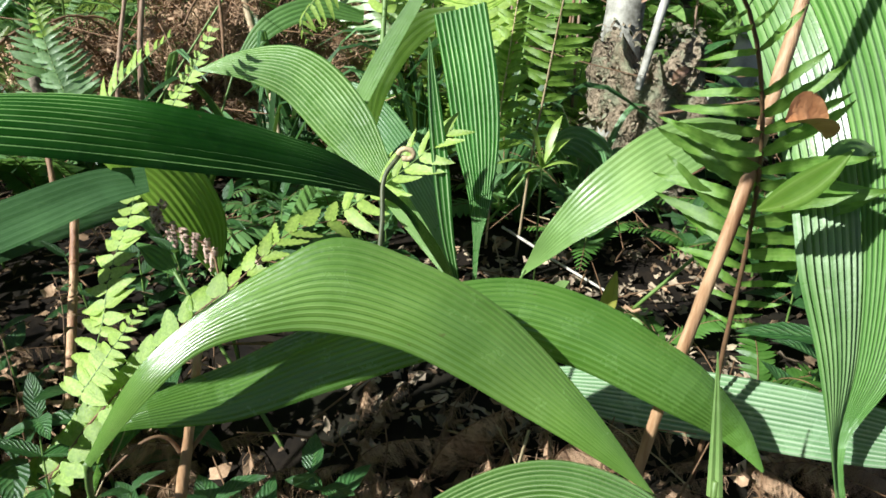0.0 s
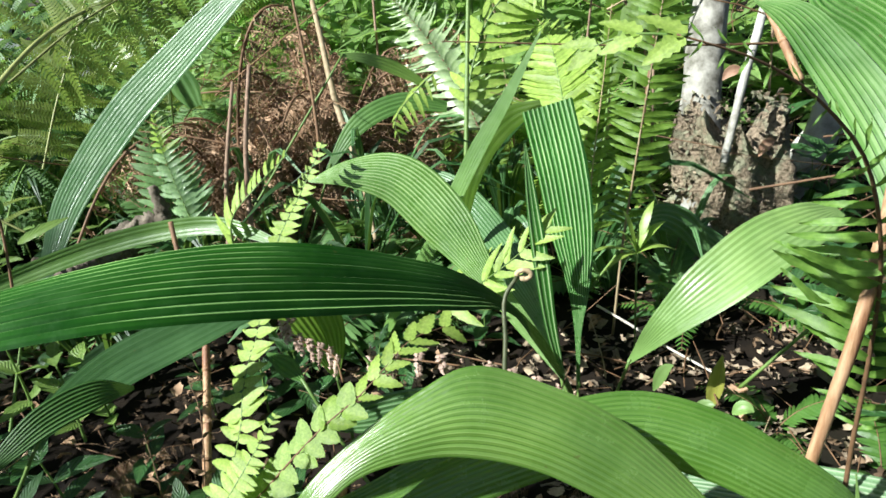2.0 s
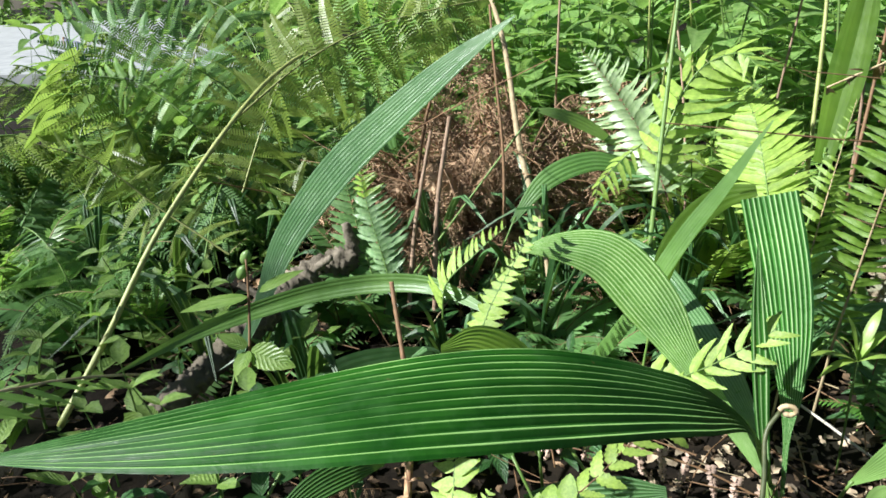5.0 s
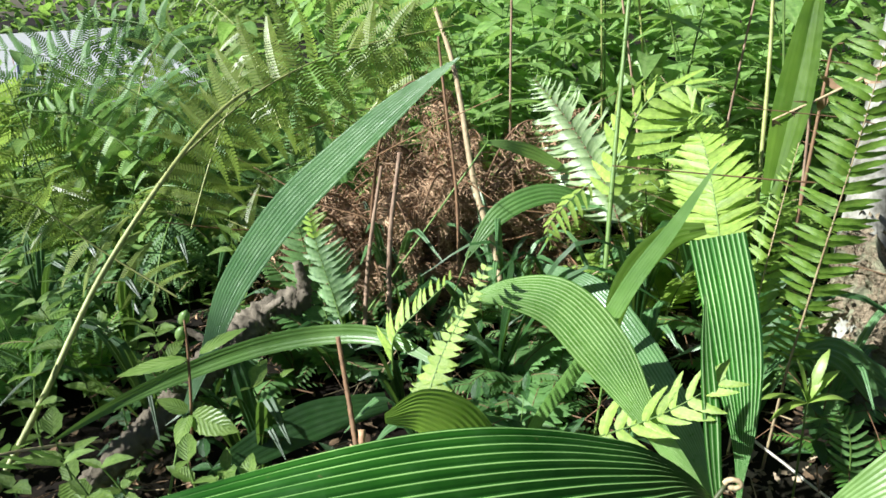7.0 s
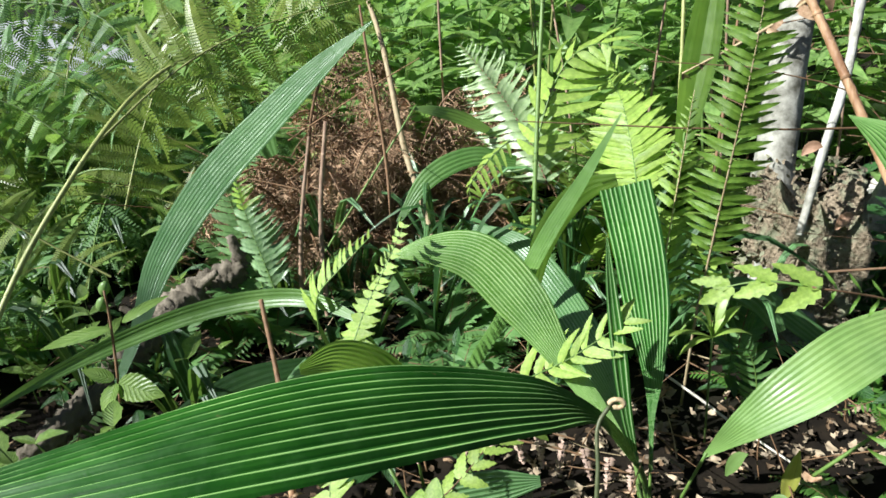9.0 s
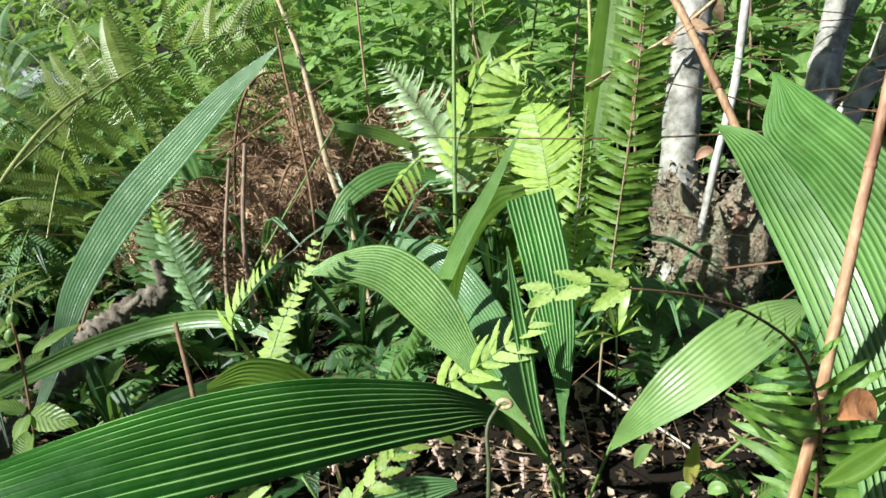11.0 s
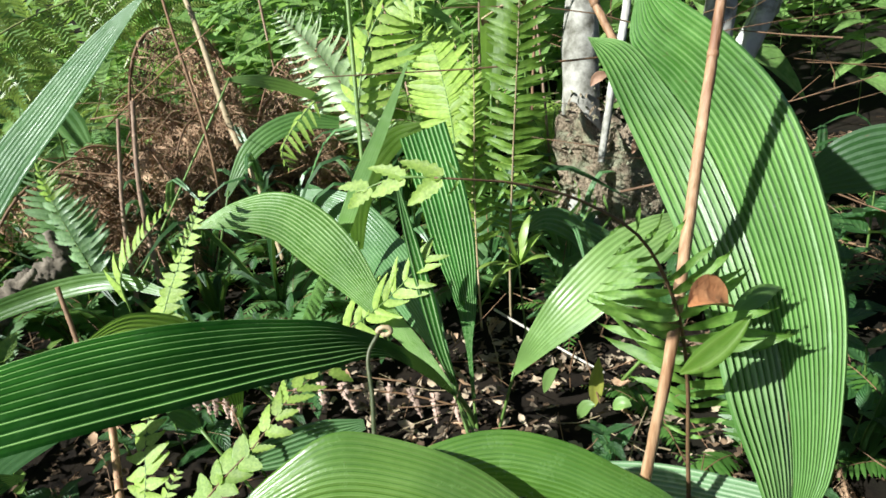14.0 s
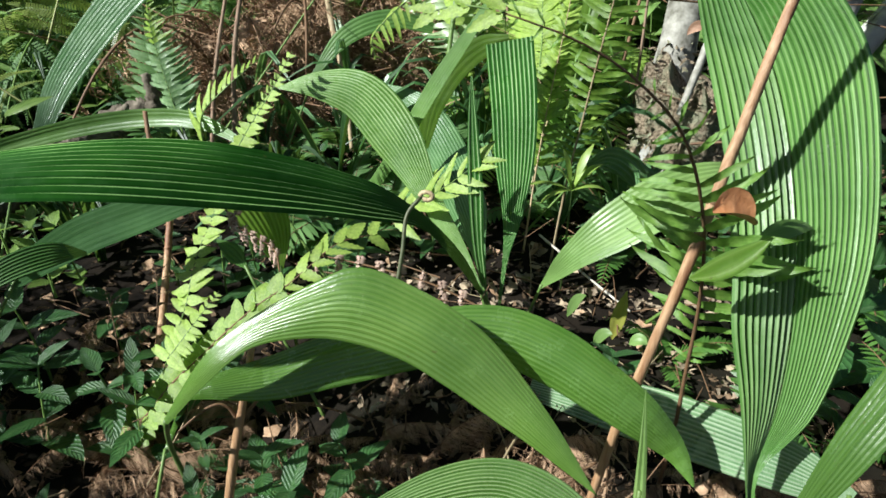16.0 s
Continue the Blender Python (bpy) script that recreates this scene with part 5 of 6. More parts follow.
DEAD_TALL = [with_material(frond_mesh(140 + i, 0.78, 22, 0.10, 0.98 - 0.08 * i, 0.22 + 0.12 * i, 0.42 + 0.12 * i, twice=True, curl=0.7, spread2=0.22, thin=0.26, mess=True), BROWNSTEM, RUST) for i in range(4)]
HERBS = [herb_kind(90 + i, HERB, 0.42, 6, 0.11, 0.26 + 0.08 * i) for i in range(4)]
HERBS_LIGHT = [herb_kind(100 + i, PALE, 0.4, 5, 0.11, 0.3 + 0.08 * i) for i in range(3)]
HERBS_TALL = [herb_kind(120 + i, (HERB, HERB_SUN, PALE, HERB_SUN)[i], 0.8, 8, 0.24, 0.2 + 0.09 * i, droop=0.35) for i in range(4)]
# these low herbs take the shade-darkened green
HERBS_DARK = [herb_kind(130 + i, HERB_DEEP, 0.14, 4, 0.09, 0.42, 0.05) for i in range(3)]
HERBS_LOW = [herb_kind(110 + i, HERB, 0.12, 3, 0.068, 0.48, 0.09) for i in range(3)]

rng = random.Random(4)
# rusty mass of dead fern behind the zigzag frond
for i in range(16):
    x, y = -0.62 + rng.uniform(-0.26, 0.32), 1.72 + rng.uniform(-0.16, 0.35)
    fern_clump(x, y, DEAD_FERN, 5, rng.uniform(0.8, 1.25), rng, "withered rust-brown fern with hanging curled fronds", "dead_fern", "dead ferns")
for i in range(11):
    x, y = -0.62 + rng.uniform(-0.24, 0.26), 1.66 + rng.uniform(-0.12, 0.25)
    fern_clump(x, y, DEAD_TALL, 4, rng.uniform(0.8, 1.1), rng, "tall withered rust-brown fern with hanging curled fronds", "dead_fern", "dead ferns", tilt=16)
# brown remains under the arching leaves
for x, y, z in [(-0.003, 0.571, -0.005), (-0.034, 0.521, -0.013), (-0.09, 0.607, 0.003), (0.049, 0.526, -0.009), (0.113, 0.474, 0.02), (-0.129, 0.608, -0.015)]:
    fern_clump(x, y, DEAD_SMALL, 4, rng.uniform(0.9, 1.2), rng, "small withered brown fern on the litter", "dead_fern", "dead ferns", tilt=35)
for x, y in ((-0.42, 0.62), (-0.5, 0.72), (-0.35, 0.55), (-0.55, 0.6), (-0.3, 0.66), (0.2, 0.44), (0.1, 0.42)):
    fern_clump(x, y, DEAD_SMALL, 5, rng.uniform(0.9, 1.4), rng, "small withered brown fern on the litter", "dead_fern", "dead ferns", tilt=30)

# tall olive bracken at the back
def bracken(points, size, pairs, material, label, start=0.1, facing=None, seed=0):
    b = (points[0][0], points[0][1], ground_height(points[0][0], points[0][1]))
    t = thing("bracken", b, label, "fern", "bracken")
    f = facing or tuple(unit(VIEWPOINT - np.array(points[1])))
    line = [np.array(p) - np.array(b) for p in points]
    put_frond(t, with_material(frond_mesh(seed, 0.45, pairs, size, twice=True, line=line, facing=f, start=start), YELLOWSTEM if material is PINNA_OLIVE else GREENSTEM, material), Matrix())


bracken([(-0.985, 1.255, 0.41), (-0.894, 1.404, 0.502), (-0.787, 1.512, 0.561), (-0.657, 1.614, 0.593), (-0.486, 1.689, 0.616)], 0.20, 15, PINNA_OLIVE, "olive bracken frond with long hanging side branches", seed=201)
bracken([(-1.127, 1.461, 0.187), (-1.089, 1.527, 0.327), (-1.045, 1.59, 0.453), (-1.007, 1.646, 0.566)], 0.17, 13, PINNA_OLIVE, "olive bracken frond with backlight put into its colour", seed=202)
bracken([(-1.264, 1.806, 0.304), (-1.394, 1.819, 0.419), (-1.599, 1.769, 0.561), (-1.821, 1.683, 0.626)], 0.18, 15, PINNA_BLUE, "dark green bracken frond before the pale clearing", seed=203)
bracken([(-1.266, 1.576, 0.284), (-1.383, 1.588, 0.388), (-1.485, 1.587, 0.45), (-1.615, 1.563, 0.472)], 0.15, 13, PINNA, "fresh green bracken frond", seed=204)
bracken([(-0.635, 1.896, 0.401), (-0.7, 1.952, 0.578), (-0.794, 1.977, 0.7), (-0.946, 1.966, 0.769)], 0.22, 14, PINNA_OLIVE, "olive bracken frond with long hanging side branches", seed=205)
bracken([(-1.039, 1.232, 0.114), (-1.196, 1.233, 0.216), (-1.302, 1.197, 0.331), (-1.397, 1.139, 0.385)], 0.13, 12, PINNA_OLIVE, "olive bracken frond low in the herbs", seed=206)
bracken([(-0.927, 1.641, -0.041), (-1.051, 1.659, 0.083), (-1.174, 1.655, 0.149), (-1.326, 1.626, 0.174)], 0.16, 12, PINNA_OLIVE, "olive bracken frond with backlight put into its colour", seed=207)
bracken([(-1.836, 1.728, 0.273), (-1.847, 1.863, 0.450), (-1.785, 1.998, 0.584), (-1.581, 2.115, 0.589), (-1.472, 2.177, 0.515)], 0.2, 15, PINNA_BLUE, "dark green bracken frond before the pale road", seed=211)
bracken([(-1.246, 1.877, 0.297), (-1.341, 1.996, 0.481), (-1.491, 2.080, 0.614), (-1.744, 2.108, 0.667), (-1.970, 2.114, 0.652)], 0.19, 15, PINNA_BLUE, "dark green bracken frond before the pale road", seed=212)
bracken([(-1.515, 1.795, 0.253), (-1.543, 1.927, 0.430), (-1.533, 2.051, 0.567), (-1.440, 2.182, 0.673)], 0.17, 14, PINNA_OLIVE, "olive bracken frond with backlight put into its colour", seed=213)
bracken([(-1.671, 1.743, 0.216), (-1.769, 1.847, 0.365), (-1.905, 1.926, 0.476), (-2.133, 1.961, 0.532)], 0.16, 13, PINNA_BLUE, "dark green bracken frond before the pale road", seed=214)
bracken([(-1.082, 1.931, 0.334), (-1.181, 2.042, 0.503), (-1.282, 2.131, 0.617), (-1.441, 2.203, 0.724)], 0.17, 14, PINNA_OLIVE, "olive bracken frond with backlight put into its colour", seed=215)
for i in range(15):
    x, y = rng.uniform(-3.0, -0.75), rng.uniform(1.75, 3.8)
    fern_clump(x, y, BRACKEN, 3, rng.uniform(0.8, 1.1), rng, "tall olive bracken with arching divided fronds", "bracken", "bracken")
for i in range(14):
    x, y = rng.uniform(-2.8, -0.95), rng.uniform(1.4, 3.2)
    fern_clump(x, y, BRACKEN_GREEN, 3, rng.uniform(0.5, 0.8), rng, "dull green bracken with divided fronds", "bracken", "bracken")
screen = random.Random(77)
for i in range(18):
    x, y = screen.uniform(-2.7, -1.15), screen.uniform(1.75, 2.8)
    fern_clump(x, y, BRACKEN_GREEN if i % 3 else BRACKEN, 4, screen.uniform(0.85, 1.1), screen, "tall green bracken before the pale road", "bracken", "bracken")
# sword ferns in the middle, sunlight put into their lighter green
for i in range(14):
    x, y = rng.uniform(-0.45, 0.35), rng.uniform(1.55, 2.6)
    fern_clump(x, y, SWORD_LIGHT, 6, rng.uniform(0.7, 1.1), rng, "light green sword fern with sunlight put into its colour")
for i in range(16):
    x, y = rng.uniform(0.0, 1.6), rng.uniform(1.5, 3.2)
    if math.hypot(x - 0.4, y - 1.5) > 0.22 and not (x > 0.6 and y < 2.4):
        fern_clump(x, y, SWORD, 7, rng.uniform(0.8, 1.2), rng, "green sword fern with upright fronds")
# herbs everywhere behind
for i in range(56):
    x, y = rng.uniform(-2.8, 1.8), rng.uniform(1.45, 3.2)
    if math.hypot(x - 0.4, y - 1.5) > 0.25:
        herb(x, y, HERBS if rng.random() < 0.7 else HERBS_LIGHT, rng.uniform(0.8, 1.5), rng, "leafy green herb on a thin upright stem")
for i in range(60):
    x, y = rng.uniform(-1.1, 1.9), rng.uniform(1.95, 3.1)
    herb(x, y, HERBS_TALL, rng.uniform(0.7, 1.15), rng, "tall leafy green herb behind the ferns", "tall herbs behind")
for i in range(18):
    x, y = rng.uniform(-2.8, -1.0), rng.uniform(2.2, 3.6)
    herb(x, y, HERBS_TALL, rng.uniform(0.6, 0.9), rng, "tall leafy green herb behind the ferns", "tall herbs behind")
for i in range(22):
    x, y = rng.uniform(-2.5, -0.95), rng.uniform(1.0, 2.1)
    herb(x, y, HERBS, rng.uniform(0.45, 0.85), rng, "leafy green herb on a thin upright stem")
for i in range(13):
    x, y = rng.uniform(-2.5, -1.0), rng.uniform(1.15, 2.2)
    fern_clump(x, y, BRACKEN_GREEN, 4, rng.uniform(0.45, 0.7), rng, "dull green bracken with divided fronds", "bracken", "bracken")
for i in range(9):
    x, y = rng.uniform(-2.3, -1.0), rng.uniform(1.1, 2.0)
    fern_clump(x, y, SWORD, 5, rng.uniform(0.5, 0.75), rng, "green sword fern with upright fronds")
for i in range(14):
    x, y = rng.uniform(-2.3, -1.05), rng.uniform(0.95, 1.6)
    fern_clump(x, y, BRACKEN_GREEN if i % 2 else DULL_FERN, 4, rng.uniform(0.5, 0.7) if i % 2 else 1.2, rng, "dull green bracken with divided fronds", "bracken", "bracken")
for i in range(34):
    x, y = rng.uniform(-2.0, -0.62), rng.uniform(0.75, 1.7)
    herb(x, y, HERBS_LOW, rng.uniform(0.6, 1.1), rng, "low toothed herb growing from the litter")
for x, y, z in [(-0.868, 0.692, 0.18), (-0.676, 0.699, 0.158), (-0.657, 0.579, 0.18), (-0.825, 0.587, 0.168), (-0.606, 0.684, 0.132), (-0.751, 0.615, 0.189), (-1.035, 0.806, 0.158), (-0.594, 0.731, 0.104)]:
    herb(x, y, HERBS_LOW, 1.05, rng, "small herb with broad toothed leaves", z=z - 0.12)
# unseen ferns added on the left to keep sun off the soil in front
for x, y in ((-1.2, 0.02), (-1.05, -0.12), (-1.35, 0.12), (-1.25, -0.2), (-1.1, 0.08), (-1.4, -0.05)):
    fern_clump(x, y, SWORD, 9, 1.6, screen, "green sword fern with upright fronds")
# small ferns about the palm's foot
for x, y, z in [(0.315, 0.818, -0.04), (0.252, 1.084, 0.046), (0.413, 0.72, 0.093)]:
    fern_clump(x, y, SMALL_FERN, 4, rng.uniform(0.5, 0.75), rng, "small green fern among the litter", "small_fern", "small ferns")
for i in range(5):
    x, y = rng.uniform(0.35, 0.75), rng.uniform(0.85, 1.35)
    fern_clump(x, y, SMALL_FERN, 4, rng.uniform(0.45, 0.75), rng, "small green fern among the litter", "small_fern", "small ferns")
for i in range(12):
    x, y = rng.uniform(-1.0, -0.5), rng.uniform(1.0, 1.5)
    fern_clump(x, y, DULL_FERN, 4, rng.uniform(0.7, 1.0), rng, "dull green fern in the shade", "small_fern", "small ferns")
fern([(-0.696, 1.257, 0.008), (-0.746, 1.304, 0.127), (-0.79, 1.351, 0.246), (-0.802, 1.375, 0.304)], (-0.70, 1.26, -0.08), "grey-green fern frond beside the log", pairs=22, size=0.08, shapes=P_DULL, material=PINNA_BLUE, stem_material=GREENSTEM, radius=0.0015, seed=21)

def grass_tuft(x, y, count, height, material, rng, label):
    b = (x, y, ground_height(x, y) - 0.005)
    t = thing("strap_tuft", b, label, "grass", "strap leaf tufts")
    for i in range(count):
        a = rng.uniform(0, 6.3); L = height * rng.uniform(0.6, 1.2); o = rng.uniform(0.2, 0.9)
        pts = [(0, 0, 0), (0.25 * o * L * math.cos(a), 0.25 * o * L * math.sin(a), 0.5 * L), (0.6 * o * L * math.cos(a), 0.6 * o * L * math.sin(a), 0.85 * L), (1.1 * o * L * math.cos(a), 1.1 * o * L * math.sin(a), 0.85 * L * (1.1 - 0.4 * o))]
        w = rng.uniform(0.014, 0.03)
        part("leaf", blade_mesh(pts, [w * 0.5, w, w * 0.8, 0.002], (0, 0, 0), 2, 0.15, n=12, face=(-math.cos(a) * 0.5, -math.sin(a) * 0.5, 1), seed=i), material, t)
    return t


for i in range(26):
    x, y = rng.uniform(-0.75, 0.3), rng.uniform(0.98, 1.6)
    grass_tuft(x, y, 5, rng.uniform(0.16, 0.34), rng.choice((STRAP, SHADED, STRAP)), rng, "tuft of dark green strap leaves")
for i in range(16):
    x, y = rng.uniform(-1.5, -0.7), rng.uniform(0.9, 1.7)
    grass_tuft(x, y, 5, rng.uniform(0.15, 0.3), STRAP, rng, "tuft of dark green strap leaves")
for i in range(16):
    x, y = rng.uniform(-0.5, 0.25), rng.uniform(1.05, 1.55)
    fern_clump(x, y, DULL_FERN, 4, rng.uniform(0.6, 1.0), rng, "dull green fern in the shade", "small_fern", "small ferns")

for i in range(13):
    x, y = rng.uniform(-1.35, -0.5), rng.uniform(0.55, 1.2)
    if x < -0.68:
        herb(x, y, HERBS_LOW, rng.uniform(1.0, 1.6), rng, "low herb with broad toothed leaves")
for i in range(16):
    x, y = rng.uniform(-0.85, -0.28), rng.uniform(0.4, 0.9)
    if i % 3 == 0:
        herb(x, y, HERBS_DARK, rng.uniform(0.6, 0.9), rng, "low herb with deep shade darkened into its green", "low dark herbs")
for i in range(16):
    x, y = rng.uniform(-0.22, 0.22), rng.uniform(0.38, 0.58)
    fern_clump(x, y, DEAD_SMALL, 4, rng.uniform(0.8, 1.3), rng, "small withered brown fern on the litter", "dead_fern", "dead ferns", tilt=35)
for i in range(24):
    x, y = rng.uniform(-0.75, 0.5), rng.uniform(0.36, 0.85)
    if y < 0.58 and -0.35 < x < 0.12:
        continue
    fern_clump(x, y, DEAD_SMALL, 4, rng.uniform(0.7, 1.3), rng, "small withered brown fern on the litter", "dead_fern", "dead ferns", tilt=35)
prng = random.Random(77)
for x, y in ((-0.5, 0.58), (-0.56, 0.66), (-0.42, 0.54), (-0.48, 0.68), (-0.62, 0.6), (-0.36, 0.6)):
    fern_clump(x, y, DEAD_SMALL, 4, prng.uniform(0.9, 1.3), prng, "small withered brown fern on the litter", "dead_fern", "dead ferns", tilt=35)
for x, y in ((-0.02, 0.42), (0.07, 0.45), (0.02, 0.36), (0.13, 0.38), (-0.24, 0.42)):
    fern_clump(x, y, DEAD_PALE, 4, prng.uniform(0.7, 1.1), prng, "small pale brown withered fern under the leaves", "dead_fern", "dead ferns", tilt=35)
for i in range(14):
    x, y = rng.uniform(0.5, 1.25), rng.uniform(0.5, 1.5)
    fern_clump(x, y, SMALL_FERN if i % 2 else DULL_FERN, 4, rng.uniform(0.6, 1.0), rng, "small dark green fern in the shade", "small_fern", "small ferns")
for i in range(14):
    x, y = rng.uniform(0.45, 1.3), rng.uniform(0.5, 1.5)
    grass_tuft(x, y, 4, rng.uniform(0.12, 0.28), STRAP, rng, "tuft of dark green strap leaves")
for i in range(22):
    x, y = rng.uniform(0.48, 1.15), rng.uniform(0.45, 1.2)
    herb(x, y, HERBS_DARK, rng.uniform(0.9, 1.5), rng, "low herb with deep shade darkened into its green", "low dark herbs")
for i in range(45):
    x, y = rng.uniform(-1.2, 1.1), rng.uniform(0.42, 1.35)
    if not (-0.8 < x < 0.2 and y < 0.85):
        herb(x, y, HERBS_DARK, rng.uniform(0.5, 0.95), rng, "low herb with deep shade darkened into its green", "low dark herbs")
for x, y in ((0.56, 1.42), (0.62, 1.5), (0.6, 1.36), (0.68, 1.45), (0.53, 1.5)):
    herb(x, y, HERBS_DARK, prng.uniform(1.2, 1.7), prng, "low herb with deep shade darkened into its green", "low dark herbs")
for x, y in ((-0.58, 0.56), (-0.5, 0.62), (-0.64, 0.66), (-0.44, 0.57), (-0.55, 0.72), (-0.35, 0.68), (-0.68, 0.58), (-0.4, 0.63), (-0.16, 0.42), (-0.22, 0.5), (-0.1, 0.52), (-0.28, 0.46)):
    herb(x, y, HERBS_DARK, prng.uniform(0.8, 1.2), prng, "low herb with deep shade darkened into its green", "low dark herbs")

# ---- more stalks ----
upright = random.Random(55)
for i in range(16):
    x, y = upright.uniform(-0.5, 1.1), upright.uniform(1.75, 2.7)
    g, lean, tall = ground_height(x, y), upright.uniform(-0.12, 0.12), upright.uniform(0.7, 1.1)
    stalk([(x, y, g), (x + 0.3 * lean, y, g + 0.45 * tall), (x + lean, y + 0.03, g + tall)], [0.0042, 0.0038, 0.003], upright.choice((GREENSTEM, YELLOWSTEM, GREENSTEM, DEADSTEM)), "thin upright stem among the herbs")
stalk([(-0.631, 1.252, 0.0), (-0.62, 1.313, 0.185), (-0.598, 1.389, 0.36)], [0.0058, 0.005, 0.004], DEADSTEM, "reddish brown dead fern stem")
stalk([(-0.571, 1.247, 0.0), (-0.569, 1.305, 0.215), (-0.553, 1.381, 0.392)], [0.0062, 0.0056, 0.005], DEADSTEM, "reddish brown dead fern stem")
stalk([(-0.465, 0.769, 0.117), (-0.491, 0.822, 0.181), (-0.514, 0.866, 0.247)], [0.0045, 0.004, 0.004], BROWNSTEM, "short red-brown dry stalk")
stalk([(-0.136, 1.405, 0.108), (-0.119, 1.517, 0.371), (-0.097, 1.643, 0.667)], [0.006, 0.0055, 0.005], GREENSTEM, "tall green stem rising through the ferns")
stalk([(-0.444, 1.387, 0.119), (-0.455, 1.454, 0.291), (-0.486, 1.53, 0.498), (-0.5, 1.569, 0.602)], [0.004, 0.004, 0.0035, 0.003], BROWNSTEM, "thin dark upright stem")
stalk([(0.18, 1.557, 0.145), (0.205, 1.702, 0.485), (0.211, 1.773, 0.656)], [0.0055, 0.005, 0.0045], YELLOWSTEM, "tall yellowish green stem")
stalk([(0.255, 1.535, 0.18), (0.291, 1.62, 0.365), (0.322, 1.694, 0.528)], [0.004, 0.004, 0.003], BROWNSTEM, "thin reddish dead fern stem")
TWIG = [(0.494, 1.543, 0.605), (0.363, 1.491, 0.522), (0.269, 1.46, 0.478), (0.163, 1.428, 0.435)]
twig = thing("dead_twig", TWIG[0], "dead pale twig with shrivelled brown leaves", "twig")
part("stem", tube_mesh(TWIG, [0.0036, 0.0031, 0.0026, 0.0018], TWIG[0], n=30, seg=8, rough=0.06), TANSTALK, twig)
for i in range(12):
    p = spline(TWIG, 11)[0][i] - np.array(TWIG[0])
    L = rng.uniform(0.03, 0.06)
    v, f, u = leaf_shape(L, L * 0.4, 5, rng.uniform(0.3, 0.8), 0.5)
    d = turn((rng.uniform(-1, 1), rng.uniform(-0.6, 0.2), rng.uniform(-1, 0.1)), (rng.uniform(-0.5, 0.5), -1, rng.uniform(-0.3, 0.6)))
    part("shrivelled_leaf", mesh_from("shrivelled_leaf", v @ d + p, f, u), RUST, twig)
stalk([(0.231, 1.093, 0.657), (0.265, 1.044, 0.58), (0.307, 0.982, 0.469), (0.341, 0.924, 0.37)], [0.006, 0.0065, 0.0065, 0.006], STRAW, "dry orange stalk hanging by the tree")
LOG = [(-0.763, 1.297, 0.101), (-0.844, 1.23, 0.07), (-0.888, 1.132, 0.047), (-0.925, 0.94, 0.008), (-0.952, 0.757, -0.015)]
fallen = thing("fallen_branch", LOG[0], "fallen grey branch with rough flaking bark and broken stubs", "branch")
part("limb", tube_mesh(LOG, [0.028, 0.036, 0.031, 0.024, 0.02], LOG[0], n=110, seg=28, rough=0.16), LOGBARK, fallen)
for k, (dx, dy, dz), r in ((0, (-0.012, 0.0, 0.075), 0.014), (1, (0.05, -0.02, 0.06), 0.011), (2, (-0.05, -0.01, 0.05), 0.009)):
    o = np.array(LOG[k]) - np.array(LOG[0])
    part("broken_stub", tube_mesh([tuple(o), tuple(o + 0.5 * np.array((dx, dy, dz))), tuple(o + np.array((dx * 1.3, dy, dz)))], [r * 1.3, r, r * 0.6], n=16, seg=10, rough=0.15), LOGBARK, fallen)

# ---- litter ----
def litter(n, area, material, name, label, rng, size=(0.012, 0.035)):
    h = Heap()
    for i in range(n):
        x, y = rng.uniform(area[0], area[1]), rng.uniform(area[2], area[3])
        if x < -0.2 and y < 0.75 and rng.random() < 0.3:
            continue
        L = rng.uniform(*size)
        v, f, u = leaf_shape(L, L * rng.uniform(0.15, 0.75), 4, rng.uniform(-0.5, 0.6), rng.uniform(-0.4, 0.9), rng.uniform(0, 0.4))
        v = v + np.array([[rng.uniform(-0.1, 0.1) * L for _ in range(3)] for _ in v])
        R = turn((rng.uniform(-1, 1), rng.uniform(-1, 1), rng.uniform(-0.2, 0.2)), (rng.uniform(-0.6, 0.6), rng.uniform(-0.6, 0.6), 1))
        h.add(v @ R + np.array((x, y, ground_height(x, y) + rng.uniform(0.002, 0.02))), f, u)
    return tagged(part(name, h.mesh(name), material), label, "leaf litter", kind="stuff")


litter(5200, (-1.2, 1.2, 0.25, 1.9), LITTER, "leaf_litter", "brown dead leaves on the ground", rng, (0.008, 0.024))
litter(700, (-1.2, 1.2, 0.25, 1.9), RUST, "dark_litter", "rusty dead leaf scraps on the ground", rng)


def twigs(n, area, material, name, label, rng, length=(0.05, 0.2), r=0.0013, height=0.06):
    h = Heap()
    for i in range(n):
        x, y = rng.uniform(area[0], area[1]), rng.uniform(area[2], area[3])
        z = ground_height(x, y) + rng.uniform(0, height)
        L, a, e = rng.uniform(*length), rng.uniform(0, 6.3), rng.uniform(-0.2, 0.5)
        d = np.array((math.cos(a), math.sin(a), e)); k = np.array([rng.uniform(-0.3, 0.3) for _ in range(3)])
        h.add(*strip([np.array((x, y, z)) + d * L * s + k * L * s * s for s in (0, .3, .6, 1)], r * rng.uniform(0.6, 1.6), 4))
    return tagged(part(name, h.mesh(name), material), label, "twigs", kind="stuff")


SCRAP = rough_material("pale_dead_leaf", (0.17, 0.125, 0.08), (0.38, 0.30, 0.20), 50, rough=0.75, bump_amount=0.4, loose=True)
litter(620, (-0.2, 0.5, 0.6, 1.1), SCRAP, "pale_litter", "pale tan dead leaf scraps under the palm", rng, (0.006, 0.028))
twigs(480, (-1.2, 1.3, 0.25, 1.9), BROWNSTEM, "fallen_twigs", "thin brown twigs among the litter", rng)
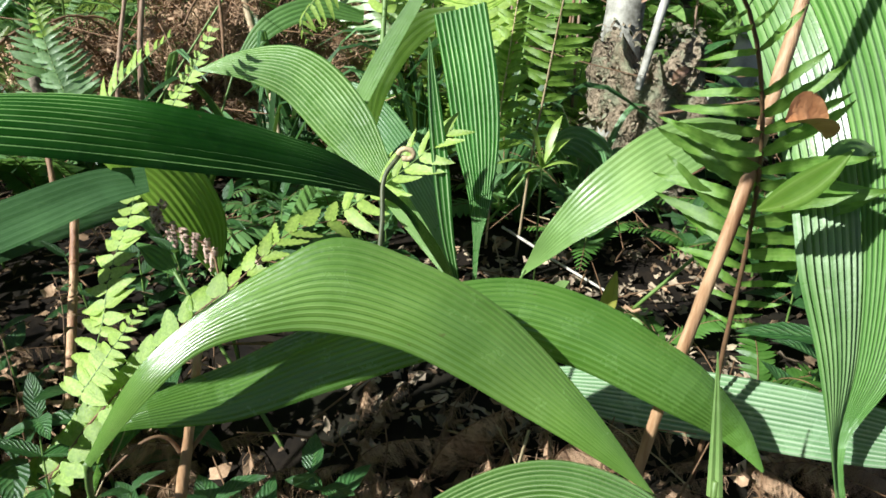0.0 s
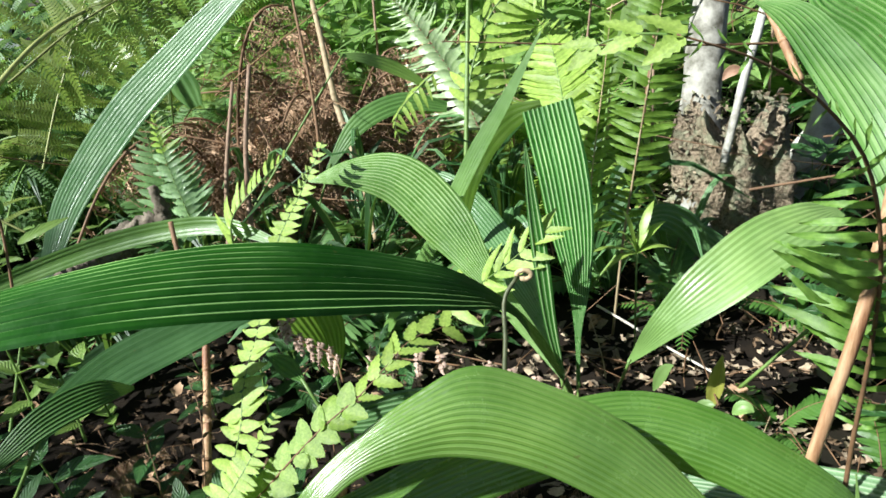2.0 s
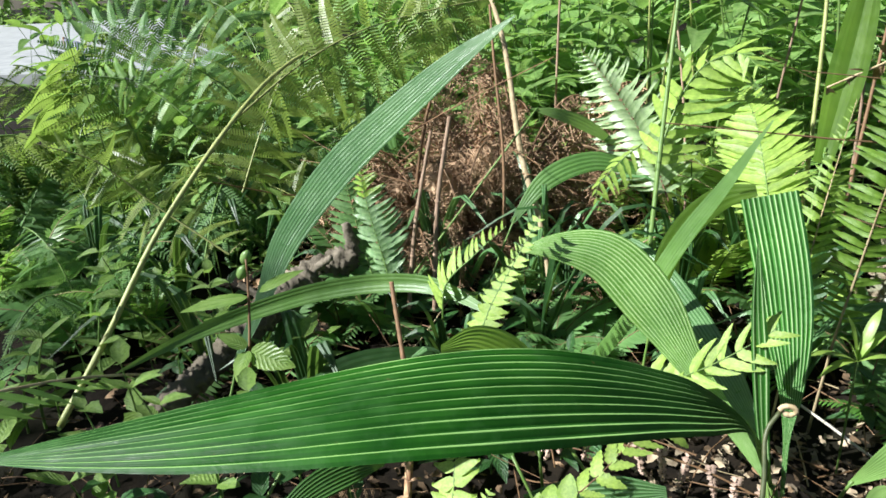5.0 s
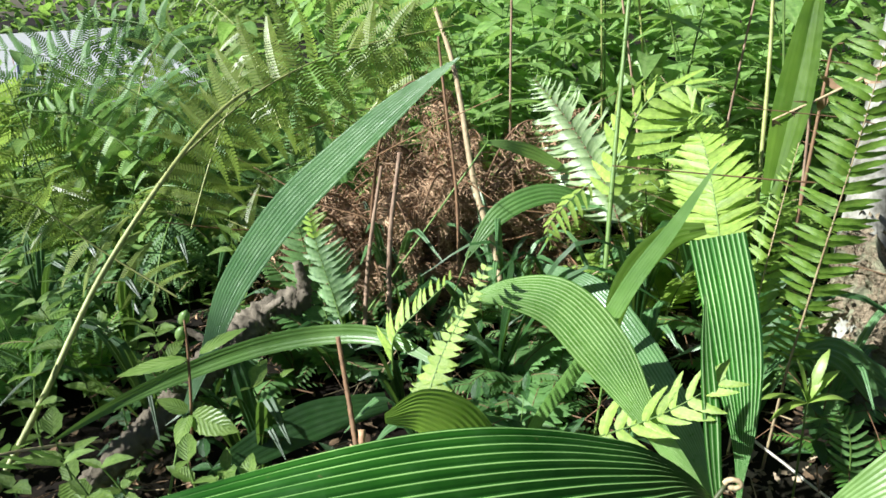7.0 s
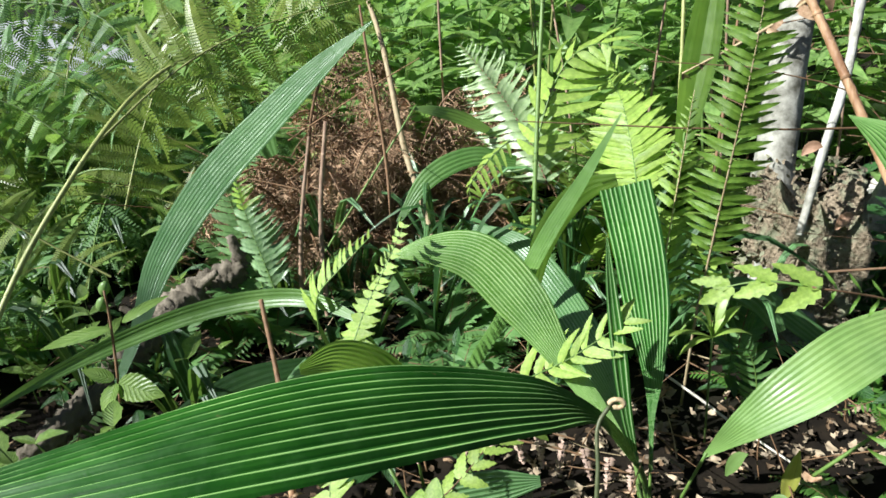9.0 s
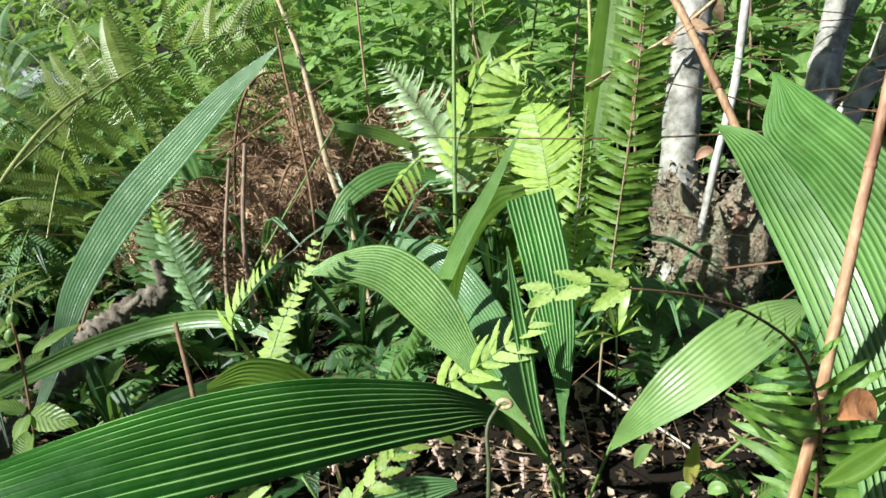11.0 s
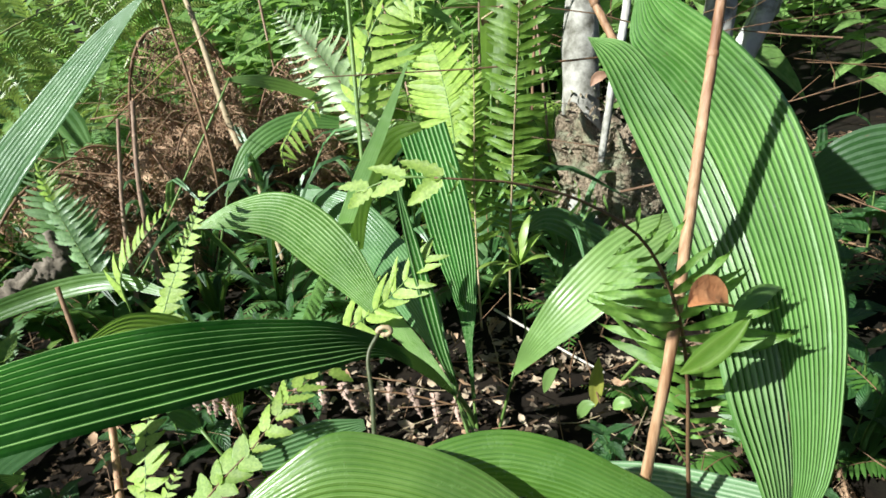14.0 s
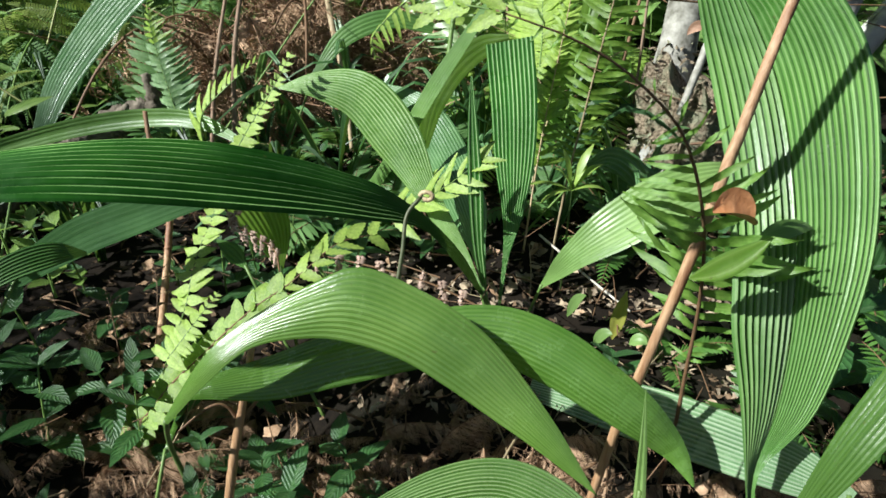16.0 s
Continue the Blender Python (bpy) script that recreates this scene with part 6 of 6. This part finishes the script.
twigs(80, (-1.0, 1.2, 0.3, 1.9), TANSTALK, "dry_twigs", "pale dry twigs among the litter", rng)
twigs(70, (-1.1, -0.3, 1.5, 2.1), BROWNSTEM, "dead_stems", "tangle of dead brown stems", rng, (0.15, 0.5), 0.0018, 0.4)
twigs(150, (0.3, 1.7, 1.0, 2.6), BROWNSTEM, "bare_twigs", "tangle of bare brown twigs", rng, (0.15, 0.5), 0.0018, 0.6)

# ---- distance ----
def foliage_bank(n, area, height, size, material, name, label, rng):
    h = Heap()
    for i in range(n):
        x, y = rng.uniform(area[0], area[1]), rng.uniform(area[2], area[3])
        if noise.noise((x * 1.1, y * 1.1, 5.0)) < -0.12:
            continue
        z = ground_height(x, y) + height * rng.random() ** 1.3 * (0.5 + 0.5 * abs(noise.noise((x * 0.8, y * 0.8, 1.0))) * 2)
        if y < 6 and x < -0.45 * y and z > 0.3:
            continue
        if 4.0 < y < 16.5 and x < (-3.3 - 0.78 * (y - 5.2) if y < 16 else -12):
            continue
        L = rng.uniform(*size)
        v, f, u = leaf_shape(L, L * rng.uniform(0.3, 0.5), 3, rng.uniform(0.0, 0.4), 0.3)
        R = turn((rng.uniform(-1, 1), rng.uniform(-1, 1), rng.uniform(-0.6, 0.5)), (rng.uniform(-0.7, 0.7), rng.uniform(-0.7, 0.7), 1))
        h.add(v @ R + np.array((x, y, z)), f, u)
    return tagged(part(name, h.mesh(name), material), label, "undergrowth", kind="stuff")


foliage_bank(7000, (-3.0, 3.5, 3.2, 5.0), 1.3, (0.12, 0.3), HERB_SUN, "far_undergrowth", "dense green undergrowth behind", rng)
foliage_bank(7000, (-1.2, 9.0, 5.5, 12.0), 3.5, (0.12, 0.3), HERB, "far_woods", "dense green woods in the distance", rng)
foliage_bank(4200, (-8.6, 2.0, 10.5, 14.5), 3.5, (0.2, 0.4), HERB, "far_woods", "dense green woods in the distance", rng)
foliage_bank(2600, (-9.5, -2.4, 6.6, 11.0), 0.9, (0.1, 0.25), HERB, "far_undergrowth", "low green growth beside the road", random.Random(91))
foliage_bank(5000, (-34.0, -3.0, 16.5, 20.0), 5.0, (0.3, 0.6), HERB, "far_woods", "dense green woods in the distance", rng)


# ---- small things ----
def stump():
    """A ragged rotten stump beside the trunk."""
    c = (0.375, 1.34)
    rows, seg = 40, 80
    verts = []
    for i in range(rows + 1):
        k = i / rows
        for j in range(seg):
            a = 2 * math.pi * j / seg
            n = noise.noise((math.cos(a) * 1.6, math.sin(a) * 1.6, k * 2.5)) + 0.7 * noise.noise((math.cos(a) * 5, math.sin(a) * 5, k * 7)) + 0.35 * noise.noise((math.cos(a) * 14, math.sin(a) * 14, k * 18))
            top = 0.35 + 0.12 * noise.noise((math.cos(a) * 2, math.sin(a) * 2, 9.0))
            r = (0.125 - 0.035 * k) * (1 + 0.34 * n + 0.12 * noise.noise((math.cos(a) * 30, math.sin(a) * 30, k * 40))) * (1 if i < rows else 0.35)
            verts.append((r * math.cos(a), r * 0.7 * math.sin(a), -0.06 + top * min(1, k * 1.1) * (1 if i < rows else 0.85)))
    faces = [(i * seg + j, i * seg + (j + 1) % seg, (i + 1) * seg + (j + 1) % seg, (i + 1) * seg + j) for i in range(rows) for j in range(seg)]
    faces.append(tuple(rows * seg + j for j in range(seg)))
    b = (c[0] + 0.02, c[1] + 0.02, ground_height(c[0], c[1]))
    return tagged(part("stump", mesh_from("stump", verts, faces), STUMP, m=Matrix.Translation(b)), "ragged rotten stump with moss beside the tree", "stump")


stump()
rubble = Heap()
c = (0.375, 1.34)
for i in range(1100):
    a, k = rng.uniform(0, 6.3), rng.random()
    r = (0.13 - 0.04 * k) * rng.uniform(0.85, 1.12)
    L = rng.uniform(0.006, 0.02)
    v, f, u = leaf_shape(L, L * rng.uniform(0.2, 0.6), 4, rng.uniform(-0.4, 0.5), rng.uniform(0, 0.4))
    R = turn((rng.uniform(-1, 1), rng.uniform(-1, 1), rng.uniform(-0.8, 0.6)), (math.cos(a), math.sin(a), rng.uniform(0, 1)))
    rubble.add(v @ R + np.array((c[0] + 0.02 + r * math.cos(a), c[1] + 0.02 + 0.7 * r * math.sin(a), -0.1 + 0.37 * k)), f, u)
tagged(part("bark_scraps", rubble.mesh("bark_scraps"), STUMP), "flakes of bark and dead leaves on the stump", "leaf litter", kind="stuff")


def one_leaf(points, width, material, name, label, category="leaf", cup=0.3, pleats=1, parent=None, n=12, face=None):
    widths = [width * k for k in ((0.12, 0.8, 1.0, 0.72, 0.04) if len(points) == 5 else (0.2, 1.0, 0.1))]
    b = points[0]
    ob = part(name, blade_mesh(points, widths, b, pleats, 0.1, n=n, cup=cup, face=face, smooth=True), material, parent, m=Matrix.Translation(b))
    return tagged(ob, label, category) if parent is None else ob


def between(a, b, sag):
    return [tuple(a[k] + (b[k] - a[k]) * s + (4 * sag * s * (1 - s) if k == 2 else 0) for k in range(3)) for s in (0.0, 0.25, 0.5, 0.75, 1.0)]


SCRAP_LEAF = rough_material("pale_brown_leaf", (0.24, 0.13, 0.075), (0.40, 0.24, 0.15), 60, rough=0.7, bump_amount=0.4)
FADED = leaf_material("fading_leaf", (0.38, 0.40, 0.07), (0.5, 0.5, 0.12), rib=(0.5, 0.5, 0.2), rib_amount=0.3, through_light=0.4)
DRY = rough_material("dry_leaf", (0.36, 0.15, 0.055), (0.54, 0.27, 0.12), 60, rough=0.55, bump_amount=0.5)
d = [(0.243, 0.458, 0.34), (0.283, 0.478, 0.322)]
one_leaf(between(d[0], d[1], 0.006), 0.03, DRY, "dry_leaf", "curled orange-brown dry leaf caught on the fern", cup=1.0, pleats=4, face=(-0.2, -0.5, 0.85), n=20)
r = [(0.2358, 0.4557, 0.2774), (0.2981, 0.4666, 0.3185)]
one_leaf(between(r[0], r[1], -0.006), 0.021, YELLOW, "round_leaf", "smooth green leaf beside the fern stem", cup=0.2, pleats=2, face=(-0.1, -0.75, 0.5), n=20)
r = [(0.296, 0.502, 0.294), (0.352, 0.53, 0.298)]
one_leaf(between(r[0], r[1], 0.006), 0.018, PALE, "round_leaf", "pale mint-green leaf beside the fern stem", cup=0.2)

one_leaf(between((0.231, 0.833, -0.07), (0.2416, 0.8282, 0.025), 0.0), 0.022, FADED, "fading_leaf", "small yellow-green fading leaf standing in the litter", cup=0.4, pleats=2, face=(-0.2, -0.8, 0.4))
for a, b in (((0.2, 0.80, -0.06), (0.225, 0.79, -0.03)), ((0.255, 0.81, -0.06), (0.28, 0.80, -0.05)), ((0.16, 0.87, -0.06), (0.185, 0.86, -0.01))):
    one_leaf(between(a, b, 0.008), 0.02, PALE, "fallen_leaf", "small pale green fallen leaf on the litter", cup=0.5, pleats=2, face=(-0.2, -0.5, 0.8))

for a, b in (((0.3332, 1.2350, 0.3188), (0.3652, 1.2350, 0.3321)), ((0.4042, 1.2350, 0.1791), (0.4313, 1.2350, 0.2062))):
    one_leaf(between(a, b, 0.008), 0.019, SCRAP_LEAF, "dry_leaf", "curled pale brown dry leaf lying on the stump", cup=0.5, pleats=3, face=(-0.3, -0.8, 0.4), n=16)

# young fern with a curled top
FID = [(-0.028, 0.597, 0.267), (-0.041, 0.582, 0.25), (-0.042, 0.56, 0.216), (-0.046, 0.534, 0.173)]
fiddle = thing("fiddlehead", FID[-1], "young fern shoot with a pale curled tip", "fern")
part("stem", tube_mesh(FID, [0.0022, 0.0022, 0.0024, 0.0026], FID[-1], n=20, seg=8), OLIVESTEM, fiddle)
top = np.array(FID[0]) - np.array(FID[-1])
curl = [(top[0] + 0.008 * (1 - a / 14) * math.cos(3.1 - a) + 0.007, top[1], top[2] + 0.006 * (1 - a / 14) * math.sin(3.1 - a) + 0.001) for a in [0.75 * i for i in range(9)]]
part("curl", tube_mesh(curl, [0.0026] * 8 + [0.0016], n=30, seg=8, rough=0.08), TANSTALK, fiddle, "pale brown curled tip")

# herb with seed pods
sd = [(-0.704, 0.752, 0.143), (-0.702, 0.768, 0.208), (-0.702, 0.783, 0.272), (-0.701, 0.786, 0.306)]
pod_herb = thing("pod_herb", sd[0], "slender herb with pale seed pods and pointed leaves", "herb")
part("stem", tube_mesh(sd, [0.0022, 0.002, 0.0018, 0.0015], sd[0], n=14, seg=6), BROWNSTEM, pod_herb)
for p in [(-0.707, 0.795, 0.305), (-0.711, 0.786, 0.285)]:
    verts, faces = [], []
    for i in range(7):
        k = i / 6
        for j in range(10):
            a = 2 * math.pi * j / 10
            rr = 0.0075 * math.sin(math.pi * (0.06 + 0.88 * k)) ** 0.7 * (1 + 0.1 * math.cos(2 * a))
            verts.append((rr * math.cos(a), rr * math.sin(a), 0.024 * (k - 0.5)))
    faces = [(i * 10 + j, i * 10 + (j + 1) % 10, (i + 1) * 10 + (j + 1) % 10, (i + 1) * 10 + j) for i in range(6) for j in range(10)] + [tuple(range(10))[::-1], tuple(60 + j for j in range(10))]
    part("seed_pod", mesh_from("seed_pod", verts, faces), PALE, pod_herb, m=Matrix.Translation(np.array(p) - np.array(sd[0])) @ Matrix.Rotation(0.5, 4, "Y"))
for p, e, width, sag in (((0.001, 0.023, 0.108), (-0.093, -0.01, 0.08), 0.024, 0.020), ((0.019, 0.03, 0.115), (0.075, 0.071, 0.128), 0.022, 0.016), ((0.011, -0.004, 0.036), (0.084, -0.024, 0.024), 0.046, 0.008), ((0.007, -0.005, 0.036), (0.005, -0.047, 0.014), 0.042, 0.000), ((0.005, -0.003, 0.042), (-0.035, -0.016, 0.059), 0.024, 0.008)):
    way = np.array(e) - np.array(p)
    size = float(np.linalg.norm(way))
    v, f, u = leaf_shape(1.0, min(0.62, 0.85 * width / size), 14, 0.15, 0.2, 0.04)
    part("leaf", mesh_from("leaf", v * size @ turn(way + np.array((0, 0, sag)), (-0.2, -0.7, 0.7)) + np.array(p), f, u), HERB, pod_herb)

# bright seedling at the foot of the fern
sl = [(0.149, 0.970, 0.119), (0.130, 0.982, 0.185), (0.179, 1.005, 0.189), (0.198, 1.007, 0.154), (0.071, 0.949, 0.130), (0.096, 0.951, 0.095), (0.212, 0.991, 0.111), (0.118, 0.968, 0.157), (0.171, 0.990, 0.156)]
seedling = thing("seedling", (sl[0][0], sl[0][1], -0.08), "bright seedling with narrow upright leaves in the sun", "seedling")
o = np.array((sl[0][0], sl[0][1], -0.08))
part("stem", tube_mesh([(0, 0, 0), tuple(np.array(sl[0]) - o)], 0.0016, n=4, seg=6), GREENSTEM, seedling)
for e in sl[1:]:
    one_leaf(between(np.array(sl[0]) - o, np.array(e) - o, 0.01), 0.015, PINNA_LIGHT, "leaf", "", cup=0.3, parent=seedling)

# withered brown spikes along a dead rachis
spike_line = [(-0.255, 0.866, 0.017), (-0.15, 0.864, 0.002), (-0.063, 0.86, -0.016), (0.022, 0.849, -0.046)]
spikes = thing("withered_frond", spike_line[0], "withered brown frond with small curled hanging leaflets", "fern")
part("rachis", tube_mesh(spike_line, 0.0016, spike_line[0], n=16, seg=6), BROWNSTEM, spikes)
pts, _ = spline(spike_line, 8)
srng = random.Random(8)
HUSK = rough_material("pale_husk", (0.30, 0.20, 0.15), (0.52, 0.385, 0.31), 80, rough=0.8, bump_amount=0.3)
SPIKES = []
for q in range(3):
    h = Heap()
    for i in range(14):
        for sg in (-1, 1):
            k = i / 13
            v, f, u = leaf_shape(0.0095 * (1 - 0.5 * k), 0.006, 3, 0.6, 0.5)
            h.add(v @ turn((sg, srng.uniform(-0.6, 0.6), -0.3), (0, -1, 0.3)) + np.array((0, srng.uniform(-0.002, 0.002), -0.056 * k + 0.014)), f, u)
    SPIKES.append(h.mesh("leaflet"))
    SPIKES[-1].materials.append(HUSK)
for p in pts:
    tagged(part("curled_leaflet", srng.choice(SPIKES), None, spikes, m=Matrix.Translation(np.array(p) - np.array(spike_line[0])) @ Matrix.Rotation(srng.uniform(-0.3, 0.3), 4, "Y")), kind="stuff")

CURL = [(-0.2508, 0.7, 0.0828), (-0.2616, 0.7146, 0.1121), (-0.2886, 0.7124, 0.1311), (-0.3116, 0.7095, 0.1486), (-0.3165, 0.7095, 0.1598), (-0.3062, 0.7079, 0.1674)]
curled = thing("withered_frond", CURL[0], "withered brown frond curled over at its tip", "fern")
part("rachis", tube_mesh(CURL, 0.0013, CURL[0], n=20, seg=6), BROWNSTEM, curled)
for p in spline(CURL, 9)[0][2:]:
    tagged(part("curled_leaflet", srng.choice(SPIKES), None, curled, m=Matrix.Translation(np.array(p) - np.array(CURL[0])) @ Matrix.Rotation(srng.uniform(-0.6, 0.6), 4, "Y") @ Matrix.Diagonal((0.7, 0.7, 0.55, 1))), kind="stuff")

# withered fronds beside the dry stalk
fern([(-0.4656, 0.6200, -0.1591), (-0.4509, 0.6400, -0.0963), (-0.4439, 0.6600, -0.0439), (-0.4482, 0.6900, 0.0006), (-0.4652, 0.7300, 0.0320), (-0.4943, 0.7700, 0.0456)], (-0.466, 0.62, -0.27), "withered brown fern frond with drooping narrow leaflets", pairs=13, size=0.056, shapes=P_DEAD, material=RUST, stem_material=BROWNSTEM, radius=0.0012, seed=61, face=(0.1, -0.8, 0.5), angle=86, droop=0.25, jitter=14, missing=0.1, profile=lambda s: (0.8 + 0.2 * min(1, s * 4)) * (1.0 - 0.75 * s))
fern([(-0.4953, 0.6200, -0.1785), (-0.4981, 0.6400, -0.0971), (-0.5118, 0.6700, -0.0357), (-0.5486, 0.7200, 0.0126)], (-0.5, 0.62, -0.27), "withered brown fern frond with drooping narrow leaflets", pairs=12, size=0.045, shapes=P_DEAD, material=RUST, stem_material=BROWNSTEM, radius=0.0012, seed=62, face=(0.2, -0.8, 0.5), angle=80, droop=0.5, jitter=18, missing=0.15)

# sunlit leaflets hanging behind the palm
fern([(-0.163, 1.248, 0.368), (-0.197, 1.232, 0.342), (-0.237, 1.208, 0.297), (-0.228, 1.193, 0.256)], (-0.2, 1.2, -0.08), "light green fern tip hanging in the sun", pairs=10, size=0.05, shapes=P_THIN, material=PINNA_LIGHT, stem_material=GREENSTEM, radius=0.0012, seed=31, droop=0.6, face=SUNNY)
# ---- the clearing far off ----
def clearing():
    rows = [(-25.0, 3.6), (-3.3, 5.2), (-4.7, 7.0), (-8.0, 10.4), (-12.0, 16.4), (-34.0, 16.2)]
    verts = [(x, y, 0.06) for x, y in rows] + [(x, y, -0.3) for x, y in rows]
    n = len(rows)
    faces = [tuple(range(n))] + [(k, k + n, (k + 1) % n + n, (k + 1) % n) for k in range(n)]
    return tagged(part("road", mesh_from("road", verts, faces, smooth=False), CONCRETE), "pale grey concrete road beyond the ferns", "road", kind="structure")


clearing()


def tarpaulin():
    """A dark blue sheet hung over a low rail beside the road."""
    a, b, c, d = [np.array(p) for p in [(-5.248, 5.366, 0.342), (-5.019, 5.398, 0.262), (-4.979, 5.305, 0.016), (-5.115, 5.258, -0.004)]]
    verts, n = [], 12
    for i in range(n + 1):
        for j in range(n + 1):
            u, v = i / n, j / n
            p = (a * (1 - u) + b * u) * (1 - v) + (d * (1 - u) + c * u) * v
            verts.append(p + np.array((0, -0.05 * v * math.sin(u * 14) - 0.06 * v, 0)))
    foot = (float(d[0]), float(d[1]), ground_height(d[0], d[1]))
    t = thing("tarpaulin", foot, "dark blue tarpaulin hung over a rail by the road", "tarpaulin")
    faces = [(i * (n + 1) + j, i * (n + 1) + j + 1, (i + 1) * (n + 1) + j + 1, (i + 1) * (n + 1) + j) for i in range(n) for j in range(n)]
    part("sheet", mesh_from("sheet", np.array(verts) - np.array(foot), faces), TARP, t)
    for p in (a, b):
        q = p - np.array(foot)
        part("post", tube_mesh([tuple(q), (q[0], q[1], -0.05)], 0.012, n=4, seg=8), BROWNSTEM, t)


tarpaulin()


# ---- unseen trees, added so that their crowns dapple the light ----
def crown_mesh(seed, centre, spread, clumps, leaves, size=(0.10, 0.17)):
    r = random.Random(seed)
    h = Heap()
    for i in range(clumps):
        c = np.array([centre[k] + r.gauss(0, 0.5) * spread[k] for k in range(3)])
        for j in range(leaves):
            L = r.uniform(*size)
            v, f, u = leaf_shape(L, L * r.uniform(0.35, 0.5), 3, r.uniform(0, 0.3), 0.2)
            d = turn((r.uniform(-1, 1), r.uniform(-1, 1), r.uniform(-0.5, 0.3)), (r.uniform(-0.5, 0.5), r.uniform(-0.5, 0.5), 1))
            h.add(v @ d + c + np.array([r.gauss(0, 0.16) for _ in range(3)]), f, u)
    return h.mesh("crown")


def shade_tree(base, top, spread, clumps, seed, label):
    t = thing("tree", base, label, "tree", "shade trees")
    rel = [top[k] - base[k] for k in range(3)]
    part("trunk", tube_mesh([(0, 0, 0), (rel[0] * 0.2 + 0.05, rel[1] * 0.2, rel[2] * 0.4), (rel[0] * 0.6, rel[1] * 0.6, rel[2] * 0.75), tuple(rel)], [0.11, 0.085, 0.06, 0.02], n=20, seg=12, rough=0.04), BARK, t)
    r = random.Random(seed)
    for i in range(7):
        a, k = i * 0.9, 0.55 + 0.06 * i
        p = (rel[0] * k * 0.8, rel[1] * k * 0.8, rel[2] * k)
        q = (p[0] + spread[0] * 0.6 * math.cos(a), p[1] + spread[1] * 0.6 * math.sin(a), p[2] + 0.5 + 0.2 * r.random())
        part("limb", tube_mesh([p, ((p[0] + q[0]) / 2, (p[1] + q[1]) / 2, (p[2] + q[2]) / 2 + 0.12), q], [0.03, 0.02, 0.008], n=8, seg=7), BARK, t)
    tagged(part("crown", crown_mesh(seed, rel, spread, clumps, 16), HERB, t), kind="stuff")


shade_tree((-6.2, -1.9, -0.1), (-5.35, -1.45, 4.2), (0.4, 0.3, 0.4), 7, 301, "unseen slender tree with an open crown, added to dapple light")
shade_tree((-6.0, -3.7, -0.1), (-4.5, -2.9, 4.7), (0.5, 0.4, 0.5), 5, 302, "unseen slender tree with a thin crown, added to dapple light")
